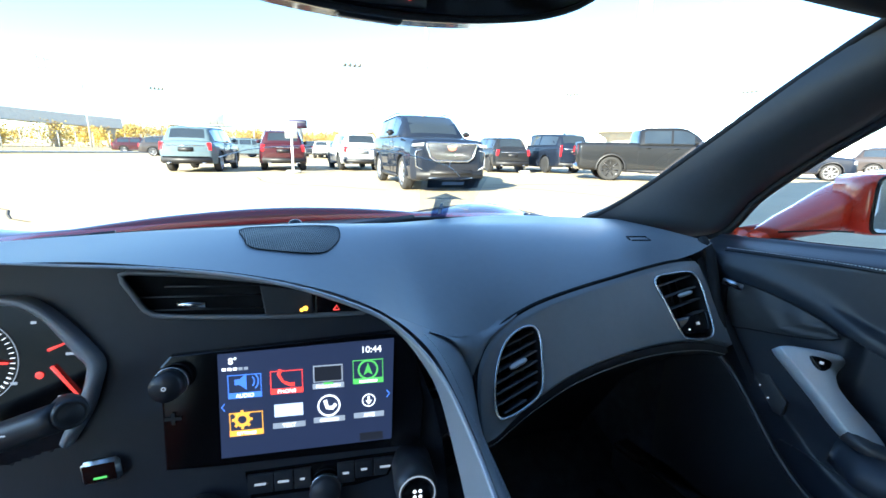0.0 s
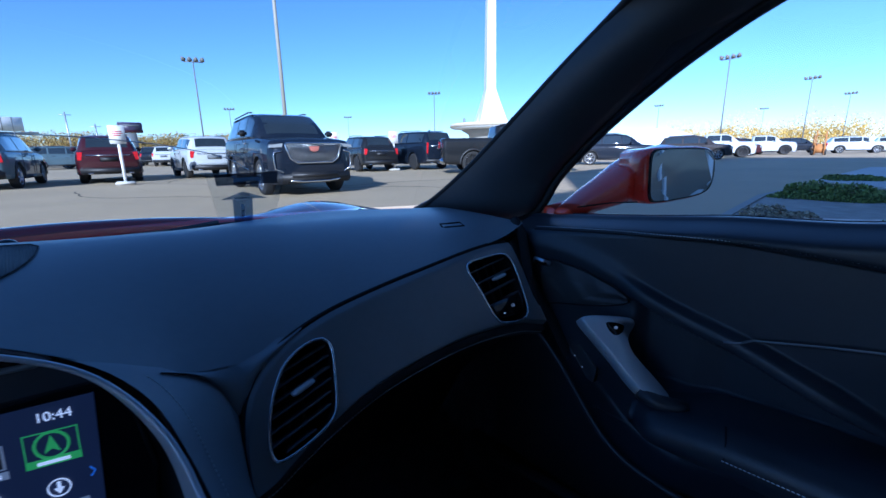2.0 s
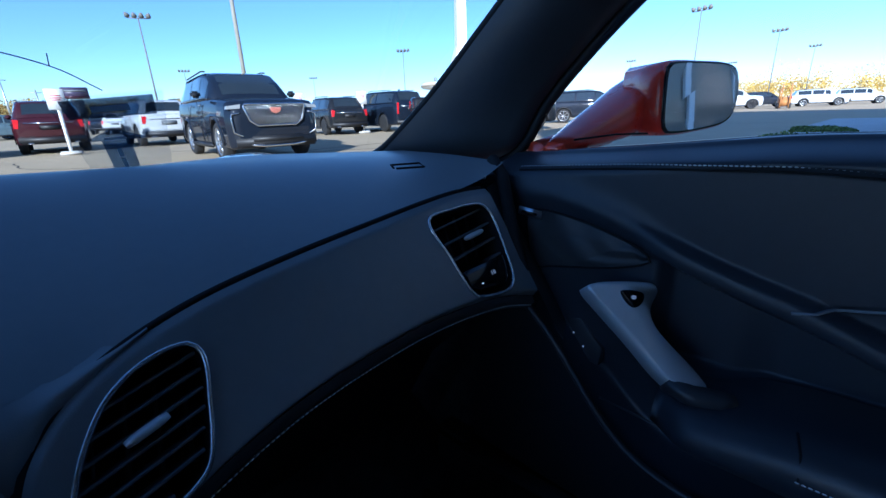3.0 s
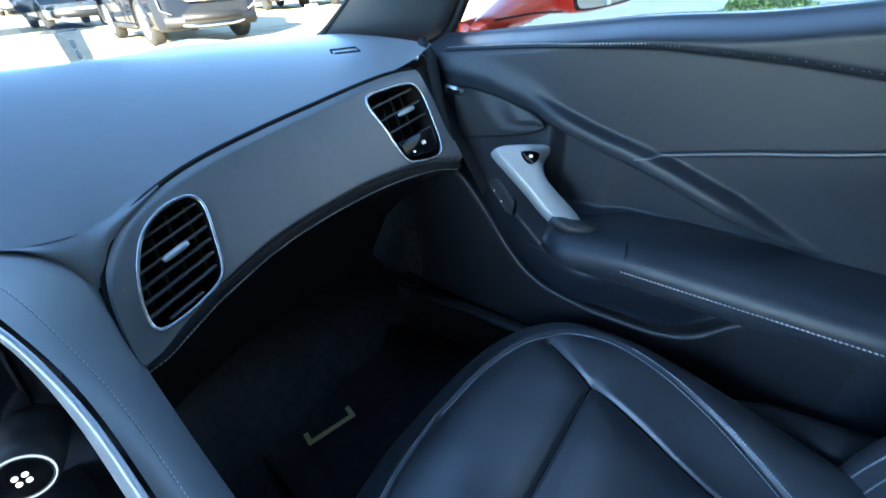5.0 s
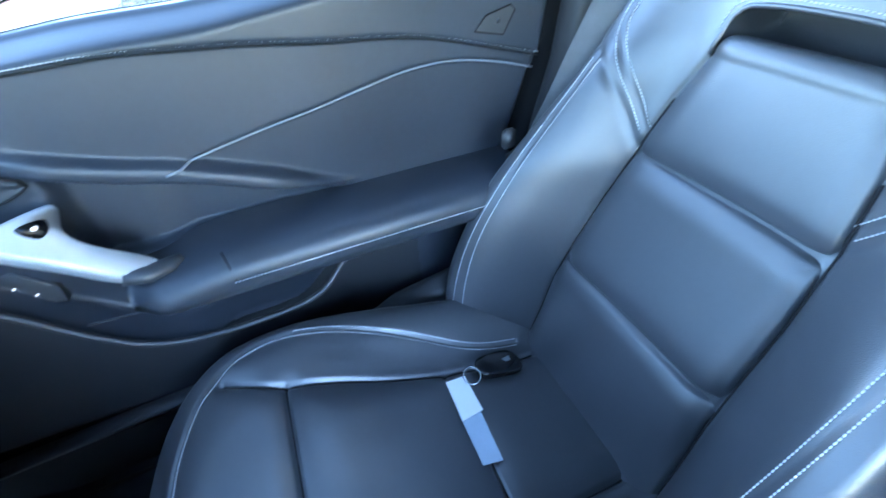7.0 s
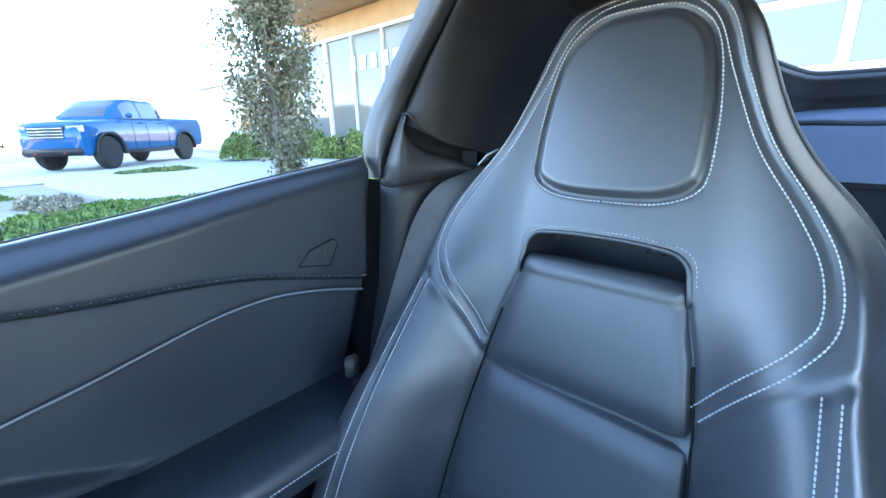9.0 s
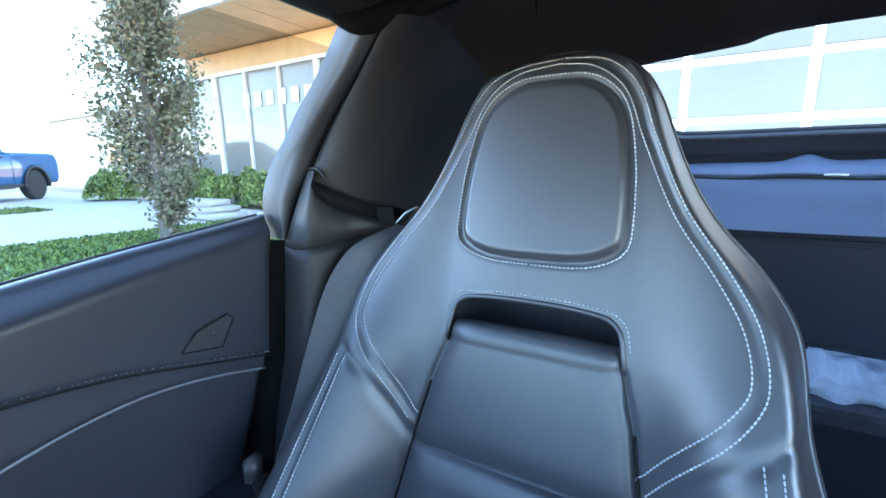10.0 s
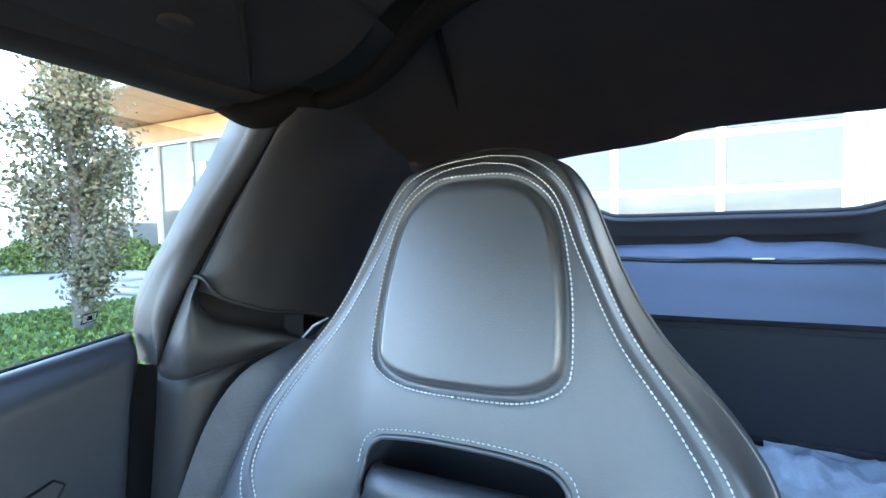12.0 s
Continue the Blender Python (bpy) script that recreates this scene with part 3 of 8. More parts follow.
def disc(u, v, r, m, parent, name, d=0.0045, h=0.0006, seg=20, inner=0.0, label=""):
    if inner:
        prof = [(inner, 0), (r, 0), (r, h), (inner, h), (inner, 0)]
    else:
        prof = [(0.0001, 0), (r, 0), (r, h * 0.7), (r * 0.93, h), (0.0001, h)]
    bm = lathe(prof, seg, caps=not inner)
    bmesh.ops.transform(bm, matrix=stack_m(u, v, d), verts=bm.verts)
    return part(name, bm, m, parent, label)


for u, v, text, m in icons:
    ic = plate(u, v - 0.012, 0.034, 0.006, m if m is not LIT_DARK else LIT_GREY, scr, "icon")
    if text in ("AUDIO", "PHONE", "SETTINGS"):
        for w, h, du, dv in ((0.034, 0.0008, 0, 0.0125), (0.0008, 0.026, -0.0165, 0), (0.0008, 0.026, 0.0165, 0)):
            plate(u + du, v + dv - 0.002, w, h, m, scr, "icon_frame")
    if text:
        words(text, 0.0058 if len(text) < 8 else 0.0045, LIT_WHITE, scr, "caption", stack_m(u, v - 0.0122, 0.0054))
    else:
        plate(u, v - 0.0122, 0.020, 0.0026, LIT_WHITE, scr, "caption_bar", 0.0054)
# audio: speaker cone; phone: handset; projection: screen; compass; gear; message; arm; download
part("glyph", slab([stack(-0.069 + a, -0.034 + b, 0.0052) for a, b in ((-0.010, -0.003), (-0.005, -0.003), (0.002, -0.009), (0.002, 0.009), (-0.005, 0.003), (-0.010, 0.003))], 0.0006, SN), LIT_BLUE, scr, smooth=False)
for r in (0.007, 0.011):
    part("glyph", tube([stack(-0.066 + r * math.cos(a), -0.034 + r * math.sin(a), 0.005) for a in np.linspace(-0.8, 0.8, 9)], 0.0008, seg=4), LIT_BLUE, scr)
part("glyph", tube([stack(-0.026 + x, -0.033 + y, 0.005) for x, y in ((-0.006, 0.009), (-0.008, 0.004), (-0.004, -0.004), (0.003, -0.008), (0.008, -0.008))], [0.0026, 0.0020, 0.0014, 0.0020, 0.0026], seg=6), LIT_RED, scr)
plate(0.018, -0.032, 0.032, 0.019, LIT_GREY, scr, "glyph", 0.0042)
plate(0.018, -0.032, 0.029, 0.0165, LIT_DARK, scr, "glyph", 0.0048)
plate(0.018, -0.0435, 0.010, 0.003, LIT_GREEN, scr, "glyph", 0.0052)
disc(0.062, -0.031, 0.0115, LIT_GREEN, scr, "glyph", inner=0.0095)
part("glyph", slab([stack(0.062 + a, -0.031 + b, 0.0052) for a, b in ((0, 0.008), (0.005, -0.006), (0, -0.003), (-0.005, -0.006))], 0.0006, SN), LIT_GREEN, scr, smooth=False)
for w, h, du, dv in ((0.034, 0.0008, 0, 0.013), (0.0008, 0.026, -0.0165, 0), (0.0008, 0.026, 0.0165, 0)):
    plate(0.062 + du, -0.033 + dv, w, h, LIT_GREEN, scr, "icon_frame")
disc(-0.073, -0.076, 0.008, LIT_ORANGE, scr, "glyph", inner=0.0045)
for k in range(8):
    plate(-0.073 + 0.0088 * math.cos(k * 0.785), -0.076 + 0.0088 * math.sin(k * 0.785), 0.0032, 0.0028, LIT_ORANGE, scr, "gear_tooth", 0.0047, math.degrees(k * 0.785))
plate(-0.025, -0.070, 0.030, 0.014, lamp_mat("lit_slate", (0.12, 0.15, 0.20), 0.6), scr, "glyph", 0.0042)
words("SMS", 0.008, LIT_WHITE, scr, "glyph", stack_m(-0.027, -0.070, 0.0052))
disc(0.018, -0.069, 0.0125, LIT_WHITE, scr, "glyph", inner=0.0108)
part("glyph", tube([stack(0.018 + x, -0.069 + y, 0.005) for x, y in ((-0.004, 0.006), (-0.002, -0.002), (0.004, -0.003), (0.007, 0.001))], 0.0022, seg=6), LIT_WHITE, scr)
disc(0.062, -0.067, 0.0075, LIT_WHITE, scr, "glyph", inner=0.0065)
part("glyph", slab([stack(0.062 + a, -0.067 + b, 0.0052) for a, b in ((0, -0.005), (0.0035, 0), (0.0012, 0), (0.0012, 0.005), (-0.0012, 0.005), (-0.0012, 0), (-0.0035, 0))], 0.0006, SN), LIT_WHITE, scr, smooth=False)
words("10:44", 0.0105, LIT_WHITE, scr, "clock", stack_m(0.066, -0.008, 0.0048))
words("8°", 0.0100, LIT_WHITE, scr, "temperature", stack_m(-0.080, -0.011, 0.0048))
for k in range(5):
    plate(-0.089 + k * 0.0055, -0.0195, 0.004, 0.003, LIT_WHITE if k < 3 else LIT_GREY, scr, "status_bar", 0.0045)
plate(0.064, -0.110, 0.026, 0.009, LIT_DARK, scr, "drawer_tab", 0.0042)
for u, s in ((-0.0915, -1), (0.084, 1)):
    part("arrow_key", tube([stack(u - 0.0015 * s, -0.057, 0.0048), stack(u + 0.0015 * s, -0.061, 0.0048), stack(u - 0.0015 * s, -0.065, 0.0048)], 0.0007, seg=4), LIT_BLUE, scr)
kn = disc(-0.139, -0.028, 0.0155, DARK_PLASTIC, dash, "volume_knob", 0.002, 0.022, 28, label="dark rotary volume knob")
disc(-0.139, -0.028, 0.0165, CHROME, kn, "ring", 0.006, 0.003, 28, inner=0.0155)
disc(-0.139, -0.028, 0.0022, LIT_GREY, kn, "power_mark", 0.0245, 0.0006, 12, inner=0.0014)
for w, h in ((0.016, 0.0035), (0.0035, 0.013)):
    plate(-0.141, -0.069, w, h, DARK_PLASTIC, dash, "favourite_key", 0.0035)
# key row under the screen, tuning knob, climate knob
part("key_surround", slab([stack(u, v, -0.0055) for u, v in ((-0.076, -0.1425), (0.0975, -0.1385), (0.083, -0.1665), (0.045, -0.1735), (-0.072, -0.1735))], 0.004, SN, 0.0015), GLOSS_BLACK, dash, smooth=False)
for (u0, u1), w in (((-0.0730, -0.0462), 0.012), ((-0.0450, -0.0248), 0.012), ((-0.0236, -0.0050), 0.005), ((0.0245, 0.0434), 0.007), ((0.0446, 0.0649), 0.007), ((0.0661, 0.0925), 0.012)):
    vt = -0.1450 + 0.022 * (u0 + 0.073)
    low = -0.167 + (0.004 if u1 > 0.06 else 0.0)
    key = part("key", slab([stack(u, v, -0.0020) for u, v in ((u0, vt), (u1, vt + 0.0004), (u1 - (0.012 if u1 > 0.09 else 0), low), (u0, low))], 0.006, SN, 0.0014), DARK_PLASTIC, dash, smooth=False)
    plate((u0 + u1) / 2, (vt + low) / 2, w, 0.0026, LIT_GREY, key, "legend", -0.0018)
tk = disc(0.011, -0.170, 0.0170, DARK_PLASTIC, dash, "tuning_knob", -0.004, 0.016, 28)
disc(0.011, -0.170, 0.0178, CHROME, tk, "ring", -0.001, 0.002, 28, inner=0.0168)
CKU, CKV, CKD = ((Vector((0.053, 0.577, 0.613)) - P0).dot(a) / SK for a in (SA, SB, SN))
ck = disc(CKU, CKV, 0.0235, DARK_PLASTIC, dash, "climate_knob", CKD - 0.062, 0.060, 32, label="round climate knob with lit fan symbol")
disc(CKU, CKV, 0.0175, GLOSS_BLACK, ck, "cap", CKD - 0.0015, 0.001, 28)
disc(CKU, CKV, 0.0195, LIT_GREY, ck, "ring", CKD - 0.0015, 0.0012, 32, inner=0.0185)
for du, dv in ((-0.003, 0.003), (0.003, 0.003), (-0.003, -0.003), (0.003, -0.003)):
    disc(CKU + du, CKV + dv, 0.0019, LIT_WHITE, ck, "fan_blade", CKD - 0.0004, 0.0008, 12)
ck2 = disc(-0.115, -0.182, 0.026, DARK_PLASTIC, dash, "climate_knob", 0.002, 0.030, 32)
bm = box((0.036, 0.024, 0.008), bevel=0.003)
bmesh.ops.transform(bm, matrix=stack_m(-0.212, -0.1185, 0.0) @ pose(0, 0, 0, 0, 0, 6), verts=bm.verts)
sb = part("start_button", bm, ALU, dash, "metal framed start button with green light")
plate(-0.212, -0.1185, 0.030, 0.018, GLOSS_BLACK, sb, "button_face", 0.0042, 6)
plate(-0.211, -0.1235, 0.012, 0.002, LIT_GREEN, sb, "button_light", 0.0050, 6)
# centre vent above the screen with the warning switches
vo = [(-0.184, 0.085), (-0.150, 0.085), (-0.123, 0.083), (-0.053, 0.074), (0.004, 0.062), (0.050, 0.045), (0.066, 0.036), (0.060, 0.033), (-0.049, 0.034), (-0.150, 0.040), (-0.162, 0.045), (-0.172, 0.060)]
vc = closed_spline([stack(u, v, -0.004) for u, v in vo], 60)
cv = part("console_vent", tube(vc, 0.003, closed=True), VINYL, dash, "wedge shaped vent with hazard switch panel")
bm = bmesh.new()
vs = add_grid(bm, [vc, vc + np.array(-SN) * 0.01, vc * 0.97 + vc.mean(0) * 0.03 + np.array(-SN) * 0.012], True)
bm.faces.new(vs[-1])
# near-black sheet paints the shade behind the slats
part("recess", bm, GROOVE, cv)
for k, v in enumerate((0.0455, 0.0597, 0.0700)):
    part("slat", tube([stack((-0.171, -0.174, -0.146)[k], v, -0.009), stack(-0.050, v - 0.002, -0.009)], 0.0020, seg=6, flat=0.5), DARK_PLASTIC, cv)
part("tab", tube([stack(-0.130, 0.053, 0.002), stack(-0.104, 0.051, 0.002)], [0.0035, 0.004], seg=8), CHROME, cv, "chrome adjusting tab")
part("switch_panel", slab([stack(u, v, 0.001) for u, v in ((-0.051, 0.070), (0.004, 0.060), (0.004, 0.036), (-0.046, 0.037))], 0.01, SN, 0.002), DARK_PLASTIC, cv, smooth=False)
part("switch_panel", slab([stack(u, v, 0.0005) for u, v in ((0.006, 0.060), (0.050, 0.044), (0.060, 0.036), (0.006, 0.036))], 0.01, SN, 0.002), GLOSS_BLACK, cv, smooth=False)
disc(-0.004, 0.042, 0.0026, LIT_AMBER, cv, "traction_light", 0.0015, 0.0008, 16)
disc(-0.008, 0.0405, 0.0019, LIT_AMBER, cv, "traction_light", 0.0015, 0.0008, 12)
part("hazard_mark", tube([stack(0.029 + a, 0.041 + b, 0.002) for a, b in ((-0.003, -0.002), (0.003, -0.002), (0, 0.003), (-0.003, -0.002))], 0.0007, seg=4), LIT_RED, cv)

# ---- instrument cluster and column stalk ----
cl = thing("instrument_cluster", "instrument cluster with lit red needles under a satin hood", "gauges", at=tuple(stack(-0.315, -0.005, -0.03)))
bm = bmesh.new()
add_grid(bm, [[stack(u, v, d) for u, v in c] for c, d in ((HOOD_OUT * 1.004, -0.016), (HOOD_OUT, 0.0), (HOOD_OUT * 0.75 + HOOD_IN * 0.25, 0.004), (HOOD_OUT * 0.25 + HOOD_IN * 0.75, 0.001), (HOOD_IN, -0.004), (HOOD_IN, -0.034))])
part("hood_ring", bm, mat("satin_grey_trim", (0.34, 0.36, 0.39), 0.36, metal=0.2, var=0.1, scale=20), cl, "satin grey hood edge")
part("dial", slab([stack(u, v, -0.032) for u, v in np.vstack([HOOD_IN, [(-0.43, -0.12)]])], 0.004, SN), GLOSS_BLACK, cl, smooth=False)
for a in np.linspace(-1.15, 0.95, 17):
    for r0, uc, vc in ((0.042, -0.345, -0.004),):
        bm = box((0.004, 0.0006, 0.0008))
        bmesh.ops.transform(bm, matrix=stack_m(uc, vc, -0.0305) @ Matrix.Rotation(a, 4, "Z") @ Matrix.Translation((r0, 0, 0)), verts=bm.verts)
        part("tick", bm, LIT_WHITE, cl)
part("dial_ring", tube([stack(-0.345 + 0.047 * math.cos(a), -0.004 + 0.047 * math.sin(a), -0.0305) for a in np.linspace(-1.2, 1.1, 24)], 0.0005, seg=4), LIT_GREY, cl)
for u0, v0, u1, v1_ in ((-0.2692, 0.0041, -0.2542, 0.0102), (-0.2677, -0.0138, -0.246, -0.0469), (-0.325, -0.006, -0.3067, -0.0076)):
    part("needle", tube([stack(u0, v0, -0.029), stack(u1, v1_, -0.029)], [0.0018, 0.0012], seg=6), LIT_RED, cl, "lit red needle")
for u, v, w in ((-0.2815, 0.034, 0.005), (-0.2500, -0.0015, 0.009), (-0.263, -0.048, 0.004), (-0.250, -0.050, 0.010), (-0.304, -0.030, 0.006)):
    plate(u, v, w, 0.0028, LIT_GREY, cl, "dial_mark", -0.0305)
disc(-0.2807, -0.0232, 0.0040, LIT_RED, cl, "warning_light", -0.0312, 0.0008, 12)
stalk = thing("column_stalk", "dark grey wiper stalk with round end cap", "stalk", at=tuple(stack(-0.29, -0.06, 0.05)))
sp = spline([stack(-0.36, -0.088, 0.030), stack(-0.26, -0.0505, 0.05), stack(-0.203, -0.030, 0.062)], 12)
part("lever", tube(sp, 0.0135, seg=18), DARK_PLASTIC, stalk)
cap_m = Matrix.Translation(Vector(stack(-0.199, -0.0285, 0.060))) @ (Vector(stack(-0.10, -0.012, 0.20)) - Vector(stack(-0.195, -0.027, 0.07))).to_track_quat("Z", "Y").to_matrix().to_4x4()
bm = lathe([(0.0001, 0.0095), (0.0090, 0.0095), (0.0098, 0.0085), (0.0105, 0.0100), (0.0125, 0.0095), (0.0138, 0.006), (0.0140, -0.010), (0.0130, -0.02)], 32)
bmesh.ops.transform(bm, matrix=cap_m, verts=bm.verts)
part("end_cap", bm, DARK_PLASTIC, stalk)
for k, (f, w) in enumerate(((4, 0.006), (6, 0.008), (8, 0.004))):
    q = sp[f] + np.array(SN) * 0.0134 + np.array(SB) * 0.003
    part("legend", tube([q - np.array(SA) * w / 2, q + np.array(SA) * w / 2], 0.0009, seg=5), LIT_GREY, stalk)

# ---- speaker grille and light sensor on the dash top ----
grille_o = closed_spline([np.array(p) + np.array((0, 0, 0.0015)) for p in ((-0.089, 0.876, 0.864), (-0.090, 0.821, 0.860), (-0.083, 0.785, 0.856), (-0.049, 0.771, 0.851), (-0.019, 0.767, 0.847), (0.004, 0.772, 0.845), (0.032, 0.813, 0.852), (0.042, 0.861, 0.860), (0.033, 0.867, 0.862), (-0.024, 0.875, 0.864))], 40)
sg = part("speaker_grille", slab(grille_o, 0.008, (0, -0.2, 1), 0.001), mat("speaker_mesh", (0.045, 0.047, 0.051), 0.5, var=0.15, scale=40, bump=1.0, bscale=120, grain="wave"), dash, "fine black mesh speaker grille")
part("rim", tube(grille_o, 0.0007, closed=True, seg=6), GROOVE, sg)
bm = lathe([(0.014, 0), (0.0135, 0.005), (0.010, 0.010), (0.005, 0.0125), (0.0001, 0.013)], 20)
bmesh.ops.translate(bm, vec=(0.008, 1.066, 0.832), verts=bm.verts)
part("sun_sensor", bm, GLOSS_BLACK, dash)

# ---- footwell, floor and console body ----
rows = [[(x, y, 0.185 + max(0, y - 0.72) * 0.55 + 0.004 * math.sin(x * 40)) for x in np.linspace(0.10, 0.74, 16)] for y in np.linspace(-0.5, 1.25, 30)]
structure("floor", grid(rows), CARPET, "black carpeted passenger footwell floor", "floor")
bm = box((1.5, 0.02, 0.62), (0, 1.24, 0.44))
structure("wall_kick", box((0.03, 0.75, 0.68), (0.735, 0.95, 0.45), 0.004), CARPET, "black carpeted kick panel", "wall", False)
structure("dash_underside", box((0.60, 0.50, 0.02), (0.42, 0.98, 0.62), 0.004), DARK_PLASTIC, "dark underside of the dashboard", "trim", False)
structure("wall_firewall", bm, CARPET, "black carpeted firewall", "wall", False)
bm = box((0.19, 0.9, 0.30), (0.045, 0.02, 0.335), 0.02)
part("body", bm, DARK_PLASTIC, console)
bm = box((0.14, 0.34, 0.02), (-0.005, 0.36, 0.492), 0.008)
lid = part("lid", bm, LEATHER, console, "flat black lid")
part("lid_rim", tube([(0.060, 0.50, 0.500), (0.062, 0.37, 0.500), (0.056, 0.25, 0.500)], 0.002), GLOSS_BLACK, lid)
bm = box((0.17, 0.36, 0.42), (0.02, 0.60, 0.34), 0.03)
part("tunnel", bm, DARK_PLASTIC, console)
part("tray_gap", tube(spline([(0.02, 0.500, 0.5505), (0.055, 0.498, 0.5505), (0.0725, 0.4935, 0.5505), (0.0768, 0.486, 0.5505), (0.0785, 0.46, 0.5505), (0.079, 0.43, 0.5505)], 30), 0.0016, seg=6), GROOVE, console)
mat_o = closed_spline([(0.215, 0.50, 0.2), (0.208, 0.58, 0.2), (0.235, 0.66, 0.2), (0.24, 0.78, 0.2), (0.24, 0.92, 0.27), (0.45, 0.95, 0.29), (0.62, 0.92, 0.27), (0.64, 0.75, 0.2), (0.64, 0.45, 0.2), (0.60, 0.36, 0.2), (0.25, 0.38, 0.2)], 70)
fm = thing("floor_mat", "black carpet floor mat with an olive bracket mark on the floor", "floor mat", at=(0.42, 0.65, 0.19))
part("carpet", slab(mat_o + np.array((0, 0, 0.006)), 0.012, (0, 0, 1), 0.003), CARPET, fm)
part("edging", tube(mat_o + np.array((0, 0, 0.005)), 0.004, closed=True, seg=6), RUBBER, fm)
bm = box((0.094, 0.009, 0.0015), (0.349, 0.690, 0.2095), turn=pose(0, 0, 0, 0, 0, -14))
box((0.009, 0.026, 0.0015), (0.3935, 0.690, 0.2095), turn=pose(0, 0, 0, 0, 0, -14), bm=bm)
box((0.009, 0.026, 0.0015), (0.309, 0.711, 0.2095), turn=pose(0, 0, 0, 0, 0, -14), bm=bm)
part("bracket_mark", bm, MATMARK, fm, "olive bracket", smooth=False)


# ---- passenger door ----
door = thing("passenger_door", "closed black passenger door with silver pull handle and armrest", "car door", at=(0.72, 0.25, 0.25))
sill_z = lambda y: np.interp(y, [-0.26, -0.05, 0.05, 0.24, 0.36, 0.52, 0.72], [0.928, 0.901, 0.885, 0.862, 0.858, 0.841, 0.824])
sill_x = lambda y: np.interp(y, [-0.24, 0.1, 0.45, 0.73], [0.713, 0.738, 0.757, 0.790])
stitch_z = lambda y: np.interp(y, [-0.26, -0.19, -0.118, -0.052, -0.008, 0.046, 0.118, 0.2, 0.341, 0.49, 0.671, 0.73], [0.728, 0.750, 0.770, 0.789, 0.799, 0.806, 0.811, 0.822, 0.832, 0.826, 0.812, 0.805])
line2_z = lambda y: np.interp(y, [-0.26, -0.19, -0.119, -0.05, 0.015, 0.08, 0.144, 0.204, 0.259, 0.31, 0.36], [0.705, 0.728, 0.749, 0.761, 0.758, 0.745, 0.731, 0.722, 0.711, 0.700, 0.692])
ridge_z = lambda y: np.interp(y, [-0.3, 0.0, 0.11, 0.141, 0.187, 0.248, 0.316, 0.39, 0.468, 0.517, 0.58, 0.662, 0.73], [0.595, 0.603, 0.604, 0.611, 0.633, 0.658, 0.686, 0.706, 0.735, 0.754, 0.773, 0.779, 0.780])
low_z = lambda y: np.interp(y, [0.10, 0.166, 0.231, 0.355, 0.45, 0.513, 0.556, 0.619, 0.70], [0.50, 0.484, 0.447, 0.443, 0.460, 0.517, 0.575, 0.637, 0.66])
soften = lambda f: (lambda y: sum(f(np.asarray(y) + d) for d in np.linspace(-0.028, 0.028, 9)) / 9)
sill_z, stitch_z, line2_z, ridge_z, low_z = soften(sill_z), soften(stitch_z), soften(line2_z), soften(ridge_z), soften(soften(low_z))
smooth_step = lambda z, edge, w: ease((z - edge) / w + 0.5)


def door_x(y, z):
    """How far out the door skin lies at (y, z)."""
    base = 0.700 + (y > 0.3) * 0.0 + np.clip(y - 0.45, 0, 1) * 0.02
    x = base + 0 * z
    rz = ridge_z(y)
    hollow = (1 - smooth_step(z, line2_z(y), 0.009)) * smooth_step(-y, -0.36, 0.05)
    x += hollow * (0.008 + 0.012 * ease((line2_z(y) - z) / 0.16))
    x += 0.006 * (1 - smooth_step(z, stitch_z(y), 0.008))
    rec = ease((z - 0.585) / 0.01) * ease((rz - 0.004 - z) / 0.009) * ease((0.465 - y) / 0.02) * ease((y - 0.10) / 0.12)
    x += 0.026 * rec
    swell = ease((y - 0.09) / 0.14)
    bar = ease((0.006 + 0.012 * swell - np.abs(z - rz - 0.003)) / 0.008) * swell * ease((0.50 - y) / 0.06)
    x = x * (1 - bar) + (base - 0.010 * swell + 20.0 * (z - rz - 0.003) ** 2) * bar
    x -= 0.007 * np.exp(-((z - rz - 0.006) / 0.018) ** 2) * ease((y - 0.44) / 0.06) * ease((0.75 - y) / 0.1)
    lz = low_z(y)
    pocket = ease((z - lz) / 0.020) * ease((0.60 - z) / 0.08) * ease((y - 0.12) / 0.10)
    x += 0.016 * pocket
    x -= 0.040 * ease((lz + 0.012 - z) / 0.016) * ease((y - 0.15) / 0.1) * ease((z - 0.30) / 0.05)
    top = ease((z - (sill_z(y) - 0.030)) / 0.030)
    return x + (sill_x(y) - base) * top ** 2


door_end = lambda z: np.interp(z, [0.24, 0.50, 0.655, 0.766, 0.865, 0.925], [-0.10, -0.135, -0.175, -0.203, -0.214, -0.226])
rows = []
for k in range(220):
    v = k / 219
    ys = np.linspace(0.715, float(door_end(0.24 + 0.685 * v)), 240)
    zz = 0.24 + (sill_z(ys) - 0.24) * v
    x = door_x(ys, zz)
    x[-4:] += np.array((0.001, 0.003, 0.008, 0.024))
    rows.append(np.stack([x, ys, zz], 1))
rows.append(np.stack([sill_x(ys) + 0.014, ys, sill_z(ys) + 0.001], 1))
rows.append(np.stack([sill_x(ys) + 0.030, ys, sill_z(ys) - 0.012], 1))
skin_v, skin_f = grid(rows)
low_side = lambda c: (c[:, 2] < low_z(c[:, 1]) - 0.003) & (c[:, 1] > 0.02)
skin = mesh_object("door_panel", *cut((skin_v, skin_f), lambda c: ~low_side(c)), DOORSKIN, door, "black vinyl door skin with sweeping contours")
mesh_object("lower_panel", *cut((skin_v, skin_f), low_side), mat("hard_black_plastic", (0.018, 0.019, 0.022), 0.5, var=0.2, scale=9, bump=0.25, bscale=700, grain="voronoi"), door, "hard black lower door panel")
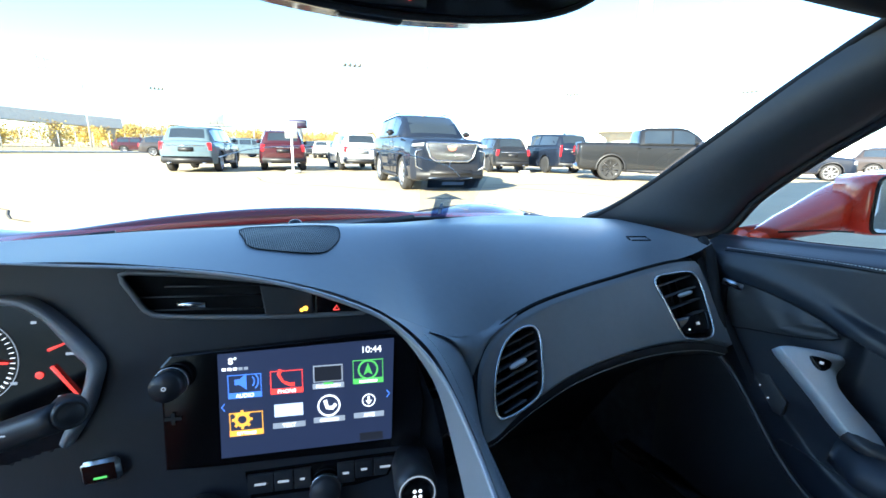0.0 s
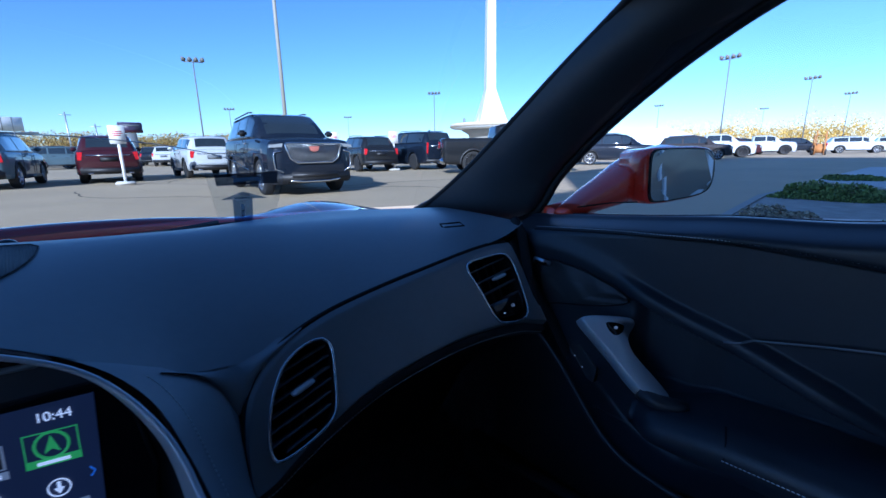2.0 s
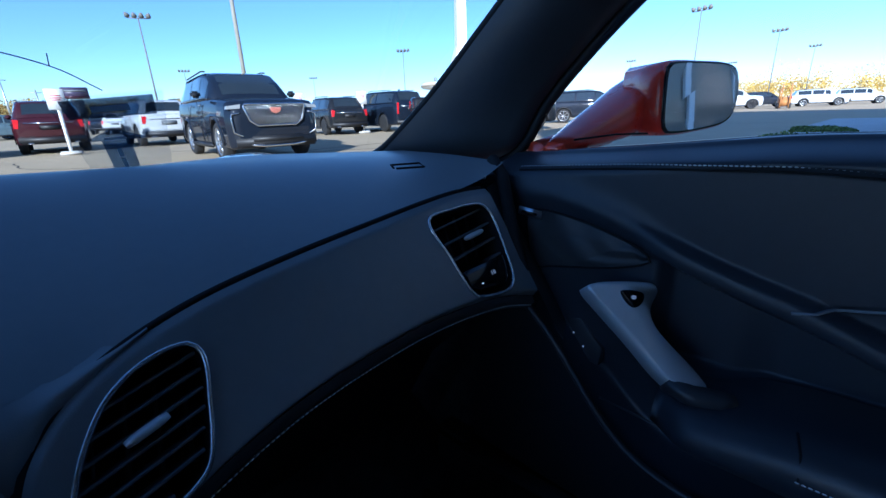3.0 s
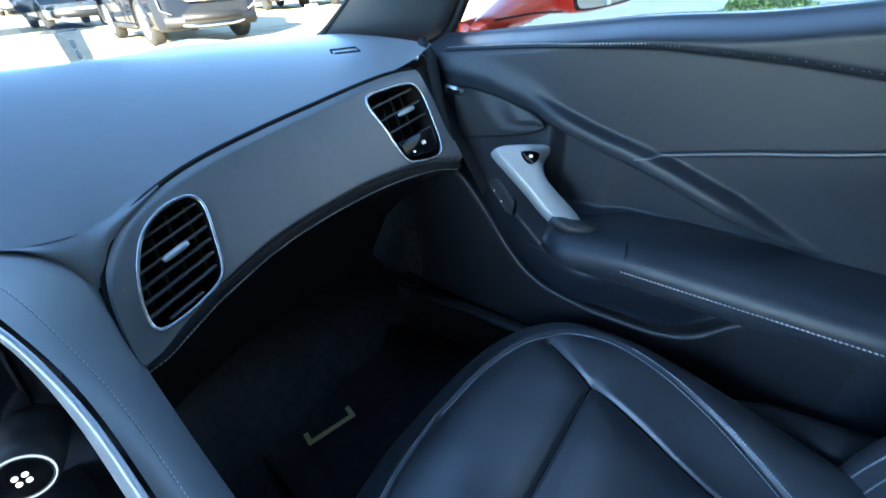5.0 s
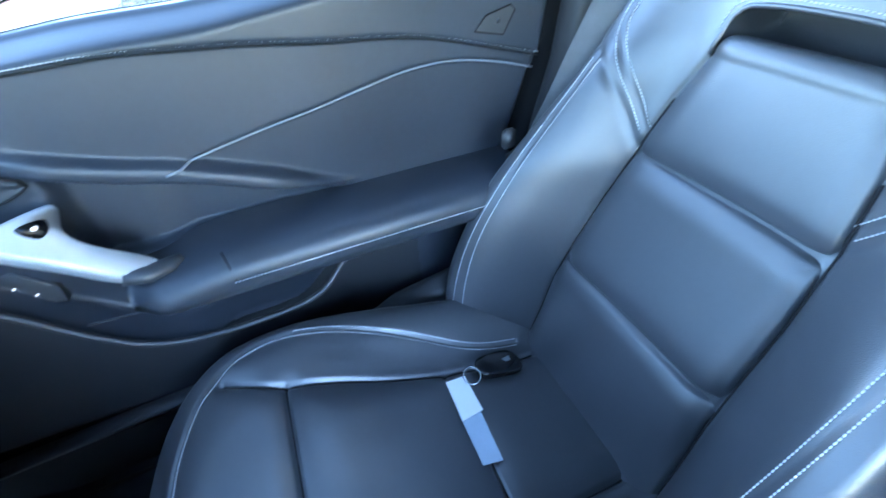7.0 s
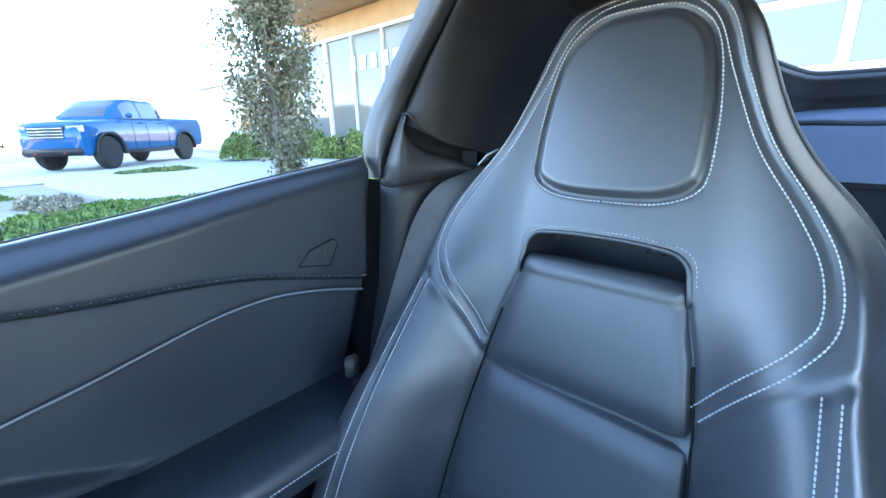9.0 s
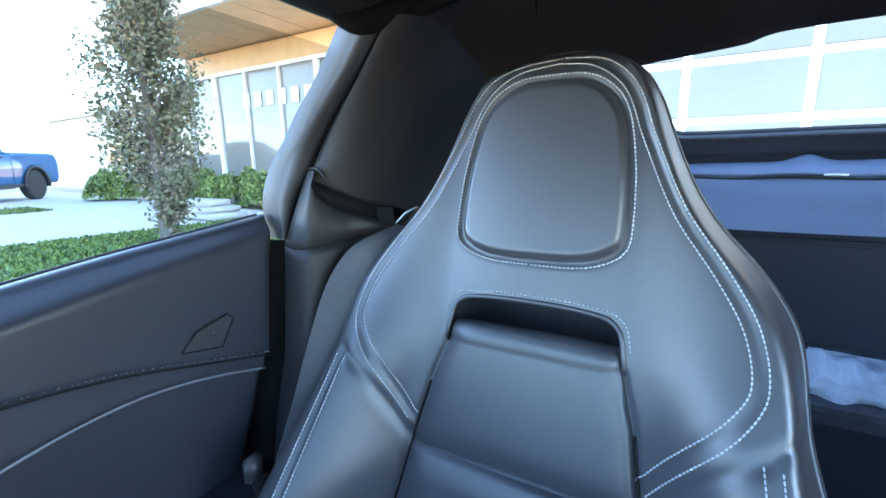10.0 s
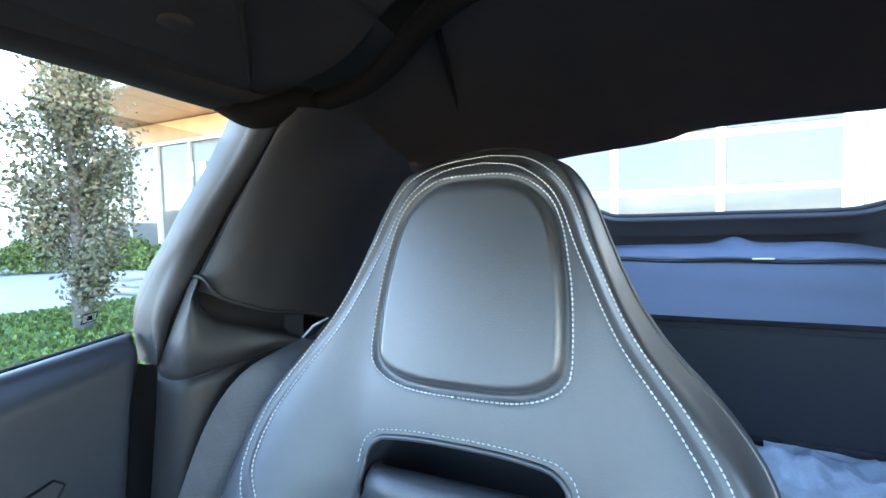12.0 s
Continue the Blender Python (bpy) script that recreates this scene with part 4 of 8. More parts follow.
part("outer_shell", box((0.05, 0.98, 0.62), (0.83, 0.235, 0.52), 0.01), RED_PAINT, door, "orange red outer skin")
part("belt_moulding", tube([(sill_x(y) + 0.026, y, sill_z(y) - 0.001) for y in np.linspace(0.73, -0.224, 40)], 0.0022, seg=8), RUBBER, door)
yy = np.linspace(0.66, -0.196, 160)
part("upper_stitching", stitches(np.stack([door_x(yy, stitch_z(yy)) - 0.0010, yy, stitch_z(yy) + 0.002], 1)), STITCH, door, "light grey thread")
part("upper_seam", tube(np.stack([door_x(yy, stitch_z(yy) - 0.003) - 0.0002, yy, stitch_z(yy) - 0.003], 1), 0.0016, seg=5), GROOVE, door)
yy = np.linspace(0.335, -0.190, 90)
part("accent_line", tube(np.stack([door_x(yy, line2_z(yy)) - 0.001, yy, line2_z(yy)], 1), 0.0017, seg=6), mat("grey_accent", (0.20, 0.21, 0.23), 0.45, var=0.1, scale=40), door, "thin grey accent line")
# armrest
rows = []
for y in np.linspace(0.432, -0.150, 60):
    nose = ease((0.440 - y) / 0.05)
    topz = 0.603 - 0.016 * ease((y - 0.28) / 0.14)
    xin = 0.612 + 0.03 * (1 - nose) + 0.018 * ease((-0.05 - y) / 0.2)
    lowz = 0.545 - 0.0 * y
    hh = (topz - lowz) * (0.35 + 0.65 * nose)
    rows.append([(0.735, y, topz - 0.004), (0.70, y, topz - 0.001), (0.668, y, topz), (xin + 0.026, y, topz - 0.003), (xin + 0.010, y, topz - 0.010), (xin + 0.002, y, topz - 0.022), (xin, y, topz - 0.036),
                 (xin + 0.006, y, topz - hh), (xin + 0.025, y, topz - hh - 0.010), (0.70, y, topz - hh - 0.030), (0.735, y, topz - hh - 0.035)])
vv, ff = grid(rows)
arm = mesh_object("armrest", vv, ff + [tuple(range(11))], DOORSKIN, door, "padded black leather armrest")
part("armrest_stitching", stitches([(0.6112 + 0.018 * float(ease((-0.05 - y) / 0.2)), y, 0.571) for y in np.linspace(0.305, -0.148, 60)]), STITCH, arm)
part("armrest_seam", tube([(0.640, 0.31, 0.602), (0.622, 0.305, 0.592), (0.613, 0.303, 0.572), (0.616, 0.301, 0.556)], 0.0012, seg=5), GROOVE, arm)
# pull handle
HN = np.array((-0.391, -0.653, 0.648))
ho = closed_spline([(0.632, 0.512, 0.700), (0.652, 0.499, 0.701), (0.698, 0.464, 0.693), (0.702, 0.457, 0.687), (0.676, 0.456, 0.670), (0.667, 0.438, 0.647), (0.671, 0.386, 0.597), (0.660, 0.386, 0.590), (0.641, 0.414, 0.606), (0.635, 0.458, 0.648), (0.631, 0.489, 0.677), (0.629, 0.508, 0.695)], 70)
ph = part("pull_handle", slab(ho, 0.022, HN, 0.005, 3), SILVER, door, "brushed aluminium pull handle")
lo_ = closed_spline([np.array(p) + HN * 0.0012 for p in ((0.658, 0.485, 0.690), (0.680, 0.467, 0.684), (0.672, 0.464, 0.676), (0.658, 0.469, 0.672), (0.654, 0.478, 0.680))], 24)
lkb = part("lock_button", slab(lo_, 0.004, HN, 0.001), GLOSS_BLACK, ph, "black lock button")
part("lock_mark", box((0.004, 0.004, 0.003), tuple(lo_.mean(0) + HN * 0.001)), LIT_GREY, lkb)
bm = tube([(0.648, 0.425, 0.600), (0.655, 0.400, 0.590), (0.662, 0.375, 0.590), (0.668, 0.360, 0.594)], [0.014, 0.017, 0.016, 0.008], seg=14, flat=0.7)
part("handle_socket", bm, DARK_PLASTIC, ph)
# window switch, speaker, badge, latch
sw_x = float(door_x(np.array(0.548), np.array(0.58))) - 0.004
sw = slab([(sw_x + 0.10 * (y - 0.548), y, z) for y, z in ((0.588, 0.606), (0.550, 0.612), (0.516, 0.578), (0.520, 0.550), (0.556, 0.557))], 0.012, (-1, 0.1, 0), 0.0015)
swp = part("switch_plate", sw, DARK_PLASTIC, door, "small black lock switch plate")
for y, z in ((0.559, 0.588), (0.543, 0.572)):
    part("lit_dot", box((0.002, 0.002, 0.002), (sw_x - 0.0005 + 0.10 * (y - 0.548), y, z)), LIT_GREY, swp)
so = closed_spline([(float(door_x(np.array(y), np.array(z))) - 0.004, y, z) for y, z in ((0.640, 0.735), (0.631, 0.758), (0.58, 0.757), (0.517, 0.743), (0.478, 0.728), (0.470, 0.715), (0.513, 0.698), (0.60, 0.680), (0.625, 0.676))], 40)
spk = part("speaker_grille", slab(so, 0.012, (-1, 0, 0), 0.002), bpy.data.materials["speaker_mesh"], door, "black mesh speaker grille")
part("rim", tube(so, 0.0016, closed=True, seg=6), GROOVE, spk)
bm = box((0.003, 0.034, 0.011), (0.680, 0.620, 0.760), 0.001, turn=pose(0, 0, 0, 8, 0, 6))
bd = part("speaker_badge", bm, ALU, spk, "small silver badge with dark bar lettering")
part("badge_bar", box((0.002, 0.022, 0.003), (0.6782, 0.620, 0.760), turn=pose(0, 0, 0, 8, 0, 6)), GLOSS_BLACK, bd)
tri = [(0.6975, -0.086, 0.794), (0.6975, -0.103, 0.811), (0.6975, -0.140, 0.820), (0.6975, -0.147, 0.813), (0.6975, -0.130, 0.784)]
tr_ = part("release_cover", slab([np.array(p) + np.array((float(door_x(np.array(p[1]), np.array(p[2]))) - 0.7005, 0, 0)) for p in tri], 0.004, (-1, 0, 0), 0.001), DARK_PLASTIC, door, "small triangular release cover", smooth=False)
part("rim", tube([np.array(p) + np.array((float(door_x(np.array(p[1]), np.array(p[2]))) - 0.7005, 0, 0)) for p in tri], 0.0012, closed=True, seg=5), GROOVE, tr_)
part("release_mark", box((0.001, 0.006, 0.006), (0.6965, -0.122, 0.803)), DARK_PLASTIC, tr_)
# map pocket lip
ys_ = np.linspace(0.64, 0.15, 60)
lip = np.stack([np.full(60, 0.658) + 0.010 * ease((ys_ - 0.45) / 0.15) + 0.02 * ease((0.20 - ys_) / 0.05), ys_, low_z(ys_) + 0.003 + 0.014 * ease((0.22 - ys_) / 0.07)], 1)
part("pocket_lip", tube(lip, 0.0046, seg=10), DARK_PLASTIC, door, "curved map pocket lip")
part("pocket_slot", tube([(0.665, 0.50, 0.532), (0.662, 0.42, 0.528), (0.668, 0.36, 0.52)], 0.0013, seg=6), DARK_PLASTIC, door)
part("sill_plate", tube([(0.655, 0.72, 0.325), (0.652, 0.50, 0.343), (0.650, 0.35, 0.352), (0.652, 0.0, 0.36), (0.655, -0.28, 0.37)], 0.018, seg=10, flat=0.5), DARK_PLASTIC, door)

# ---- passenger seat ----
XC = 0.385
seat = thing("passenger_seat", "black leather bucket seat with light grey twin stitching", "car seat", at=(XC, 0.1, 0.19))
back_y = lambda z: -0.17 - 0.30 * (z - 0.5)
BZ = [0.20, 0.30, 0.45, 0.60, 0.70, 0.76, 0.81, 0.845, 0.885, 0.92, 0.96, 1.01, 1.05, 1.082, 1.102, 1.112]
BW = [0.240, 0.262, 0.278, 0.274, 0.256, 0.240, 0.236, 0.229, 0.202, 0.168, 0.142, 0.121, 0.101, 0.080, 0.050, 0.004]
bw_raw = lambda z: np.interp(z, BZ, BW)
top_c = spline([(0.158, 0.935), (0.142, 0.96), (0.121, 1.01), (0.105, 1.050), (0.086, 1.080), (0.057, 1.101), (0.027, 1.1095), (0.0, 1.112)], 200)
bw_top = lambda z: np.interp(z, top_c[:, 1], top_c[:, 0])
bw = lambda z: np.where(np.asarray(z) > 0.985, bw_top(z), sum(bw_raw(np.asarray(z) + d) for d in np.linspace(-0.016, 0.016, 7)) / 7)
centre_o = [(-0.153, 0.30), (-0.146, 0.40), (-0.140, 0.478), (-0.130, 0.60), (-0.121, 0.68), (-0.110, 0.745), (-0.096, 0.792), (0.086, 0.792), (0.102, 0.745), (0.117, 0.68), (0.130, 0.60), (0.140, 0.478), (0.146, 0.40), (0.153, 0.30)]
pad_o = [tuple(p) for p in closed_spline([(0.0, 0.884), (-0.055, 0.887), (-0.084, 0.902), (-0.088, 0.93), (-0.084, 0.99), (-0.070, 1.043), (-0.040, 1.068), (0.0, 1.072), (0.040, 1.068), (0.070, 1.043), (0.084, 0.99), (0.088, 0.93), (0.084, 0.902), (0.055, 0.887)], 60)]
slot_o = [tuple(p) for p in closed_spline([(-0.094, 0.785), (-0.094, 0.815), (-0.089, 0.830), (-0.074, 0.839), (0.0, 0.843), (0.070, 0.839), (0.082, 0.830), (0.086, 0.815), (0.086, 0.785), (0.0, 0.779)], 60)]
wing_r = spline([(0.0, 1.096), (0.042, 1.087), (0.077, 1.059), (0.100, 1.005), (0.130, 0.94), (0.168, 0.886), (0.188, 0.850), (0.194, 0.812), (0.182, 0.788), (0.152, 0.749), (0.119, 0.700)], 90)
shoulder = spline([(0.262, 0.796), (0.235, 0.789), (0.205, 0.775), (0.17, 0.746), (0.138, 0.703), (0.117, 0.672)], 30)
bolster_r = spline([(0.203, 0.768), (0.210, 0.70), (0.217, 0.60), (0.220, 0.48), (0.214, 0.34)], 40)


def back_front(x, z):
    """Forward offset of the seat back's front skin, for x from the seat's middle."""
    q = np.stack([x, z], 1)
    s = np.abs(x) / np.maximum(bw(z), 1e-3)
    bol = sum(np.interp(z + e, [0.2, 0.40, 0.50, 0.60, 0.68, 0.76, 0.86, 0.95, 1.1], [0.10, 0.150, 0.150, 0.125, 0.085, 0.044, 0.014, 0.004, 0.0]) for e in np.linspace(-0.05, 0.05, 11)) / 11
    hem = np.interp(z, [0.2, 0.3, 0.4, 0.478, 0.6, 0.68, 0.745, 0.80, 0.9], [0.158, 0.153, 0.146, 0.140, 0.130, 0.119, 0.106, 0.095, 0.09])
    rise_u = np.clip((np.abs(x) - hem) / np.maximum(bw(z) - hem, 1e-3) / 0.72, 0, 1)
    crisp = 0.6 * ease((0.74 - z) / 0.10)
    d = bol * (crisp * np.sin(rise_u * math.pi / 2) + (1 - crisp) * ease(rise_u))
    d += 0.026 * np.exp(-((z - 0.48) / 0.10) ** 2) * (1 - ease((s - 0.35) / 0.35))
    d -= np.interp(z, [0.2, 0.7, 0.9, 1.1], [0.10, 0.09, 0.05, 0.045]) * ease((s - 0.86) / 0.14) ** 2
    d -= 0.05 * ease((z - 1.066) / 0.046) ** 2
    ci = inside(q, centre_o)
    dc = poly_dist(q, centre_o, True)
    d += np.where(ci, 0.002 - 0.004 * ease(dc / 0.01), 0.002)
    pi_ = inside(q, pad_o)
    dp = poly_dist(q, pad_o, True)
    d += np.where(pi_, 0.008 * ease(dp / 0.010), 0)
    for poly, w, deep in ((pad_o + [pad_o[0]], 0.0030, 0.004), (centre_o, 0.0035, 0.005), (wing_r, 0.0038, 0.0018), (wing_r * np.array((-1, 1)), 0.0038, 0.0018),
                          (shoulder, 0.0045, 0.0026), (shoulder * np.array((-1, 1)), 0.0045, 0.0026), (bolster_r, 0.0038, 0.002), (bolster_r * np.array((-1, 1)), 0.0038, 0.002)):
        d -= deep * np.exp(-(poly_dist(q, poly) / w) ** 2)
    return d


def on_back(x, z, lift=0.0008):
    x, z = np.atleast_1d(np.array(x, float)), np.atleast_1d(np.array(z, float))
    return np.stack([XC + x, back_y(z) + back_front(x, z) + lift, z], 1)


NZ, NS = 300, 200
zz = np.r_[np.linspace(0.20, 1.03, NZ - 40), 1.03 + 0.0819 * np.sin(np.linspace(0.03, math.pi / 2, 40))]
ss = np.linspace(-1, 1, NS)
ss = np.sign(ss) * np.abs(ss) ** 0.92
verts, faces = [], []
G = np.zeros((NZ, NS, 2))
for i, z in enumerate(zz):
    G[i, :, 0], G[i, :, 1] = ss * bw(z), z
q = G.reshape(-1, 2)
# the skin follows the slot's outline
so_ = np.array(slot_o)
hole = inside(q, slot_o).reshape(NZ, NS)
full = np.zeros_like(hole)
full[1:-1, 1:-1] = sum(hole[1 + a:NZ - 1 + a, 1 + b:NS - 1 + b].astype(int) for a in (-1, 0, 1) for b in (-1, 0, 1)) == 9
for k in np.nonzero((hole & ~full).ravel())[0]:
    q[k] = so_[np.argmin(np.linalg.norm(so_ - q[k], axis=1))]
front = on_back(q[:, 0], q[:, 1], 0)
thick = np.interp(q[:, 1], [0.2, 0.6, 0.9, 1.1], [0.12, 0.11, 0.085, 0.05])
rear = front.copy()
rear[:, 1] = back_y(q[:, 1]) - thick + 0.03 * ease((np.abs(q[:, 0]) / np.maximum(bw(q[:, 1]), 1e-3) - 0.7) / 0.3)
rear[:, 1] = np.minimum(rear[:, 1], front[:, 1] - 0.012)
idx = lambda i, j: i * NS + j
for i in range(NZ - 1):
    for j in range(NS - 1):
        if hole[i, j] and hole[i + 1, j] and hole[i, j + 1] and hole[i + 1, j + 1]:
            continue
        faces.append((idx(i, j), idx(i, j + 1), idx(i + 1, j + 1), idx(i + 1, j)))
n0 = NZ * NS
for i in range(0, NZ - 1):
    for j in range(NS - 1):
        if hole[i, j] and hole[i + 1, j] and hole[i, j + 1] and hole[i + 1, j + 1]:
            continue
        faces.append((n0 + idx(i, j), n0 + idx(i + 1, j), n0 + idx(i + 1, j + 1), n0 + idx(i, j + 1)))
for i in range(NZ - 1):
    for j, flip in ((0, False), (NS - 1, True)):
        f = (idx(i, j), idx(i + 1, j), n0 + idx(i + 1, j), n0 + idx(i, j))
        faces.append(f[::-1] if flip else f)
for j in range(NS - 1):
    faces.append((idx(NZ - 1, j), idx(NZ - 1, j + 1), n0 + idx(NZ - 1, j + 1), n0 + idx(NZ - 1, j)))
sb_ = mesh_object("backrest", np.vstack([front, rear]), faces, LEATHER, seat, "padded leather backrest with built-in headrest")
so3 = np.array([on_back(x, z, -0.001)[0] for x, z in slot_o])
rim = np.array([on_back(x, z, 0.0)[0] for x, z in sorted((p for p in slot_o if p[1] > 0.79), key=lambda p: -math.atan2(p[1] - 0.79, p[0]))])
part("slot_rim", tube(rim, 0.0026, seg=8), LEATHER, sb_, "leather rimmed harness slot")
bm = bmesh.new()
add_grid(bm, [so3, so3 + np.array((0, -0.05, 0.01)), so3 + np.array((0, -0.10, 0.02))], True)
bm.faces.new(list(bm.verts)[-len(so3):])
part("slot_lining", bm, DARK_PLASTIC, sb_)
# centre insert: three padded sections, the top rolled back into the slot
cl = np.array(centre_o)
edge_l = lambda z: np.interp(z, cl[:7, 1], cl[:7, 0])
edge_r = lambda z: np.interp(z, cl[:6:-1, 1], cl[:6:-1, 0])
rows = []
us = np.sin(np.linspace(-1, 1, 61) * math.pi / 2)
for z in np.linspace(0.30, 0.793, 200):
    x = (edge_l(z) + edge_r(z)) / 2 + us * (edge_r(z) - edge_l(z)) / 2
    side = np.minimum(x - edge_l(z), edge_r(z) - x)
    h = -0.003 + 0.015 * np.sqrt(1 - (1 - np.clip(side / 0.030, 0, 1)) ** 2)
    for zs in (0.499, 0.666):
        gap = np.abs(z - zs - 0.006 * np.cos(x / 0.12))
        h -= (0.009 * np.exp(-(gap / 0.0030) ** 2) + 0.006 * np.exp(-(gap / 0.016) ** 2)) * np.clip(side / 0.003, 0, 1)
    zb = min(z, 0.768)
    p = on_back(x, np.full_like(x, zb), 0)
    p[:, 1] += h + back_y(z) - back_y(zb)
    p[:, 2] = z
    rows.append(p)
for a in np.linspace(0.12, 2.7, 14):
    p = rows[199].copy()
    p[:, 1] += -0.017 + 0.017 * math.cos(a)
    p[:, 2] += 0.021 * math.sin(a) * (1 - 0.35 * np.abs(us) ** 8)
    rows.append(p)
mesh_object("centre_insert", *grid(rows), LEATHER_PERF, sb_, "perforated leather centre insert in three padded sections")
for sgn in (-1, 1):
    zq = np.linspace(0.31, 0.74, 60)
    xq = edge_l(zq) - 0.0005 if sgn < 0 else edge_r(zq) + 0.0005
    part("insert_seam", tube(on_back(xq, zq, 0.0012), 0.0015, seg=6), GROOVE, sb_)
for x, z in ((0.03, 0.812), (0.05, 0.815)):
    part("belt_hardware", tube([(XC - x, back_y(0.81) - 0.085, z), (XC - x - 0.012, back_y(0.81) - 0.08, z + 0.006), (XC - x - 0.02, back_y(0.81) - 0.085, z)], 0.002, seg=6), CHROME, sb_)
po = np.array(pad_o + [pad_o[0]])
part("headrest_stitching", stitches(on_back(po[:, 0] * 1.05, 0.978 + (po[:, 1] - 0.978) * 1.045), 0.0042, 0.0033, 0.00085), STITCH, sb_, "light grey thread")
for sgn in (-1, 1):
    for off in (-0.0055, 0.0055):
        w = wing_r.copy()
        tn = np.gradient(w, axis=0)
        tn /= np.linalg.norm(tn, axis=1)[:, None]
        w = w + off * np.stack([-tn[:, 1], tn[:, 0]], 1)
        part("wing_stitching", stitches(on_back(sgn * w[:, 0], w[:, 1]), 0.0042, 0.0033, 0.00085), STITCH, sb_, "light grey twin thread")
        b = bolster_r + np.array((off, 0))
        part("bolster_stitching", stitches(on_back(sgn * b[:, 0], b[:, 1]), 0.0042, 0.0033, 0.00085), STITCH, sb_)
    part("edge_piping", tube(on_back(sgn * bw(np.linspace(0.3, 1.085, 80)) * 0.985, np.linspace(0.3, 1.085, 80), 0.0), 0.0012, seg=6), LEATHER, sb_)
sr = np.array(slot_o)
sr = sr[sr[:, 1] > 0.80]
sr = sr[np.argsort(sr[:, 0])]
part("slot_stitching", stitches(on_back(sr[:, 0] * 1.06, sr[:, 1] + 0.006), 0.0045, 0.003, 0.0006), STITCH, sb_)

# cushion
CY = [-0.16, 0.0, 0.1, 0.2, 0.285, 0.34, 0.375, 0.41, 0.435, 0.46, 0.478, 0.488, 0.494, 0.498]
CW = [0.245, 0.256, 0.266, 0.277, 0.284, 0.281, 0.272, 0.246, 0.215, 0.173, 0.128, 0.085, 0.045, 0.003]
cw = lambda y: np.interp(y, CY, CW)
cz = lambda y: np.interp(y, [-0.16, -0.06, 0.05, 0.15, 0.25, 0.31, 0.37, 0.42, 0.45, 0.475, 0.498], [0.305, 0.318, 0.345, 0.378, 0.412, 0.426, 0.432, 0.426, 0.414, 0.394, 0.355])
cz_raw, cw_raw = cz, cw
cz = lambda y: sum(cz_raw(np.asarray(y) + d) for d in np.linspace(-0.022, 0.022, 9)) / 9 * ease((0.498 - np.asarray(y)) / 0.03) + cz_raw(y) * (1 - ease((0.498 - np.asarray(y)) / 0.03))
cw = lambda y: sum(cw_raw(np.minimum(0.498, np.asarray(y) + d)) for d in np.linspace(-0.018, 0.018, 7)) / 7 * ease((0.498 - np.asarray(y)) / 0.02) + cw_raw(y) * (1 - ease((0.498 - np.asarray(y)) / 0.02))
c_in = [(-0.118, -0.13), (-0.126, 0.08), (-0.160, 0.297), (0.160, 0.297), (0.126, 0.08), (0.118, -0.13)]
c_mid = [(-0.120, 0.068), (0.0, 0.064), (0.120, 0.068)]
c_bol_r = spline([(0.114, -0.12), (0.116, 0.0), (0.123, 0.08), (0.132, 0.15), (0.147, 0.22), (0.159, 0.285), (0.168, 0.32), (0.190, 0.375)], 40)
c_lip = spline([(0.142, -0.08), (0.152, 0.0), (0.180, 0.09), (0.206, 0.17), (0.224, 0.24), (0.233, 0.30), (0.224, 0.348), (0.205, 0.380), (0.165, 0.412), (0.10, 0.436), (0.0, 0.447)], 80)


rise = lambda y: sum(np.interp(np.asarray(y) + d, [-0.16, 0.0, 0.15, 0.27, 0.36], [0.05, 0.060, 0.052, 0.024, 0.002]) for d in np.linspace(-0.06, 0.06, 9)) / 9


puff = lambda y: 0.015 * np.exp(-((np.asarray(y) - 0.415) / 0.05) ** 2)


def cushion_z(x, y):
    q = np.stack([x, y], 1)
    s = np.abs(x) / np.maximum(cw(y) + puff(y) * (x < 0), 1e-3)
    z = cz(y) + rise(y) * ease((s - 0.50) / 0.34)
    z = z - 0.07 * ease((s - 0.84) / 0.16) ** 2
    ci = inside(q, c_in)
    z += np.where(ci, 0.003 * ease(poly_dist(q, c_in, True) / 0.06), 0)
    for poly, w, deep in ((c_in[2:4], 0.0028, 0.007), (c_in[2:4], 0.018, 0.006), (c_mid, 0.0028, 0.006), (c_mid, 0.016, 0.005), (c_bol_r, 0.0042, 0.006), (c_bol_r, 0.018, 0.005), (c_bol_r * np.array((-1, 1)), 0.0042, 0.006), (c_bol_r * np.array((-1, 1)), 0.018, 0.005), (c_lip, 0.0035, 0.0035), (c_lip * np.array((-1, 1)), 0.0035, 0.0035)):
        z -= deep * np.exp(-(poly_dist(q, poly) / w) ** 2)
    wr = np.array([noise.noise((a * 14, b * 10, 2.0)) for a, b in q])
    return z + 0.0022 * wr


NY, NX = 330, 270
yg = np.r_[np.linspace(-0.16, 0.40, 260), np.linspace(0.402, 0.498, NY - 260)]
sg_ = np.linspace(-1, 1, NX)
pts = np.array([[(s * cw(y) + min(0, s) * puff(y), y) for s in sg_] for y in yg]).reshape(-1, 2)
top = np.stack([XC + pts[:, 0], pts[:, 1], cushion_z(pts[:, 0], pts[:, 1])], 1).reshape(NY, NX, 3)
full = []
for i in range(NY):
    l, r = top[i, 0].copy(), top[i, -1].copy()
    skirt = lambda p, k, w: np.array((p[0] + (XC - p[0]) * w, p[1] - 0.0, p[2] - (p[2] - 0.215) * k))
    full.append(np.vstack([[skirt(l, 1, 0.10), skirt(l, 0.55, -0.01), skirt(l, 0.12, -0.02)], top[i], [skirt(r, 0.12, -0.02), skirt(r, 0.55, -0.01), skirt(r, 1, 0.10)]]))
last = full[-1].copy()
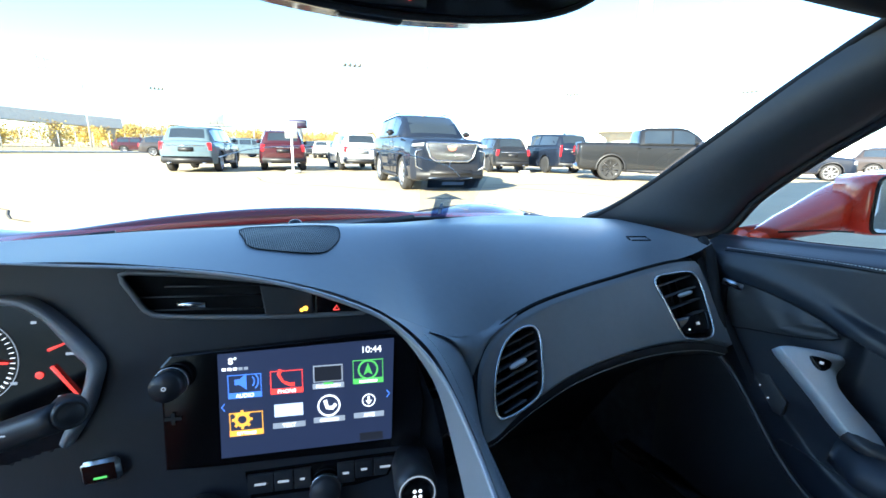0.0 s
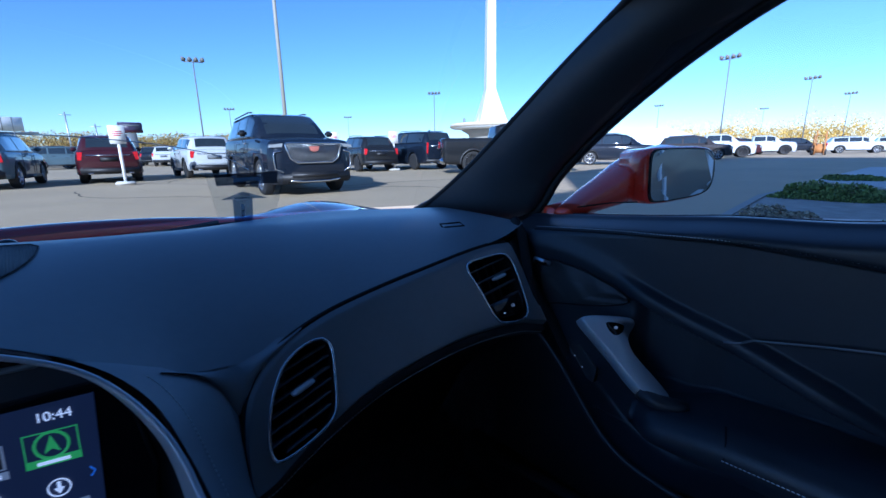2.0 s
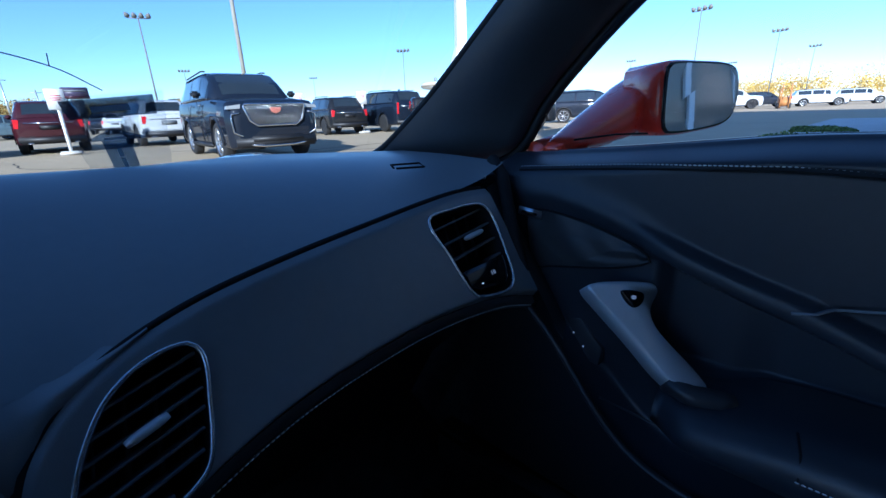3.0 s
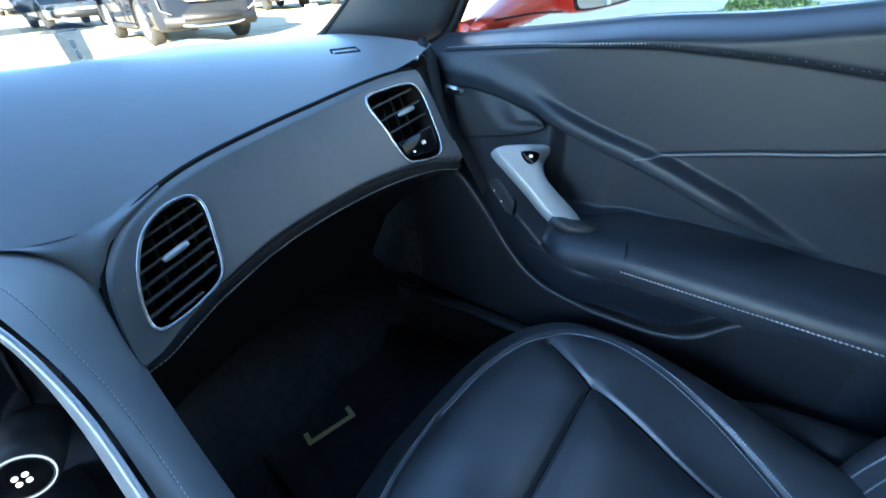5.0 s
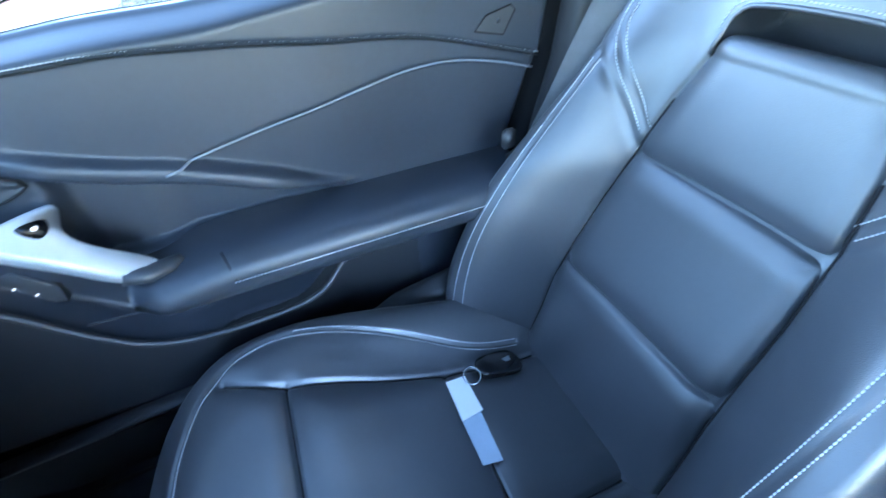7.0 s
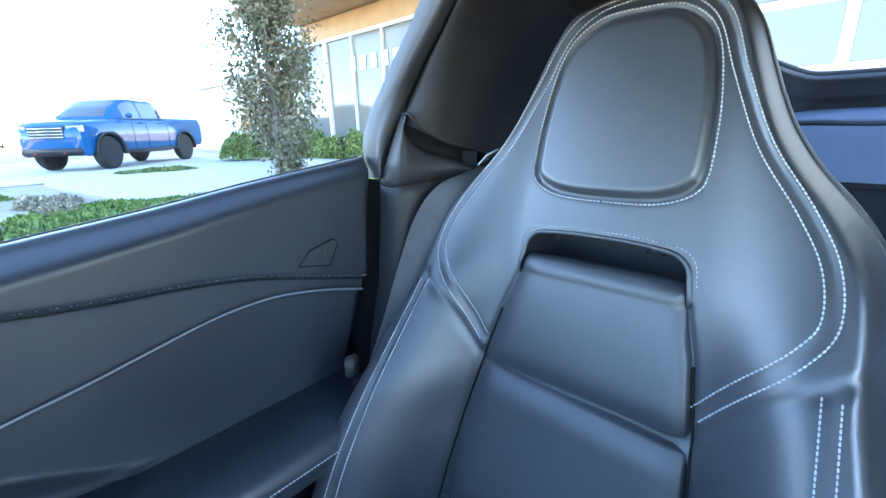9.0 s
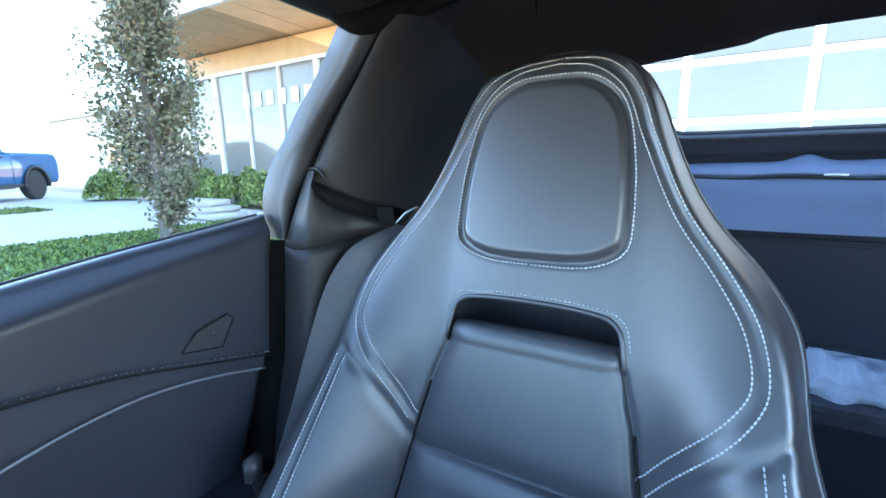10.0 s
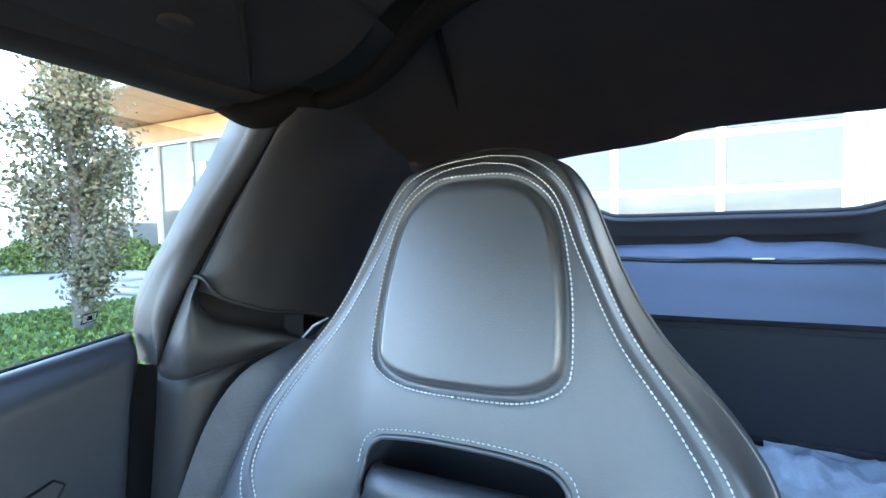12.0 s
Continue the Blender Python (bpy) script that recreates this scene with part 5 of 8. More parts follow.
for k, dy in ((0.4, 0.002), (0.75, -0.01), (1.0, -0.04)):
    row = last.copy()
    row[:, 2] = last[:, 2] - (last[:, 2] - 0.215) * k
    row[:, 1] += dy
    full.append(row)
cu = mesh_object("seat_cushion", *grid(full), LEATHER, seat, "padded leather seat cushion with raised bolsters")


def on_cushion(p, lift=0.0008):
    p = np.array(p)
    return np.stack([XC + p[:, 0], p[:, 1], cushion_z(p[:, 0], p[:, 1]) + lift], 1)


for sgn in (-1, 1):
    for off in (0.0045, -0.0045):
        w = c_lip * np.array((sgn, 1))
        tn = np.gradient(w, axis=0)
        tn /= np.linalg.norm(tn, axis=1)[:, None]
        if off < 0:
            w, tn = w[:42], tn[:42]
        part("cushion_stitching", stitches(on_cushion(w + off * np.stack([-tn[:, 1], tn[:, 0]], 1)), 0.0042, 0.0033, 0.00085), STITCH, cu, "light grey thread")
for line in (c_bol_r, c_bol_r * np.array((-1, 1)), np.array(c_in[2:4]), np.array(c_mid)):
    run_ = spline(line, 60) if len(line) > 2 else np.linspace(line[0], line[1], 60)
    part("cushion_seam", tube(on_cushion(run_, 0.0006), 0.0014, seg=6), GROOVE, cu)
part("seat_frame", box((0.44, 0.52, 0.05), (XC, 0.13, 0.215), 0.01), DARK_PLASTIC, seat)
part("seat_rail", box((0.03, 0.60, 0.02), (XC + 0.18, 0.12, 0.198), 0.004), DARK_PLASTIC, seat)
part("seat_rail", box((0.03, 0.60, 0.02), (XC - 0.18, 0.12, 0.198), 0.004), DARK_PLASTIC, seat)
part("side_cover", tube([(0.66, -0.20, 0.36), (0.665, -0.08, 0.36), (0.665, 0.08, 0.335), (0.66, 0.22, 0.31)], [0.02, 0.03, 0.03, 0.012], seg=10, flat=1.6), DARK_PLASTIC, seat)

# ---- key and tag on the seat ----
keys = thing("key_and_tag", "black key fob with white card and clear tag", "key", at=(0.45, 0.03, 0.35))
kz = lambda x, y: float(cushion_z(np.array([x - XC]), np.array([y]))[0])
tx = lambda pts, h: [np.array((x, y, kz(x, y) + h)) for x, y in pts]
part("white_card", slab(tx([(0.487, 0.074), (0.489, 0.040), (0.424, 0.041), (0.416, 0.078)], 0.006), 0.0015, (0, 0, 1)), WHITE_CARD, keys, "white card", smooth=False)
part("clear_tag", slab(tx([(0.43, 0.078), (0.428, 0.045), (0.348, 0.050), (0.350, 0.080)], 0.0045), 0.001, (0, 0, 1)), FROST, keys, "translucent plastic tag", smooth=False)
bm = lathe([(0.0001, 0), (0.0065, 0), (0.0065, 0.001), (0.0001, 0.001)], 16)
bmesh.ops.translate(bm, vec=(0.359, 0.065, kz(0.359, 0.065) + 0.0055), verts=bm.verts)
part("tag_rivet", bm, WHITE_CARD, keys)
fob = part("key_fob", slab(closed_spline(tx([(0.508, 0.012), (0.515, -0.02), (0.512, -0.055), (0.495, -0.066), (0.472, -0.058), (0.470, -0.02), (0.478, 0.014)], 0.016), 30), 0.014, (0, 0, 1), 0.004), GLOSS_BLACK, keys, "black key fob")
part("fob_bar", box((0.008, 0.040, 0.002), (0.493, -0.026, kz(0.493, -0.026) + 0.0165), 0.0005), ALU, fob)
part("key_ring", tube([(0.482 + 0.014 * math.cos(a), 0.030 + 0.014 * math.sin(a), kz(0.482, 0.030) + 0.010 + 0.003 * math.cos(a)) for a in np.linspace(0, 2 * math.pi, 20, endpoint=False)], 0.0012, closed=True, seg=6), CHROME, keys, "steel key ring")

# ---- pillars, roof and rear trim ----
ap_in = spline([(0.770, 1.08, 0.805), (0.745, 0.99, 0.835), (0.735, 0.86, 0.915), (0.722, 0.74, 1.000), (0.705, 0.62, 1.085), (0.690, 0.535, 1.140), (0.668, 0.495, 1.158), (0.600, 0.44, 1.176), (0.560, 0.36, 1.182), (0.55, 0.25, 1.184)], 50)
ap_out = spline([(0.800, 0.80, 0.800), (0.788, 0.715, 0.832), (0.785, 0.668, 0.900), (0.772, 0.60, 0.965), (0.750, 0.52, 1.025), (0.715, 0.42, 1.085), (0.672, 0.315, 1.128), (0.640, 0.21, 1.150), (0.622, 0.10, 1.158), (0.612, 0.0, 1.160)], 50)
rows = []
for w in np.linspace(0, 1, 10):
    bulge = 0.030 * math.sin(math.pi * w)
    rows.append([a * (1 - w) + b * w + np.array((-0.75, -0.55, 0.05)) * bulge for a, b in zip(ap_in, ap_out)])
rows.append([b + np.array((0.045, 0.03, 0.0)) for b in ap_out])
rows.append([a + np.array((0.045, 0.02, 0.01)) for a in ap_in])
rows.append(list(ap_in))
structure("pillar_front", grid(rows), PILLAR_VINYL, "thick black trimmed windshield pillar", "pillar")
structure("pillar_seal", tube([b + np.array((0.012, -0.004, 0.0)) for b in ap_out], 0.009, seg=8), RUBBER, "black rubber door seal", "trim")
structure("windshield_frit", tube([a + np.array((0.004, -0.003, -0.001)) for a in ap_in], 0.007, seg=6), RUBBER, "black windshield edge seal", "trim")
rows = [[a * np.array((s, 1, 1)) + np.array((0, 0, 0)) for a in ap_in] for s in (-1.0, -1.06)]
rows += [[a * np.array((-1, 1, 1)) + np.array((0.06, -0.12, 0.0)) for a in ap_in]]
structure("pillar_front_driver", grid(rows), PILLAR_VINYL, "black trimmed windshield pillar", "pillar")
# windshield and roof header
top_line = lambda x: np.array((x, 0.50 + 0.085 * (1 - (x / 0.66) ** 2), 1.162 + 0.022 * (1 - (x / 0.66) ** 2)))
bot_line = lambda x: np.array((x * 1.16, 1.30 - 0.22 * (x / 0.66) ** 2, 0.815 + 0.0 * x))
rows = []
for v in np.linspace(0, 1, 12):
    rows.append([top_line(x) * (1 - v) + bot_line(x) * v + np.array((0, 0.0, 0.035 * math.sin(math.pi * v))) for x in np.linspace(-0.72, 0.72, 26)])
ws = structure("window_windshield", grid(rows), WINDSHIELD, "clear raked windshield", "window")
ws.visible_shadow = False
rows = []
for dy, dz in ((0.03, 0.012), (0.0, -0.004), (-0.03, -0.008), (-0.07, 0.0), (-0.12, 0.008)):
    rows.append([top_line(x) + np.array((0, dy, dz)) for x in np.linspace(-0.70, 0.70, 30)])
structure("header_trim", grid(rows), HEADLINER, "dark header trim above the windshield", "trim")
# removable roof panel
roof_z = lambda x, y: 1.205 - 0.060 * (abs(x) / 0.60) ** 2.6 - 0.03 * (y - 0.1) ** 2
xs = np.linspace(-0.60, 0.60, 50)
ys_ = np.linspace(0.42, -0.20, 24)
rows = [[(x, y - 0.06 * ease((abs(x) - 0.36) / 0.14) * (y < -0.1), roof_z(x, y)) for x in xs] for y in ys_]
structure("ceiling", grid(rows), HEADLINER, "dark fabric lined removable roof panel", "ceiling")
rows = [[(x * 1.12, y * 1.2, 1.262 - 0.05 * (abs(x) / 0.6) ** 3) for x in xs] for y in np.linspace(0.42, -0.45, 8)]
structure("roof_seam", tube([(0.476, -0.153, 1.1698), (0.492, -0.169, 1.1665), (0.511, -0.189, 1.1627), (0.533, -0.210, 1.1572), (0.565, -0.241, 1.1532)], 0.0022, seg=6), GROOVE, "dark seam across the roof lining", "trim")
bm = lathe([(0.0125, 0.006), (0.012, 0.001), (0.0095, -0.0008), (0.0001, -0.0016)], 24)
bmesh.ops.translate(bm, vec=(0.524, -0.142, 1.1599), verts=bm.verts)
structure("roof_button", bm, HEADLINER, "round plug in the roof lining", "trim")
structure("roof_liner", grid([[(x * 1.05, y, 1.232 - 0.045 * (abs(x) / 0.6) ** 3) for x in xs] for y in np.linspace(0.45, -0.62, 12)]), HEADLINER, "dark lining under the roof skin", "ceiling")
structure("roof_outer", grid(rows), RED_PAINT, "orange red roof skin", "roof")
for sgn in (1, -1):
    rail = spline([(0.690, 0.42, 1.135), (0.650, 0.32, 1.158), (0.620, 0.15, 1.163), (0.608, 0.0, 1.159), (0.596, -0.15, 1.156), (0.582, -0.255, 1.152), (0.560, -0.31, 1.158)], 34) * np.array((sgn, 1, 1))
    structure("roof_rail", tube(rail, 0.022, seg=10, flat=0.8), RUBBER, "dark roof edge rail and seal", "trim")
    part_rows = [[(sgn * x, y, z) for x, y, z in ((0.600, 0.02 * k, 1.160), (0.555, 0.02 * k, 1.152), (0.50, 0.02 * k, 1.166))] for k in range(-13, 20)]
    structure("roof_side_trim", grid(part_rows), HEADLINER, "dark roof side trim", "trim")
for sgn in (1, -1):
    structure("roof_corner_lining", grid([[(sgn * x, y, 1.178 - 0.02 * (x > 0.6)) for x in (0.42, 0.50, 0.58, 0.64)] for y in (-0.17, -0.24, -0.31, -0.38)]), HEADLINER, "dark lining behind the roof corner", "ceiling")
BOW = [(0.605, -0.285, 1.150), (0.545, -0.290, 1.150), (0.477, -0.284, 1.156), (0.437, -0.265, 1.162), (0.382, -0.228, 1.172), (0.343, -0.212, 1.178), (0.20, -0.200, 1.190), (0.0, -0.198, 1.194), (-0.20, -0.200, 1.190), (-0.343, -0.212, 1.178), (-0.605, -0.285, 1.150)]
bow = spline(BOW, 90)
structure("roof_bow_seal", tube(bow, 0.010, seg=8), SEAL, "black rubber roof seal", "trim")
# halo behind the roof panel, sweeping down to the rear glass
rows = []
under = spline([(x, y - 0.004, z - 0.003) for x, y, z in BOW], 70)
glass_top = spline([(0.600, -0.66, 1.045), (0.50, -0.655, 1.085), (0.40, -0.655, 1.118), (0.345, -0.655, 1.133), (0.19, -0.655, 1.148), (0.158, -0.655, 1.158), (0.0, -0.66, 1.163), (-0.158, -0.655, 1.160), (-0.19, -0.655, 1.150), (-0.345, -0.655, 1.133), (-0.60, -0.66, 1.045)], 70)
for v in np.linspace(0, 1, 14):
    rows.append([a * (1 - v) + b * v + np.array((0, 0, 0.012 * math.sin(math.pi * v))) for a, b in zip(under, glass_top)])
rows.append([b + np.array((0, -0.02, 0.01)) for b in glass_top])
rows.append([b + np.array((0, -0.03, 0.06)) for b in glass_top])
structure("halo_trim", grid(rows), HEADLINER, "dark fabric halo trim behind the roof", "trim")
part_seam = spline([(0.378, -0.235, 1.167), (0.396, -0.30, 1.165), (0.416, -0.37, 1.160), (0.437, -0.45, 1.150)], 16)
structure("halo_seam", tube(part_seam, 0.0026, seg=6), SEAL, "thin dark trim seam", "trim")
for sgn in (1, -1):
    flip = np.array((sgn, 1, 1))
    bp_f = spline([(0.712, -0.125, 0.24), (0.712, -0.165, 0.50), (0.712, -0.192, 0.65), (0.711, -0.214, 0.74), (0.706, -0.226, 0.84), (0.699, -0.229, 0.890), (0.700, -0.227, 0.939), (0.689, -0.234, 0.982), (0.664, -0.239, 1.016), (0.643, -0.243, 1.047), (0.605, -0.246, 1.090), (0.568, -0.247, 1.136)], 60)
    bp_s = spline([(0.696, -0.231, 0.892), (0.686, -0.239, 0.938), (0.667, -0.250, 0.981), (0.653, -0.262, 1.016), (0.628, -0.263, 1.047), (0.587, -0.263, 1.091), (0.545, -0.263, 1.140)], 66)
    bp_u = spline([(0.698, -0.229, 0.892), (0.700, -0.227, 0.939), (0.689, -0.234, 0.982), (0.664, -0.239, 1.016), (0.643, -0.243, 1.047), (0.605, -0.246, 1.090), (0.568, -0.247, 1.138)], 66)
    bp_r = spline([(0.606, -0.40, 0.91), (0.605, -0.40, 0.95), (0.600, -0.40, 0.985), (0.580, -0.41, 1.04), (0.553, -0.42, 1.090), (0.520, -0.42, 1.145)], 60)
    far_q = spline([(0.700, -1.0, 0.88), (0.690, -0.98, 0.965), (0.668, -0.90, 1.005), (0.630, -0.76, 1.03), (0.600, -0.66, 1.045)], 60)
    rows = [(bp_u + np.array((0.035, -0.004, 0))) * flip, (bp_u + np.array((0.006, 0.002, 0))) * flip, bp_u * flip]
    rows += [(bp_u * (1 - w) + bp_s * w + np.array((-0.004, 0.005, 0)) * math.sin(math.pi * w)) * flip for w in np.linspace(0.1, 0.92, 7)] + [(bp_s + np.array((0.003, -0.004, 0))) * flip]
    structure("pillar_rear_cover", grid(rows), PILLAR_VINYL, "smooth black pillar cover", "pillar")
    structure("pillar_gap", tube((bp_s + np.array((0.002, -0.0055, 0))) * flip, 0.0045, seg=8), SEAL, "dark trim gap", "trim")
    # upper quarter trim: a rounded front face that turns back along the cabin side
    bp_s = spline([(0.669, -0.250, 0.977), (0.653, -0.262, 1.016), (0.628, -0.263, 1.047), (0.587, -0.263, 1.091), (0.545, -0.263, 1.140)], 60)
    bp_c = spline([(0.642, -0.262, 0.977), (0.637, -0.266, 0.989), (0.617, -0.274, 1.024), (0.588, -0.278, 1.069), (0.551, -0.281, 1.116), (0.520, -0.283, 1.142)], 60)
    rows = [(bp_s + np.array((0.0, -0.006, 0))) * flip, (bp_s + np.array((-0.002, -0.001, 0))) * flip]
    for w in np.linspace(0, 1, 14):
        q = bp_s * (1 - w) ** 2 + 2 * w * (1 - w) * (bp_c + np.array((-0.004, 0.010, 0.0))) + w * w * (bp_c * 0.75 + bp_r * 0.25)
        rows.append((q + np.array((-0.003, 0.001, 0))) * flip)
    rows += [(bp_c * (1 - w) + bp_r * w + np.array((-0.004 * math.sin(math.pi * w), 0, 0))) * flip for w in np.linspace(0.30, 1, 14)]
    rows += [(bp_r * (1 - v) + far_q * v + np.array((-0.012 * math.sin(math.pi * v), 0, 0))) * flip for v in np.linspace(0.06, 1, 20)]
    for q in rows:
        low_end = float(np.interp(-q[0, 1], [0.246, 0.250, 0.266, 0.302, 0.345, 0.385, 0.45], [0.979, 0.966, 0.954, 0.939, 0.929, 0.916, 0.900]))
        q[:, 2] = q[-1, 2] - (q[-1, 2] - q[:, 2]) * (q[-1, 2] - low_end) / (q[-1, 2] - q[0, 2])
    structure("pillar_rear_trim", grid(rows), QUARTER, "black pillar and quarter trim", "pillar")
    # belt slot between the upper and the lower quarter trim
    tip = spline([(0.671, -0.252, 0.979), (0.649, -0.243, 0.979), (0.648, -0.236, 0.966), (0.644, -0.238, 0.950), (0.640, -0.256, 0.934), (0.628, -0.283, 0.922), (0.606, -0.312, 0.910), (0.589, -0.345, 0.898), (0.585, -0.42, 0.880)], 50)
    tip2 = spline([(0.671, -0.253, 0.981), (0.648, -0.246, 0.981), (0.640, -0.247, 0.975), (0.637, -0.250, 0.966), (0.630, -0.266, 0.954), (0.622, -0.302, 0.939), (0.612, -0.345, 0.929), (0.603, -0.385, 0.916), (0.600, -0.43, 0.905)], 50)
    rows = [tip * flip, (tip + np.array((0.010, -0.012, -0.002))) * flip, ((tip + tip2) / 2 + np.array((0.028, -0.022, 0))) * flip, (tip2 + np.array((0.010, -0.008, 0.002))) * flip, tip2 * flip]
    structure("belt_slot", grid(rows), GROOVE, "dark recessed belt slot", "trim")
    structure("belt_slot_edge", tube(tip2 * flip, 0.0018, seg=6), QUARTER, "slot upper edge", "trim")
    # lower quarter trim: rolled upper lip, a seam, then the column beside the seat
    sm = spline([(0.699, -0.231, 0.888), (0.685, -0.225, 0.884), (0.665, -0.222, 0.883), (0.649, -0.226, 0.885), (0.638, -0.248, 0.887), (0.630, -0.285, 0.888), (0.622, -0.325, 0.890), (0.615, -0.42, 0.880)], 50)
    roll = np.array((-0.002, 0.003, -0.004))
    rows = [(tip + np.array((0.008, -0.010, -0.001))) * flip, (tip + np.array((0.002, -0.003, 0.001))) * flip, (tip + roll * 0.4) * flip, (tip + roll) * flip]
    rows += [((tip + roll) * (1 - w) + sm * w + np.array((-0.004, 0.004, 0)) * math.sin(math.pi * w)) * flip for w in np.linspace(0.08, 0.98, 14)]
    rows += [(sm + np.array((0.002, -0.002, 0.0005))) * flip]
    structure("quarter_trim_middle", grid(rows), QUARTER, "black trim below the belt slot", "pillar")
    fwd = lambda z: np.interp(z, [0.24, 0.50, 0.65, 0.74, 0.84, 0.89], [0.105, 0.065, 0.038, 0.015, 0.004, 0.0])
    rows = [(sm + np.array((0.002, -0.002, -0.0015))) * flip] + [(np.stack([sm[:, 0] + 0.012 * (0.888 - z), sm[:, 1] + fwd(z), sm[:, 2] * 0 + z + (sm[:, 2] - 0.886) * max(0, (z - 0.7) / 0.186)], 1)) * flip for z in (0.884, 0.87, 0.84, 0.80, 0.74, 0.70, 0.65, 0.58, 0.50, 0.40, 0.24)]
    structure("quarter_trim_lower", grid(rows), QUARTER, "black trim column beside the seat", "pillar")
    structure("pillar_seam", tube((sm + np.array((0.0012, -0.0012, 0))) * flip, 0.0014, seg=5), GROOVE, "thin trim seam", "trim")
    structure("door_jamb", grid([(bp_f[bp_f[:, 2] < 0.905] + np.array((dx, dy, 0))) * flip for dx, dy in ((-0.035, -0.045), (-0.004, -0.008), (0.012, 0.002), (0.030, 0.002), (0.045, 0.070))]), SEAL, "black door jamb and seal", "trim")
    rows = [[np.array((0.655 + 0.06 * v, -0.26 - 0.75 * v, z)) * flip for z in np.linspace(0.2, 0.90, 6)] for v in np.linspace(0, 1, 6)]
    structure("quarter_panel_inner", grid(rows), CARPET, "black carpeted side wall", "wall")
    structure("roof_corner_seal", tube(spline([(0.590, -0.225, 1.142), (0.572, -0.249, 1.134), (0.556, -0.262, 1.140), (0.528, -0.282, 1.152)], 16) * flip, [0.008 + 0.006 * math.sin(math.pi * k / 15) for k in range(16)], seg=8), SEAL, "black rubber roof corner seal", "trim")

# ---- seat belt ----
belt = thing("seat_belt", "black woven seat belt hanging beside the seat", "seat belt", at=(0.62, -0.28, 0.6))
b_l = spline([(0.602, -0.345, 0.905), (0.602, -0.309, 0.898), (0.615, -0.262, 0.882), (0.628, -0.232, 0.845), (0.636, -0.203, 0.781), (0.64, -0.178, 0.72), (0.648, -0.13, 0.6), (0.652, -0.12, 0.45)], 60)
b_r = b_l + np.stack([np.interp(b_l[:, 2], [0.45, 0.70, 0.80, 0.86, 0.905], [-0.012, -0.026, -0.040, -0.040, -0.030]), np.interp(b_l[:, 2], [0.45, 0.80, 0.905], [-0.045, -0.034, -0.040]), np.interp(b_l[:, 2], [0.45, 0.80, 0.905], [0.0, -0.012, -0.002])], 1)
rows = [[l * (1 - f) + r * f + np.array((0.0, 0.004, 0.004)) * math.sin(math.pi * f) for f in np.linspace(0, 1, 9)] + [r + np.array((0.0, -0.0015, -0.001)), l + np.array((0.001, -0.0015, -0.001)), l] for l, r in zip(b_l, b_r)]
part("webbing", (lambda b: (add_grid(b, rows), b)[1])(bmesh.new()), mat("ribbed_webbing", (0.16, 0.163, 0.17), 0.6, var=0.2, scale=30, bump=1.0, bscale=260, grain="wave"), belt, "black ribbed webbing")
rows = [[(0.630, -0.338, 0.926), (0.620, -0.342, 0.926), (0.608, -0.346, 0.926)], [(0.624, -0.330, 0.912), (0.612, -0.333, 0.912), (0.600, -0.336, 0.912)], [(0.613, -0.318, 0.896), (0.602, -0.321, 0.897), (0.588, -0.325, 0.899)]]
part("webbing_upper", (lambda b: (add_grid(b, rows), b)[1])(bmesh.new()), BELT, belt, "strap end from the slot")
part("guide_loop", slab(closed_spline([(0.578, -0.312, 0.908), (0.566, -0.316, 0.922), (0.550, -0.322, 0.931), (0.540, -0.330, 0.929), (0.545, -0.330, 0.916), (0.560, -0.322, 0.906)], 30), 0.010, (-0.4, 0.9, 0.1), 0.002), GLOSS_BLACK, belt, "black belt guide")
part("guide_edge", tube([(0.577, -0.309, 0.910), (0.565, -0.313, 0.923), (0.550, -0.319, 0.931)], 0.0012, seg=6), SILVER, belt, "bright guide edge")
part("latch_plate", box((0.012, 0.022, 0.032), (0.652, -0.120, 0.650), 0.004), DARK_PLASTIC, belt, "grey belt stop button")
part("webbing_lower", tube([(0.664, -0.135, 0.62), (0.666, -0.145, 0.57), (0.668, -0.16, 0.50), (0.666, -0.18, 0.36)], 0.012, seg=8, flat=0.2), BELT, belt)

# ---- rear hatch, cover and cargo bay ----
gl = [(0.60, -0.66, 1.050), (0.16, -0.66, 1.155), (-0.16, -0.66, 1.155), (-0.60, -0.66, 1.050)]
rows = []
for v in np.linspace(0, 1, 8):
    rows.append([(x * (1 - 0.35 * v), -0.67 - 0.45 * v, (1.172 - 0.10 * (abs(x) / 0.60) ** 2.5) * (1 - v) + (1.046 - 0.03 * (abs(x) / 0.6) ** 2) * v + 0.02 * math.sin(math.pi * v)) for x in np.linspace(-0.66, 0.66, 24)])
hg = structure("window_hatch", grid(rows), glass_mat("hatch_glass", (0.74, 0.77, 0.77), 0.05), "sloping rear hatch glass", "window")
hg.visible_shadow = False
frame_low = spline([(0.42, -0.80, 1.115), (0.345, -0.98, 1.078), (0.285, -1.062, 1.052), (0.255, -1.080, 1.046), (0.0, -1.095, 1.046), (-0.17, -1.085, 1.046), (-0.205, -1.072, 1.050), (-0.27, -0.98, 1.078), (-0.38, -0.80, 1.115)], 70)
rows = [frame_low + np.array((0, -0.005, 0.003)), frame_low + np.array((0, 0.010, -0.006)), frame_low + np.array((0, 0.014, -0.014)), frame_low + np.array((0, 0.004, -0.018)), frame_low + np.array((0, 0.006, -0.046)), frame_low + np.array((0, -0.006, -0.052)), frame_low + np.array((0, -0.02, -0.12))]
structure("hatch_frame", grid(rows), QUARTER, "dark grey hatch frame under the rear glass", "trim")
structure("hatch_seal", tube(frame_low, 0.006, seg=8), RUBBER, "black hatch glass seal", "trim")
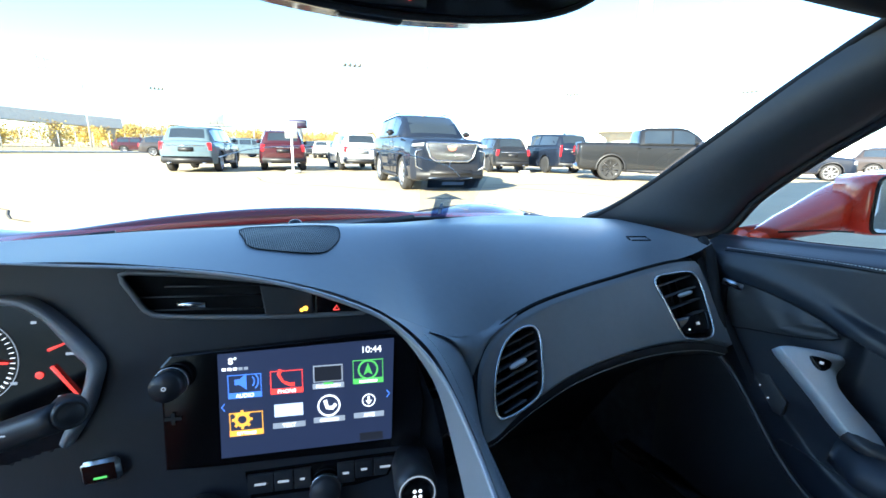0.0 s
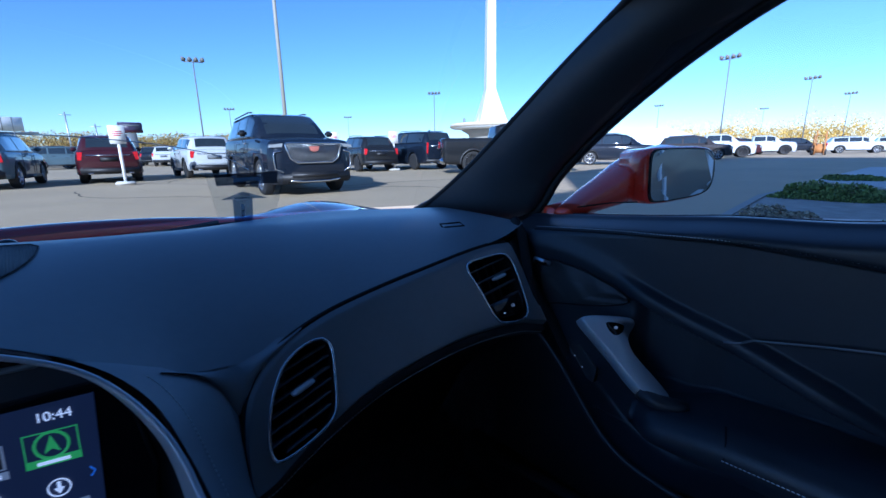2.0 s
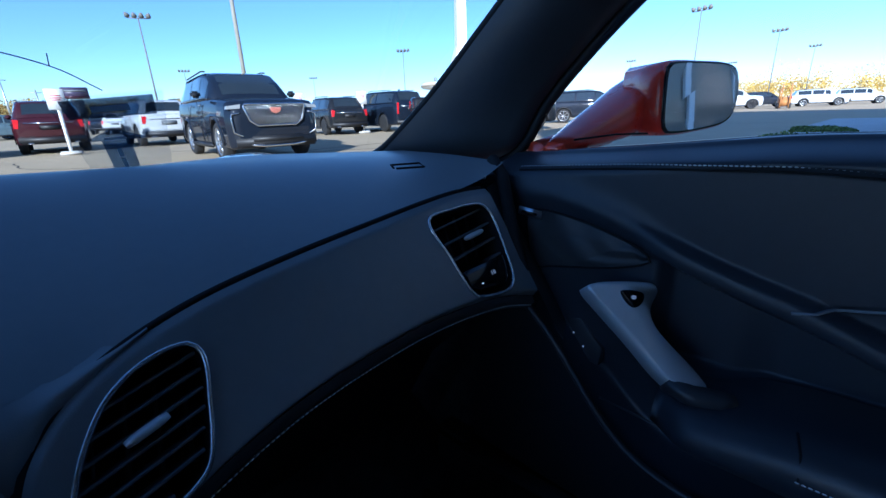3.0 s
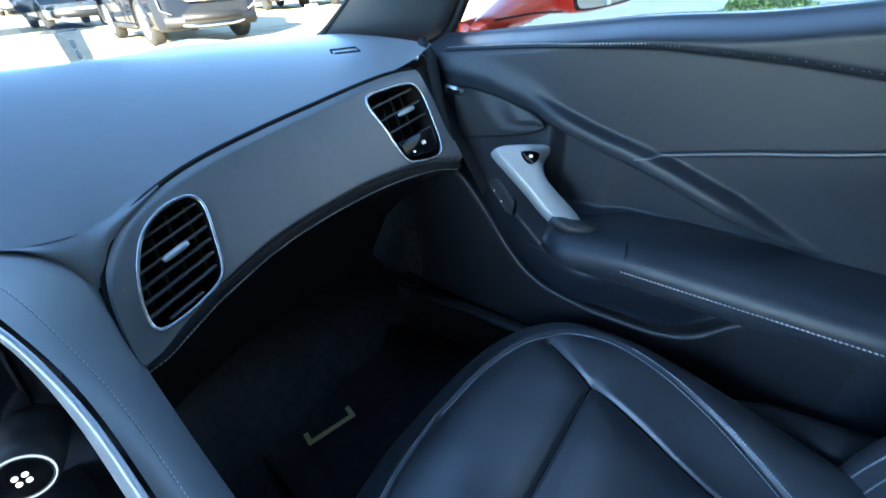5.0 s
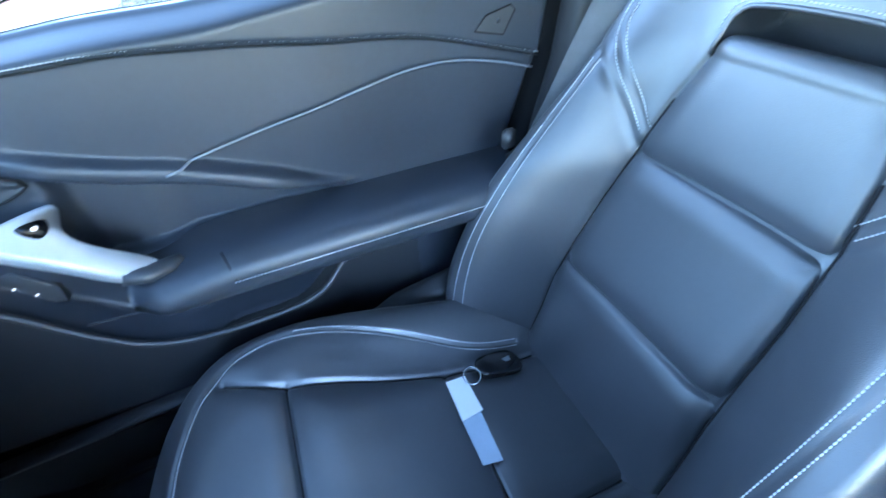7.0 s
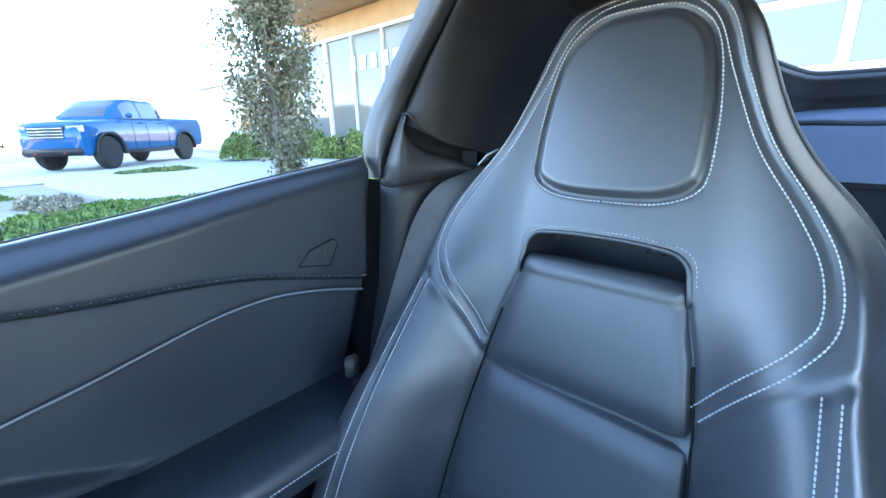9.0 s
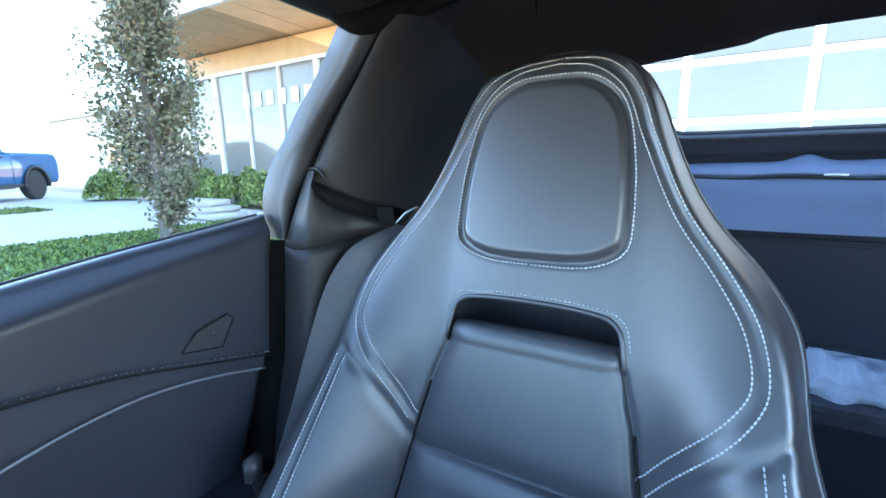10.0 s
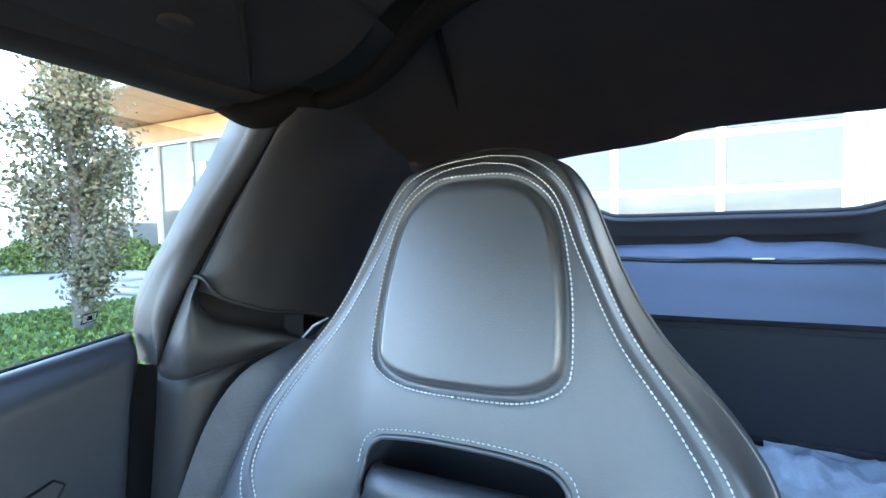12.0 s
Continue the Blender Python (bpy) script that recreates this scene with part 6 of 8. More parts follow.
for sgn in (1, -1):
    rows = [[np.array((sgn * 0.40, -0.80, 1.115)), np.array((sgn * 0.47, -0.74, 1.11)), np.array((sgn * 0.60, -0.67, 1.06))], [np.array((sgn * 0.30, -1.10, 0.97)), np.array((sgn * 0.52, -1.05, 0.93)), np.array((sgn * 0.66, -0.68, 0.92))]]
    structure("hatch_side_trim", grid(rows), DARK_PLASTIC, "dark hatch side trim", "trim")
cover = thing("cargo_cover", "dark blue-grey cloth cargo cover stretched behind the seats", "cargo cover", at=(0, -1.0, 0.9))
rows = []
for v in np.linspace(0, 1, 40):
    y = -1.15 + 0.175 * v
    rows.append([(x, y, 0.986 - 0.033 * v + 0.003 * noise.noise((x * 7, y * 14, 0.3)) + 0.016 * math.exp(-((x - 0.013) / 0.030) ** 2 - ((v - 0.3) / 0.22) ** 2) + 0.007 * math.exp(-((x + 0.13) / 0.05) ** 2 - ((v - 0.45) / 0.15) ** 2)) for x in np.linspace(-0.62, 0.62, 110)])
mesh_object("cover_top", *grid(rows), CLOTH, cover, "wrinkled cloth shelf")
rows = []
for v in np.linspace(0, 1, 30):
    rows.append([(x, -0.973 + 0.105 * v + 0.004 * math.sin(v * 7 + x * 2), 0.948 - 0.100 * v - 0.007 * math.sin(v * math.pi) + 0.004 * noise.noise((x * 3, v * 3, 1.3))) for x in np.linspace(-0.62, 0.62, 70)])
mesh_object("cover_front", *grid(rows), CLOTH, cover, "hanging cloth front")
part("hem", tube([(x, -0.972, 0.951 + 0.002 * math.sin(x * 30)) for x in np.linspace(-0.62, 0.62, 60)], 0.004, seg=6), CLOTH, cover)
part("hem_gap", tube([(x, -0.966, 0.945 + 0.002 * math.sin(x * 30)) for x in np.linspace(-0.62, 0.62, 60)], 0.0022, seg=6), GROOVE, cover)
part("hem_tag", box((0.038, 0.003, 0.004), (-0.008, -0.966, 0.951), 0.001), WHITE_CARD, cover, "small white hem tag")
structure("wall_bulkhead", box((1.32, 0.03, 0.67), (0, -0.878, 0.50), 0.01), mat("charcoal_trim_cloth", (0.020, 0.024, 0.032), 0.9, var=0.2, scale=8, bump=0.4, bscale=900), "black carpeted bulkhead behind the seats", "wall", False)
structure("cargo_floor", box((1.36, 0.9, 0.03), (0, -1.30, 0.62), 0.005), CARPET, "black carpeted cargo floor", "floor", False)
structure("wall_tail", box((1.36, 0.04, 0.45), (0, -1.62, 0.80), 0.01), DARK_PLASTIC, "dark tail wall", "wall", False)
structure("floor_rear", box((1.36, 0.50, 0.03), (0, -0.68, 0.185), 0.004), CARPET, "black carpeted floor behind the seats", "floor", False)
structure("floor_driver", box((0.72, 1.75, 0.03), (-0.41, 0.35, 0.170), 0.004), CARPET, "black carpeted driver footwell", "floor", False)
bag = thing("plastic_bag", "crumpled pale grey plastic bag behind the seats", "bag", at=(0.0, -0.72, 0.62))
rows = []
for a in np.linspace(0, math.pi, 20):
    rows.append([(0.07 - 0.30 * u, -0.78 + 0.07 * math.cos(a) * (1 + 0.3 * noise.noise((u * 7, a * 2, 4))), 0.60 + (0.040 + 0.025 * noise.noise((u * 9, a * 1.7, 7))) * math.sin(a)) for u in np.linspace(0, 1, 36)])
mesh_object("bag_film", *grid(rows), mat("pale_film", (0.30, 0.35, 0.40), 0.35, var=0.25, scale=15, bump=0.6, bscale=60), bag)
rows = [[(0.02 - 0.42 * u, -0.845 + 0.03 * v, 0.635 - 0.05 * v - 0.02 * u + 0.008 * noise.noise((u * 8, v * 5, 2))) for u in np.linspace(0, 1, 30)] for v in np.linspace(0, 1, 8)]
mesh_object("bag_flap", *grid(rows), bpy.data.materials["pale_film"], bag, "loose film edge tucked under the cover")
structure("shelf_behind_seats", box((1.30, 0.22, 0.03), (0, -0.78, 0.585), 0.006), CARPET, "black carpeted ledge behind the seats", "trim", False)

structure("door_sill", box((0.10, 1.20, 0.15), (0.725, 0.22, 0.225), 0.01), RUBBER, "black door sill and seal", "trim", False)
# ---- driver door and seat side, closing the cabin ----
DRIVER_HINGE = Matrix.Translation((-0.80, 0.74, 0)) @ Matrix.Rotation(radians(-62), 4, "Z") @ Matrix.Translation((0.80, -0.74, 0))
swing = lambda p: DRIVER_HINGE @ Vector(p)
ddoor = thing("driver_door", "wide open black lined driver door with red outer skin", "car door", at=(-0.9, 0.6, 0.22))
mesh_object("door_panel", *grid([[swing((-0.72 - 0.03 * ease((z - 0.80) / 0.08), y, z)) for y in np.linspace(0.72, -0.26, 20)] for z in np.linspace(0.22, 0.88, 14)]), DOORSKIN, ddoor)
bm = box((0.06, 0.98, 0.62), (-0.83, 0.235, 0.53), 0.02)
bmesh.ops.transform(bm, matrix=DRIVER_HINGE, verts=bm.verts)
part("outer_shell", bm, RED_PAINT, ddoor, "orange red outer skin")
dg = mesh_object("pane", *grid([[swing((-0.745, y, 0.88)) for y in np.linspace(0.70, -0.26, 8)], [swing((-0.61, y, 1.12)) for y in np.linspace(0.44, -0.28, 8)]]), SIDE_GLASS, ddoor, "clear frameless side glass")
dg.visible_shadow = False
pg = structure("window_passenger", grid([[(float(sill_x(y)) + 0.022, y, float(sill_z(y)) + 0.002) for y in np.linspace(0.72, -0.245, 10)], [(0.632 + 0.06 * float(ease((y2 - 0.25) / 0.2)), y2, 1.122 - 0.03 * float(ease((y2 - 0.25) / 0.2))) for y2 in np.linspace(0.44, -0.275, 10)]]), SIDE_GLASS, "clear passenger side glass", "window")
pg.visible_shadow = False
gmk = thing("glass_mark", "small dark printed square on the side glass", "mark", at=(0.724, -0.19, 0.945))
part("printed_frame", tube([(0.722, -0.178, 0.943), (0.722, -0.190, 0.9445), (0.719, -0.1905, 0.953), (0.719, -0.1785, 0.9515)], 0.0009, closed=True, seg=4), GLOSS_BLACK, gmk)
part("printed_dot", box((0.001, 0.004, 0.004), (0.7205, -0.1843, 0.948)), GLOSS_BLACK, gmk)

# ---- rear-view mirror ----
rv = thing("rear_view_mirror", "black frameless rear-view mirror with lit call buttons", "mirror", at=(0.045, 0.585, 1.15))
prof = closed_spline([(-0.215, 1.150), (-0.16, 1.108), (-0.07, 1.094), (0.03, 1.095), (0.13, 1.108), (0.19, 1.128), (0.215, 1.150), (0.205, 1.185), (0.12, 1.200), (-0.12, 1.200), (-0.205, 1.188)], 50)
prof3 = [np.array((x + 0.035, 0.615 - 0.10 * (x + 0.03), z - 0.004)) for x, z in prof]
# true size: a mirror about 0.26 m wide, close under the header
RV_AT = Vector((-0.076, 0.224, 0.990))
RV = Matrix.Translation(RV_AT) @ Matrix.Scale(0.61, 4) @ Matrix.Translation(-RV_AT)


def rv_part(name, bm, material, label=""):
    bmesh.ops.transform(bm, matrix=RV, verts=bm.verts)
    return part(name, bm, material, rv, label)


rv_part("housing", slab(prof3, 0.03, (-0.1, -1, 0), 0.006), GLOSS_BLACK, "gloss black housing")
rv_part("rim", tube([p + np.array((0, -0.001, 0)) for p in prof3], 0.003, closed=True, seg=6), DARK_PLASTIC)
for x, m_, r in ((-0.050, LIT_GREY, 0.0036), (-0.010, LIT_BLUE, 0.0036), (0.013, LIT_GREEN, 0.0016), (0.036, LIT_RED, 0.0036)):
    bm = lathe([(0.0001, 0), (r, 0), (r, 0.001), (0.0001, 0.001)], 16, "y")
    bmesh.ops.translate(bm, vec=(x, 0.6084 - 0.10 * (x - 0.005), 1.1035 + 0.03 * max(0, x)), verts=bm.verts)
    rv_part("lit_button", bm, m_)
for x0, x1 in ((-0.064, 0.052),):
    rv_part("button_strip", tube([(x, 0.6120 - 0.10 * (x - 0.005), 1.1035 + 0.03 * max(0, x)) for x in np.linspace(x0, x1, 9)], 0.0085, seg=10, flat=0.25, up=(0, 1, 0)), mat("grey_strip", (0.09, 0.095, 0.10), 0.4, var=0.1, scale=30), "grey call button strip")
rv_part("lower_tab", box((0.06, 0.012, 0.006), (0.005, 0.625, 1.088), 0.002), DARK_PLASTIC)
part("stem", tube([(0.005, 0.475, 1.098), (0.015, 0.52, 1.125), (0.02, 0.57, 1.165)], [0.013, 0.011, 0.016], seg=10), DARK_PLASTIC, rv)

# ---- sticker and crack on the windshield ----
sticker = thing("windshield_sticker", "clear film sticker with a dark bar and printed arrow", "sticker", at=(0.31, 1.08, 0.86))
o_ = np.array((0.284, 1.053, 0.921))
eu, ev = np.array((0.081, -0.084, 0.005)), np.array((0.035, 0.121, -0.097))
stick = lambda u, v: o_ + eu * u + ev * v
FACE = (-0.5, -0.55, 0.67)
part("film", slab([stick(-0.14, -0.04), stick(1.12, -0.04), stick(1.02, 0.98), stick(-0.04, 0.98)], 0.0006, FACE), glass_mat("clear_film", (0.93, 0.945, 0.96), 0.05), sticker, smooth=False)
part("dark_bar", slab([stick(0, 0), stick(1, 0), stick(1, 0.22), stick(0.02, 0.22)], 0.0012, FACE), glass_mat("navy_print", (0.20, 0.24, 0.31), 0.04), sticker, "dark navy bar", smooth=False)
part("bar_text", slab([stick(0.30, 0.08), stick(0.72, 0.08), stick(0.72, 0.15), stick(0.30, 0.15)], 0.0016, FACE), mat("grey_print", (0.20, 0.24, 0.30), 0.5), sticker, smooth=False)
arrow = [(0.44, 0.37), (0.84, 0.53), (0.60, 0.53), (0.60, 1.08), (0.26, 1.08), (0.26, 0.53), (0.06, 0.53)]
part("arrow", slab([stick(u, v) for u, v in arrow], 0.0012, FACE), glass_mat("blue_grey_print", (0.36, 0.46, 0.62), 0.06), sticker, "blue-grey arrow", smooth=False)
for u, v, w, h_ in ((0.40, 0.66, 0.05, 0.12), (0.40, 0.82, 0.05, 0.14), (0.30, 0.50, 0.26, 0.02)):
    part("print_bar", slab([stick(u, v), stick(u + w, v), stick(u + w, v + h_), stick(u, v + h_)], 0.0017, FACE), mat("pale_print", (0.45, 0.50, 0.56), 0.5), sticker, smooth=False)

crack = thing("windshield_crack", "thin pale crack running across the windshield", "crack", at=(0.1, 0.9, 0.9))
part("crack_line", tube(spline([(-0.110, 0.921, 0.964), (-0.091, 0.911, 0.970), (-0.073, 0.905, 0.975), (-0.034, 0.896, 0.980), (0.001, 0.893, 0.982), (0.053, 0.893, 0.982), (0.119, 0.900, 0.978), (0.199, 0.915, 0.968), (0.273, 0.940, 0.951), (0.317, 0.972, 0.930)], 60), 0.0007, seg=5), mat("pale_crack", (0.75, 0.78, 0.80), 0.3), crack)
part("crack_branch", tube([(0.273, 0.940, 0.951), (0.272, 0.925, 0.961)], 0.0006, seg=5), bpy.data.materials["pale_crack"], crack)

# ---- bonnet, wipers and door mirror ----
crest = lambda x: float(np.interp(abs(x), [0.0, 0.10, 0.25, 0.38, 0.47, 0.54, 0.63, 0.72, 0.82, 0.93], [0.813, 0.811, 0.803, 0.790, 0.779, 0.788, 0.812, 0.808, 0.780, 0.70]))
soft_crest = lambda x: sum(crest(x + d) for d in np.linspace(-0.05, 0.05, 7)) / 7
rows = []
for y, dz in [(1.452, -0.060), (1.458, -0.022), (1.466, -0.008), (1.482, -0.001), (1.50, 0.0)] + [(1.50 + 0.04 * k, -0.175 * 0.04 * k - 0.03 * (0.04 * k) ** 2) for k in range(1, 33)]:
    back = max(0.0, 1.5 - y) / 0.048
    hump = lambda x: float(ease((abs(x) - 0.47) / 0.10))
    rows.append([(x, y - 0.10 * (x / 0.9) ** 2 - 0.20 * back * hump(x), soft_crest(x) + dz * (1 - hump(x)) - 0.034 * min(1, back) ** 2 * hump(x) * (y < 1.5) + dz * hump(x) * (y >= 1.5)) for x in np.linspace(-0.93, 0.93, 80)])
hood = thing("bonnet", "glossy red sports car bonnet with raised wings", "bonnet", at=(0, 2.0, 0.7))
# bonnet and bumper carry the shade in their darker red
mesh_object("bonnet_skin", *grid(rows), SHADED_HOOD, hood)
part("front_bumper", box((1.8, 0.12, 0.4), (0, 2.80, 0.33), 0.05), SHADED_HOOD, hood)
for x0, x1 in ((-0.62, 0.0), (0.05, 0.62)):
    wp = thing("windshield_wiper", "black windshield wiper resting at the base of the glass", "wiper", group="windshield wipers", at=(x0, 1.24, 0.80))
    part("blade", tube([(x0, 1.20, 0.790), ((x0 + x1) / 2, 1.235, 0.802), (x1, 1.22, 0.792)], 0.006, seg=6), RUBBER, wp)
    part("arm", tube([(x0, 1.26, 0.780), ((x0 + x1) / 2, 1.25, 0.806)], [0.009, 0.006], seg=6), DARK_PLASTIC, wp)
structure("cowl", box((1.70, 0.36, 0.02), (0, 1.33, 0.765), 0.006), RUBBER, "black cowl under the windshield", "trim")
body = thing("car_body_side", "orange red sports car body side below the doors", "car body", at=(0, 0, 0.15))
for sgn in (1, -1):
    part("rocker", box((0.12, 3.6, 0.30), (sgn * 0.86, 0.2, 0.28), 0.04), RED_PAINT, body)
    part("rear_wing", box((0.22, 1.3, 0.42), (sgn * 0.80, -1.05, 0.66), 0.09, seg=4), RED_PAINT, body)
part("tail", box((1.6, 0.3, 0.35), (0, -1.85, 0.78), 0.08, seg=4), RED_PAINT, body)
rows = [[(x * (0.62 + 0.20 * v), -1.12 - 0.72 * v, 1.035 - 0.11 * v ** 1.5 - 0.03 * abs(x) ** 3) for x in np.linspace(-1, 1, 20)] for v in np.linspace(0, 1, 10)]
mesh_object("rear_deck", *grid(rows), RED_PAINT, body)
for sgn in (1, -1):
    fender = [[(sgn * (0.93 + 0.015 * math.sin(math.pi * v)), y - 0.107, (soft_crest(0.93) - 0.175 * max(0, y - 1.5) - 0.03 * max(0, y - 1.5) ** 2) * (1 - v) + (0.28 + 0.38 * max(0.0, 1 - ((y - 1.97) / 0.36) ** 2) ** 0.5) * v) for y in np.linspace(1.0, 2.84, 50)] for v in np.linspace(0, 1, 8)]
    mesh_object("front_wing", *grid(fender), RED_PAINT, body)
    for yw, rw in ((1.86, 0.33), (-1.02, 0.34)):
        bm = lathe([(rw * 0.68, -0.12), (rw * 0.92, -0.12), (rw, -0.06), (rw, 0.06), (rw * 0.92, 0.12), (rw * 0.68, 0.12), (rw * 0.64, 0.05)], 30, "x")
        bmesh.ops.translate(bm, vec=(sgn * 0.84, yw, rw), verts=bm.verts)
        wl = part("wheel", bm, RUBBER, body, "black low profile tyre")
        bm = lathe([(rw * 0.66, 0.02 * sgn), (rw * 0.66, 0.10 * sgn), (rw * 0.60, 0.10 * sgn), (rw * 0.15, 0.06 * sgn), (0.001, 0.07 * sgn)], 30, "x")
        bmesh.ops.translate(bm, vec=(sgn * 0.84, yw, rw), verts=bm.verts)
        part("rim", bm, ALU, wl)

mir = thing("door_mirror", "orange red aerodynamic door mirror with clear glass", "mirror", at=(0.9, 0.62, 0.82))
sec = []
for x, yf, yr, zb, zt in ((0.790, 0.665, 0.640, 0.826, 0.838), (0.82, 0.668, 0.62, 0.828, 0.853), (0.86, 0.665, 0.60, 0.830, 0.874), (0.91, 0.658, 0.578, 0.836, 0.899), (0.96, 0.650, 0.562, 0.843, 0.926), (1.02, 0.640, 0.545, 0.848, 0.951), (1.08, 0.62, 0.525, 0.852, 0.962), (1.125, 0.595, 0.508, 0.862, 0.955), (1.142, 0.55, 0.500, 0.885, 0.935)):
    cy_, ch = (yf + yr) / 2, (yf - yr) / 2
    cz_, hh = (zb + zt) / 2, (zt - zb) / 2
    sec.append([np.array((x + (0.0 if x < 0.9 else -0.05 * (a_c > 0) * 0), cy_ + ch * np.sign(math.cos(a)) * abs(math.cos(a)) ** 0.75, cz_ + hh * np.sign(math.sin(a)) * abs(math.sin(a)) ** 0.65)) for a in np.linspace(0, 2 * math.pi, 28, endpoint=False) for a_c in (math.cos(a),)])
bm = bmesh.new()
vs = add_grid(bm, sec, True)
bm.faces.new(vs[0][::-1])
bm.faces.new(vs[-1])
bmesh.ops.recalc_face_normals(bm, faces=bm.faces)
part("shell", bm, RED_PAINT, mir, "glossy orange red shell")
mo = closed_spline([(0.941, 0.547, 0.946), (0.956, 0.542, 0.953), (1.021, 0.521, 0.955), (1.101, 0.495, 0.953), (1.130, 0.485, 0.942), (1.137, 0.480, 0.907), (1.127, 0.481, 0.872), (1.101, 0.489, 0.856), (1.029, 0.512, 0.848), (0.962, 0.534, 0.846), (0.939, 0.542, 0.852), (0.936, 0.546, 0.903)], 50)
mn = np.array((-0.31, -0.949, 0.055))
part("glass_surround", slab((mo - mo.mean(0)) * 1.05 + mo.mean(0) + mn * 0.003, 0.07, mn, 0.008, 3), RED_PAINT, mir)
part("glass_rim", slab(mo + mn * 0.0045, 0.01, mn, 0.002), GLOSS_BLACK, mir)
part("mirror_glass", slab((mo - mo.mean(0)) * 0.94 + mo.mean(0) + mn * 0.005, 0.002, mn), MIRROR, mir, "clear mirror glass", smooth=False)
part("mirror_base", tube([(0.80, 0.69, 0.822), (0.86, 0.66, 0.834), (0.93, 0.62, 0.842)], [0.02, 0.022, 0.012], seg=10), RED_PAINT, mir)
part("shell_seam", tube([(0.80, 0.62, 0.846), (0.87, 0.585, 0.850), (0.93, 0.558, 0.848)], 0.0016, seg=5), GROOVE, mir)


# ---- outside: materials ----
ASPHALT = mat("asphalt_lot", (0.41, 0.325, 0.20), 0.92, var=0.16, scale=0.35, bump=0.35, bscale=45)
TYRE = mat("tyre_rubber", (0.020, 0.020, 0.021), 0.8, var=0.2, scale=12, bump=0.2, bscale=60)
RIM = mat("alloy_rim", (0.52, 0.53, 0.55), 0.3, metal=0.9, var=0.08, scale=9)
DARK_RIM = mat("dark_alloy_rim", (0.05, 0.05, 0.055), 0.3, metal=0.6, var=0.1, scale=9)
CAR_GLASS = mat("tinted_car_glass", (0.022, 0.028, 0.030), 0.05, var=0.3, scale=1.5, spec=0.8, coat=1.0)
CLEAR_LAMP = mat("clear_lamp_lens", (0.30, 0.32, 0.34), 0.10, var=0.05, scale=9)
RED_LAMP = mat("red_lamp_lens", (0.55, 0.015, 0.02), 0.15, var=0.1, scale=9, coat=0.8)
TRIM_BLACK = mat("black_car_trim", (0.015, 0.015, 0.017), 0.5, var=0.15, scale=8)
WHITE_METAL = mat("white_painted_metal", (0.80, 0.80, 0.78), 0.45, var=0.06, scale=3)
LAMP_STEEL = mat("weathered_grey_steel", (0.16, 0.155, 0.14), 0.6, var=0.2, scale=2)
GALV = mat("galvanised_steel", (0.45, 0.46, 0.46), 0.45, metal=0.7, var=0.12, scale=3)
CONCRETE = mat("concrete_pale", (0.52, 0.50, 0.46), 0.9, var=0.14, scale=1.6, bump=0.3, bscale=40)
GRASS = mat("lawn_grass", (0.13, 0.135, 0.055), 0.9, var=0.45, scale=2.2, bump=0.6, bscale=90)
DRY_GRASS = mat("dry_grass", (0.34, 0.27, 0.11), 0.95, var=0.3, scale=0.3, bump=0.4, bscale=20)


def paint(name, col):
    return mat(name, col, 0.55, var=0.04, scale=2, coat=0.8, spec=0.1, crough=0.03)


BLUE_BLACK = paint("blue_black_paint", (0.008, 0.012, 0.022))
BLACK_P = paint("black_paint", (0.012, 0.013, 0.015))
MAROON_P = paint("maroon_paint", (0.038, 0.007, 0.011))
STEEL_P = paint("steel_blue_paint", (0.085, 0.125, 0.15))
WHITE_P = paint("silver_white_paint", (0.50, 0.52, 0.53))
BROWN_P = paint("dark_brown_paint", (0.035, 0.030, 0.030))
BLUE_P = paint("bright_blue_paint", (0.003, 0.085, 0.23))
RED_P = paint("red_paint", (0.35, 0.02, 0.02))
GREY_P = paint("grey_paint", (0.16, 0.17, 0.18))

# ---- ground ----
bm = bmesh.new()
bmesh.ops.create_grid(bm, x_segments=60, y_segments=60, size=2500)
structure("ground", bm, ASPHALT, "worn pale asphalt car lot", "ground")


def strip(name, pts, z, material, label, category, thick=0.0):
    bm = bmesh.new()
    vs = [bm.verts.new((x, y, z)) for x, y in pts]
    bm.faces.new(vs)
    if thick:
        r = bmesh.ops.extrude_face_region(bm, geom=list(bm.faces))
        bmesh.ops.translate(bm, vec=(0, 0, -thick), verts=[g for g in r["geom"] if isinstance(g, bmesh.types.BMVert)])
    bmesh.ops.recalc_face_normals(bm, faces=bm.faces)
    return structure(name, bm, material, label, category, False)


# cracks and patches in the lot
CRACK = mat("tar_crack", (0.055, 0.05, 0.045), 0.9, var=0.2, scale=4)
rng = random.Random(4)
for k in range(16):
    x, y = rng.uniform(-8, 16), rng.uniform(5, 26)
    a = rng.uniform(0, 6.28)
    pts = []
    for i in range(14):
        pts.append((x, y, 0.003))
        a += rng.uniform(-0.35, 0.35)
        x, y = x + math.cos(a) * 0.5, y + math.sin(a) * 0.5
    structure("pavement_crack", tube(pts, 0.018, seg=4, flat=0.15, up=(0, 0, 1)), CRACK, "dark sealed crack in the asphalt", "pavement")


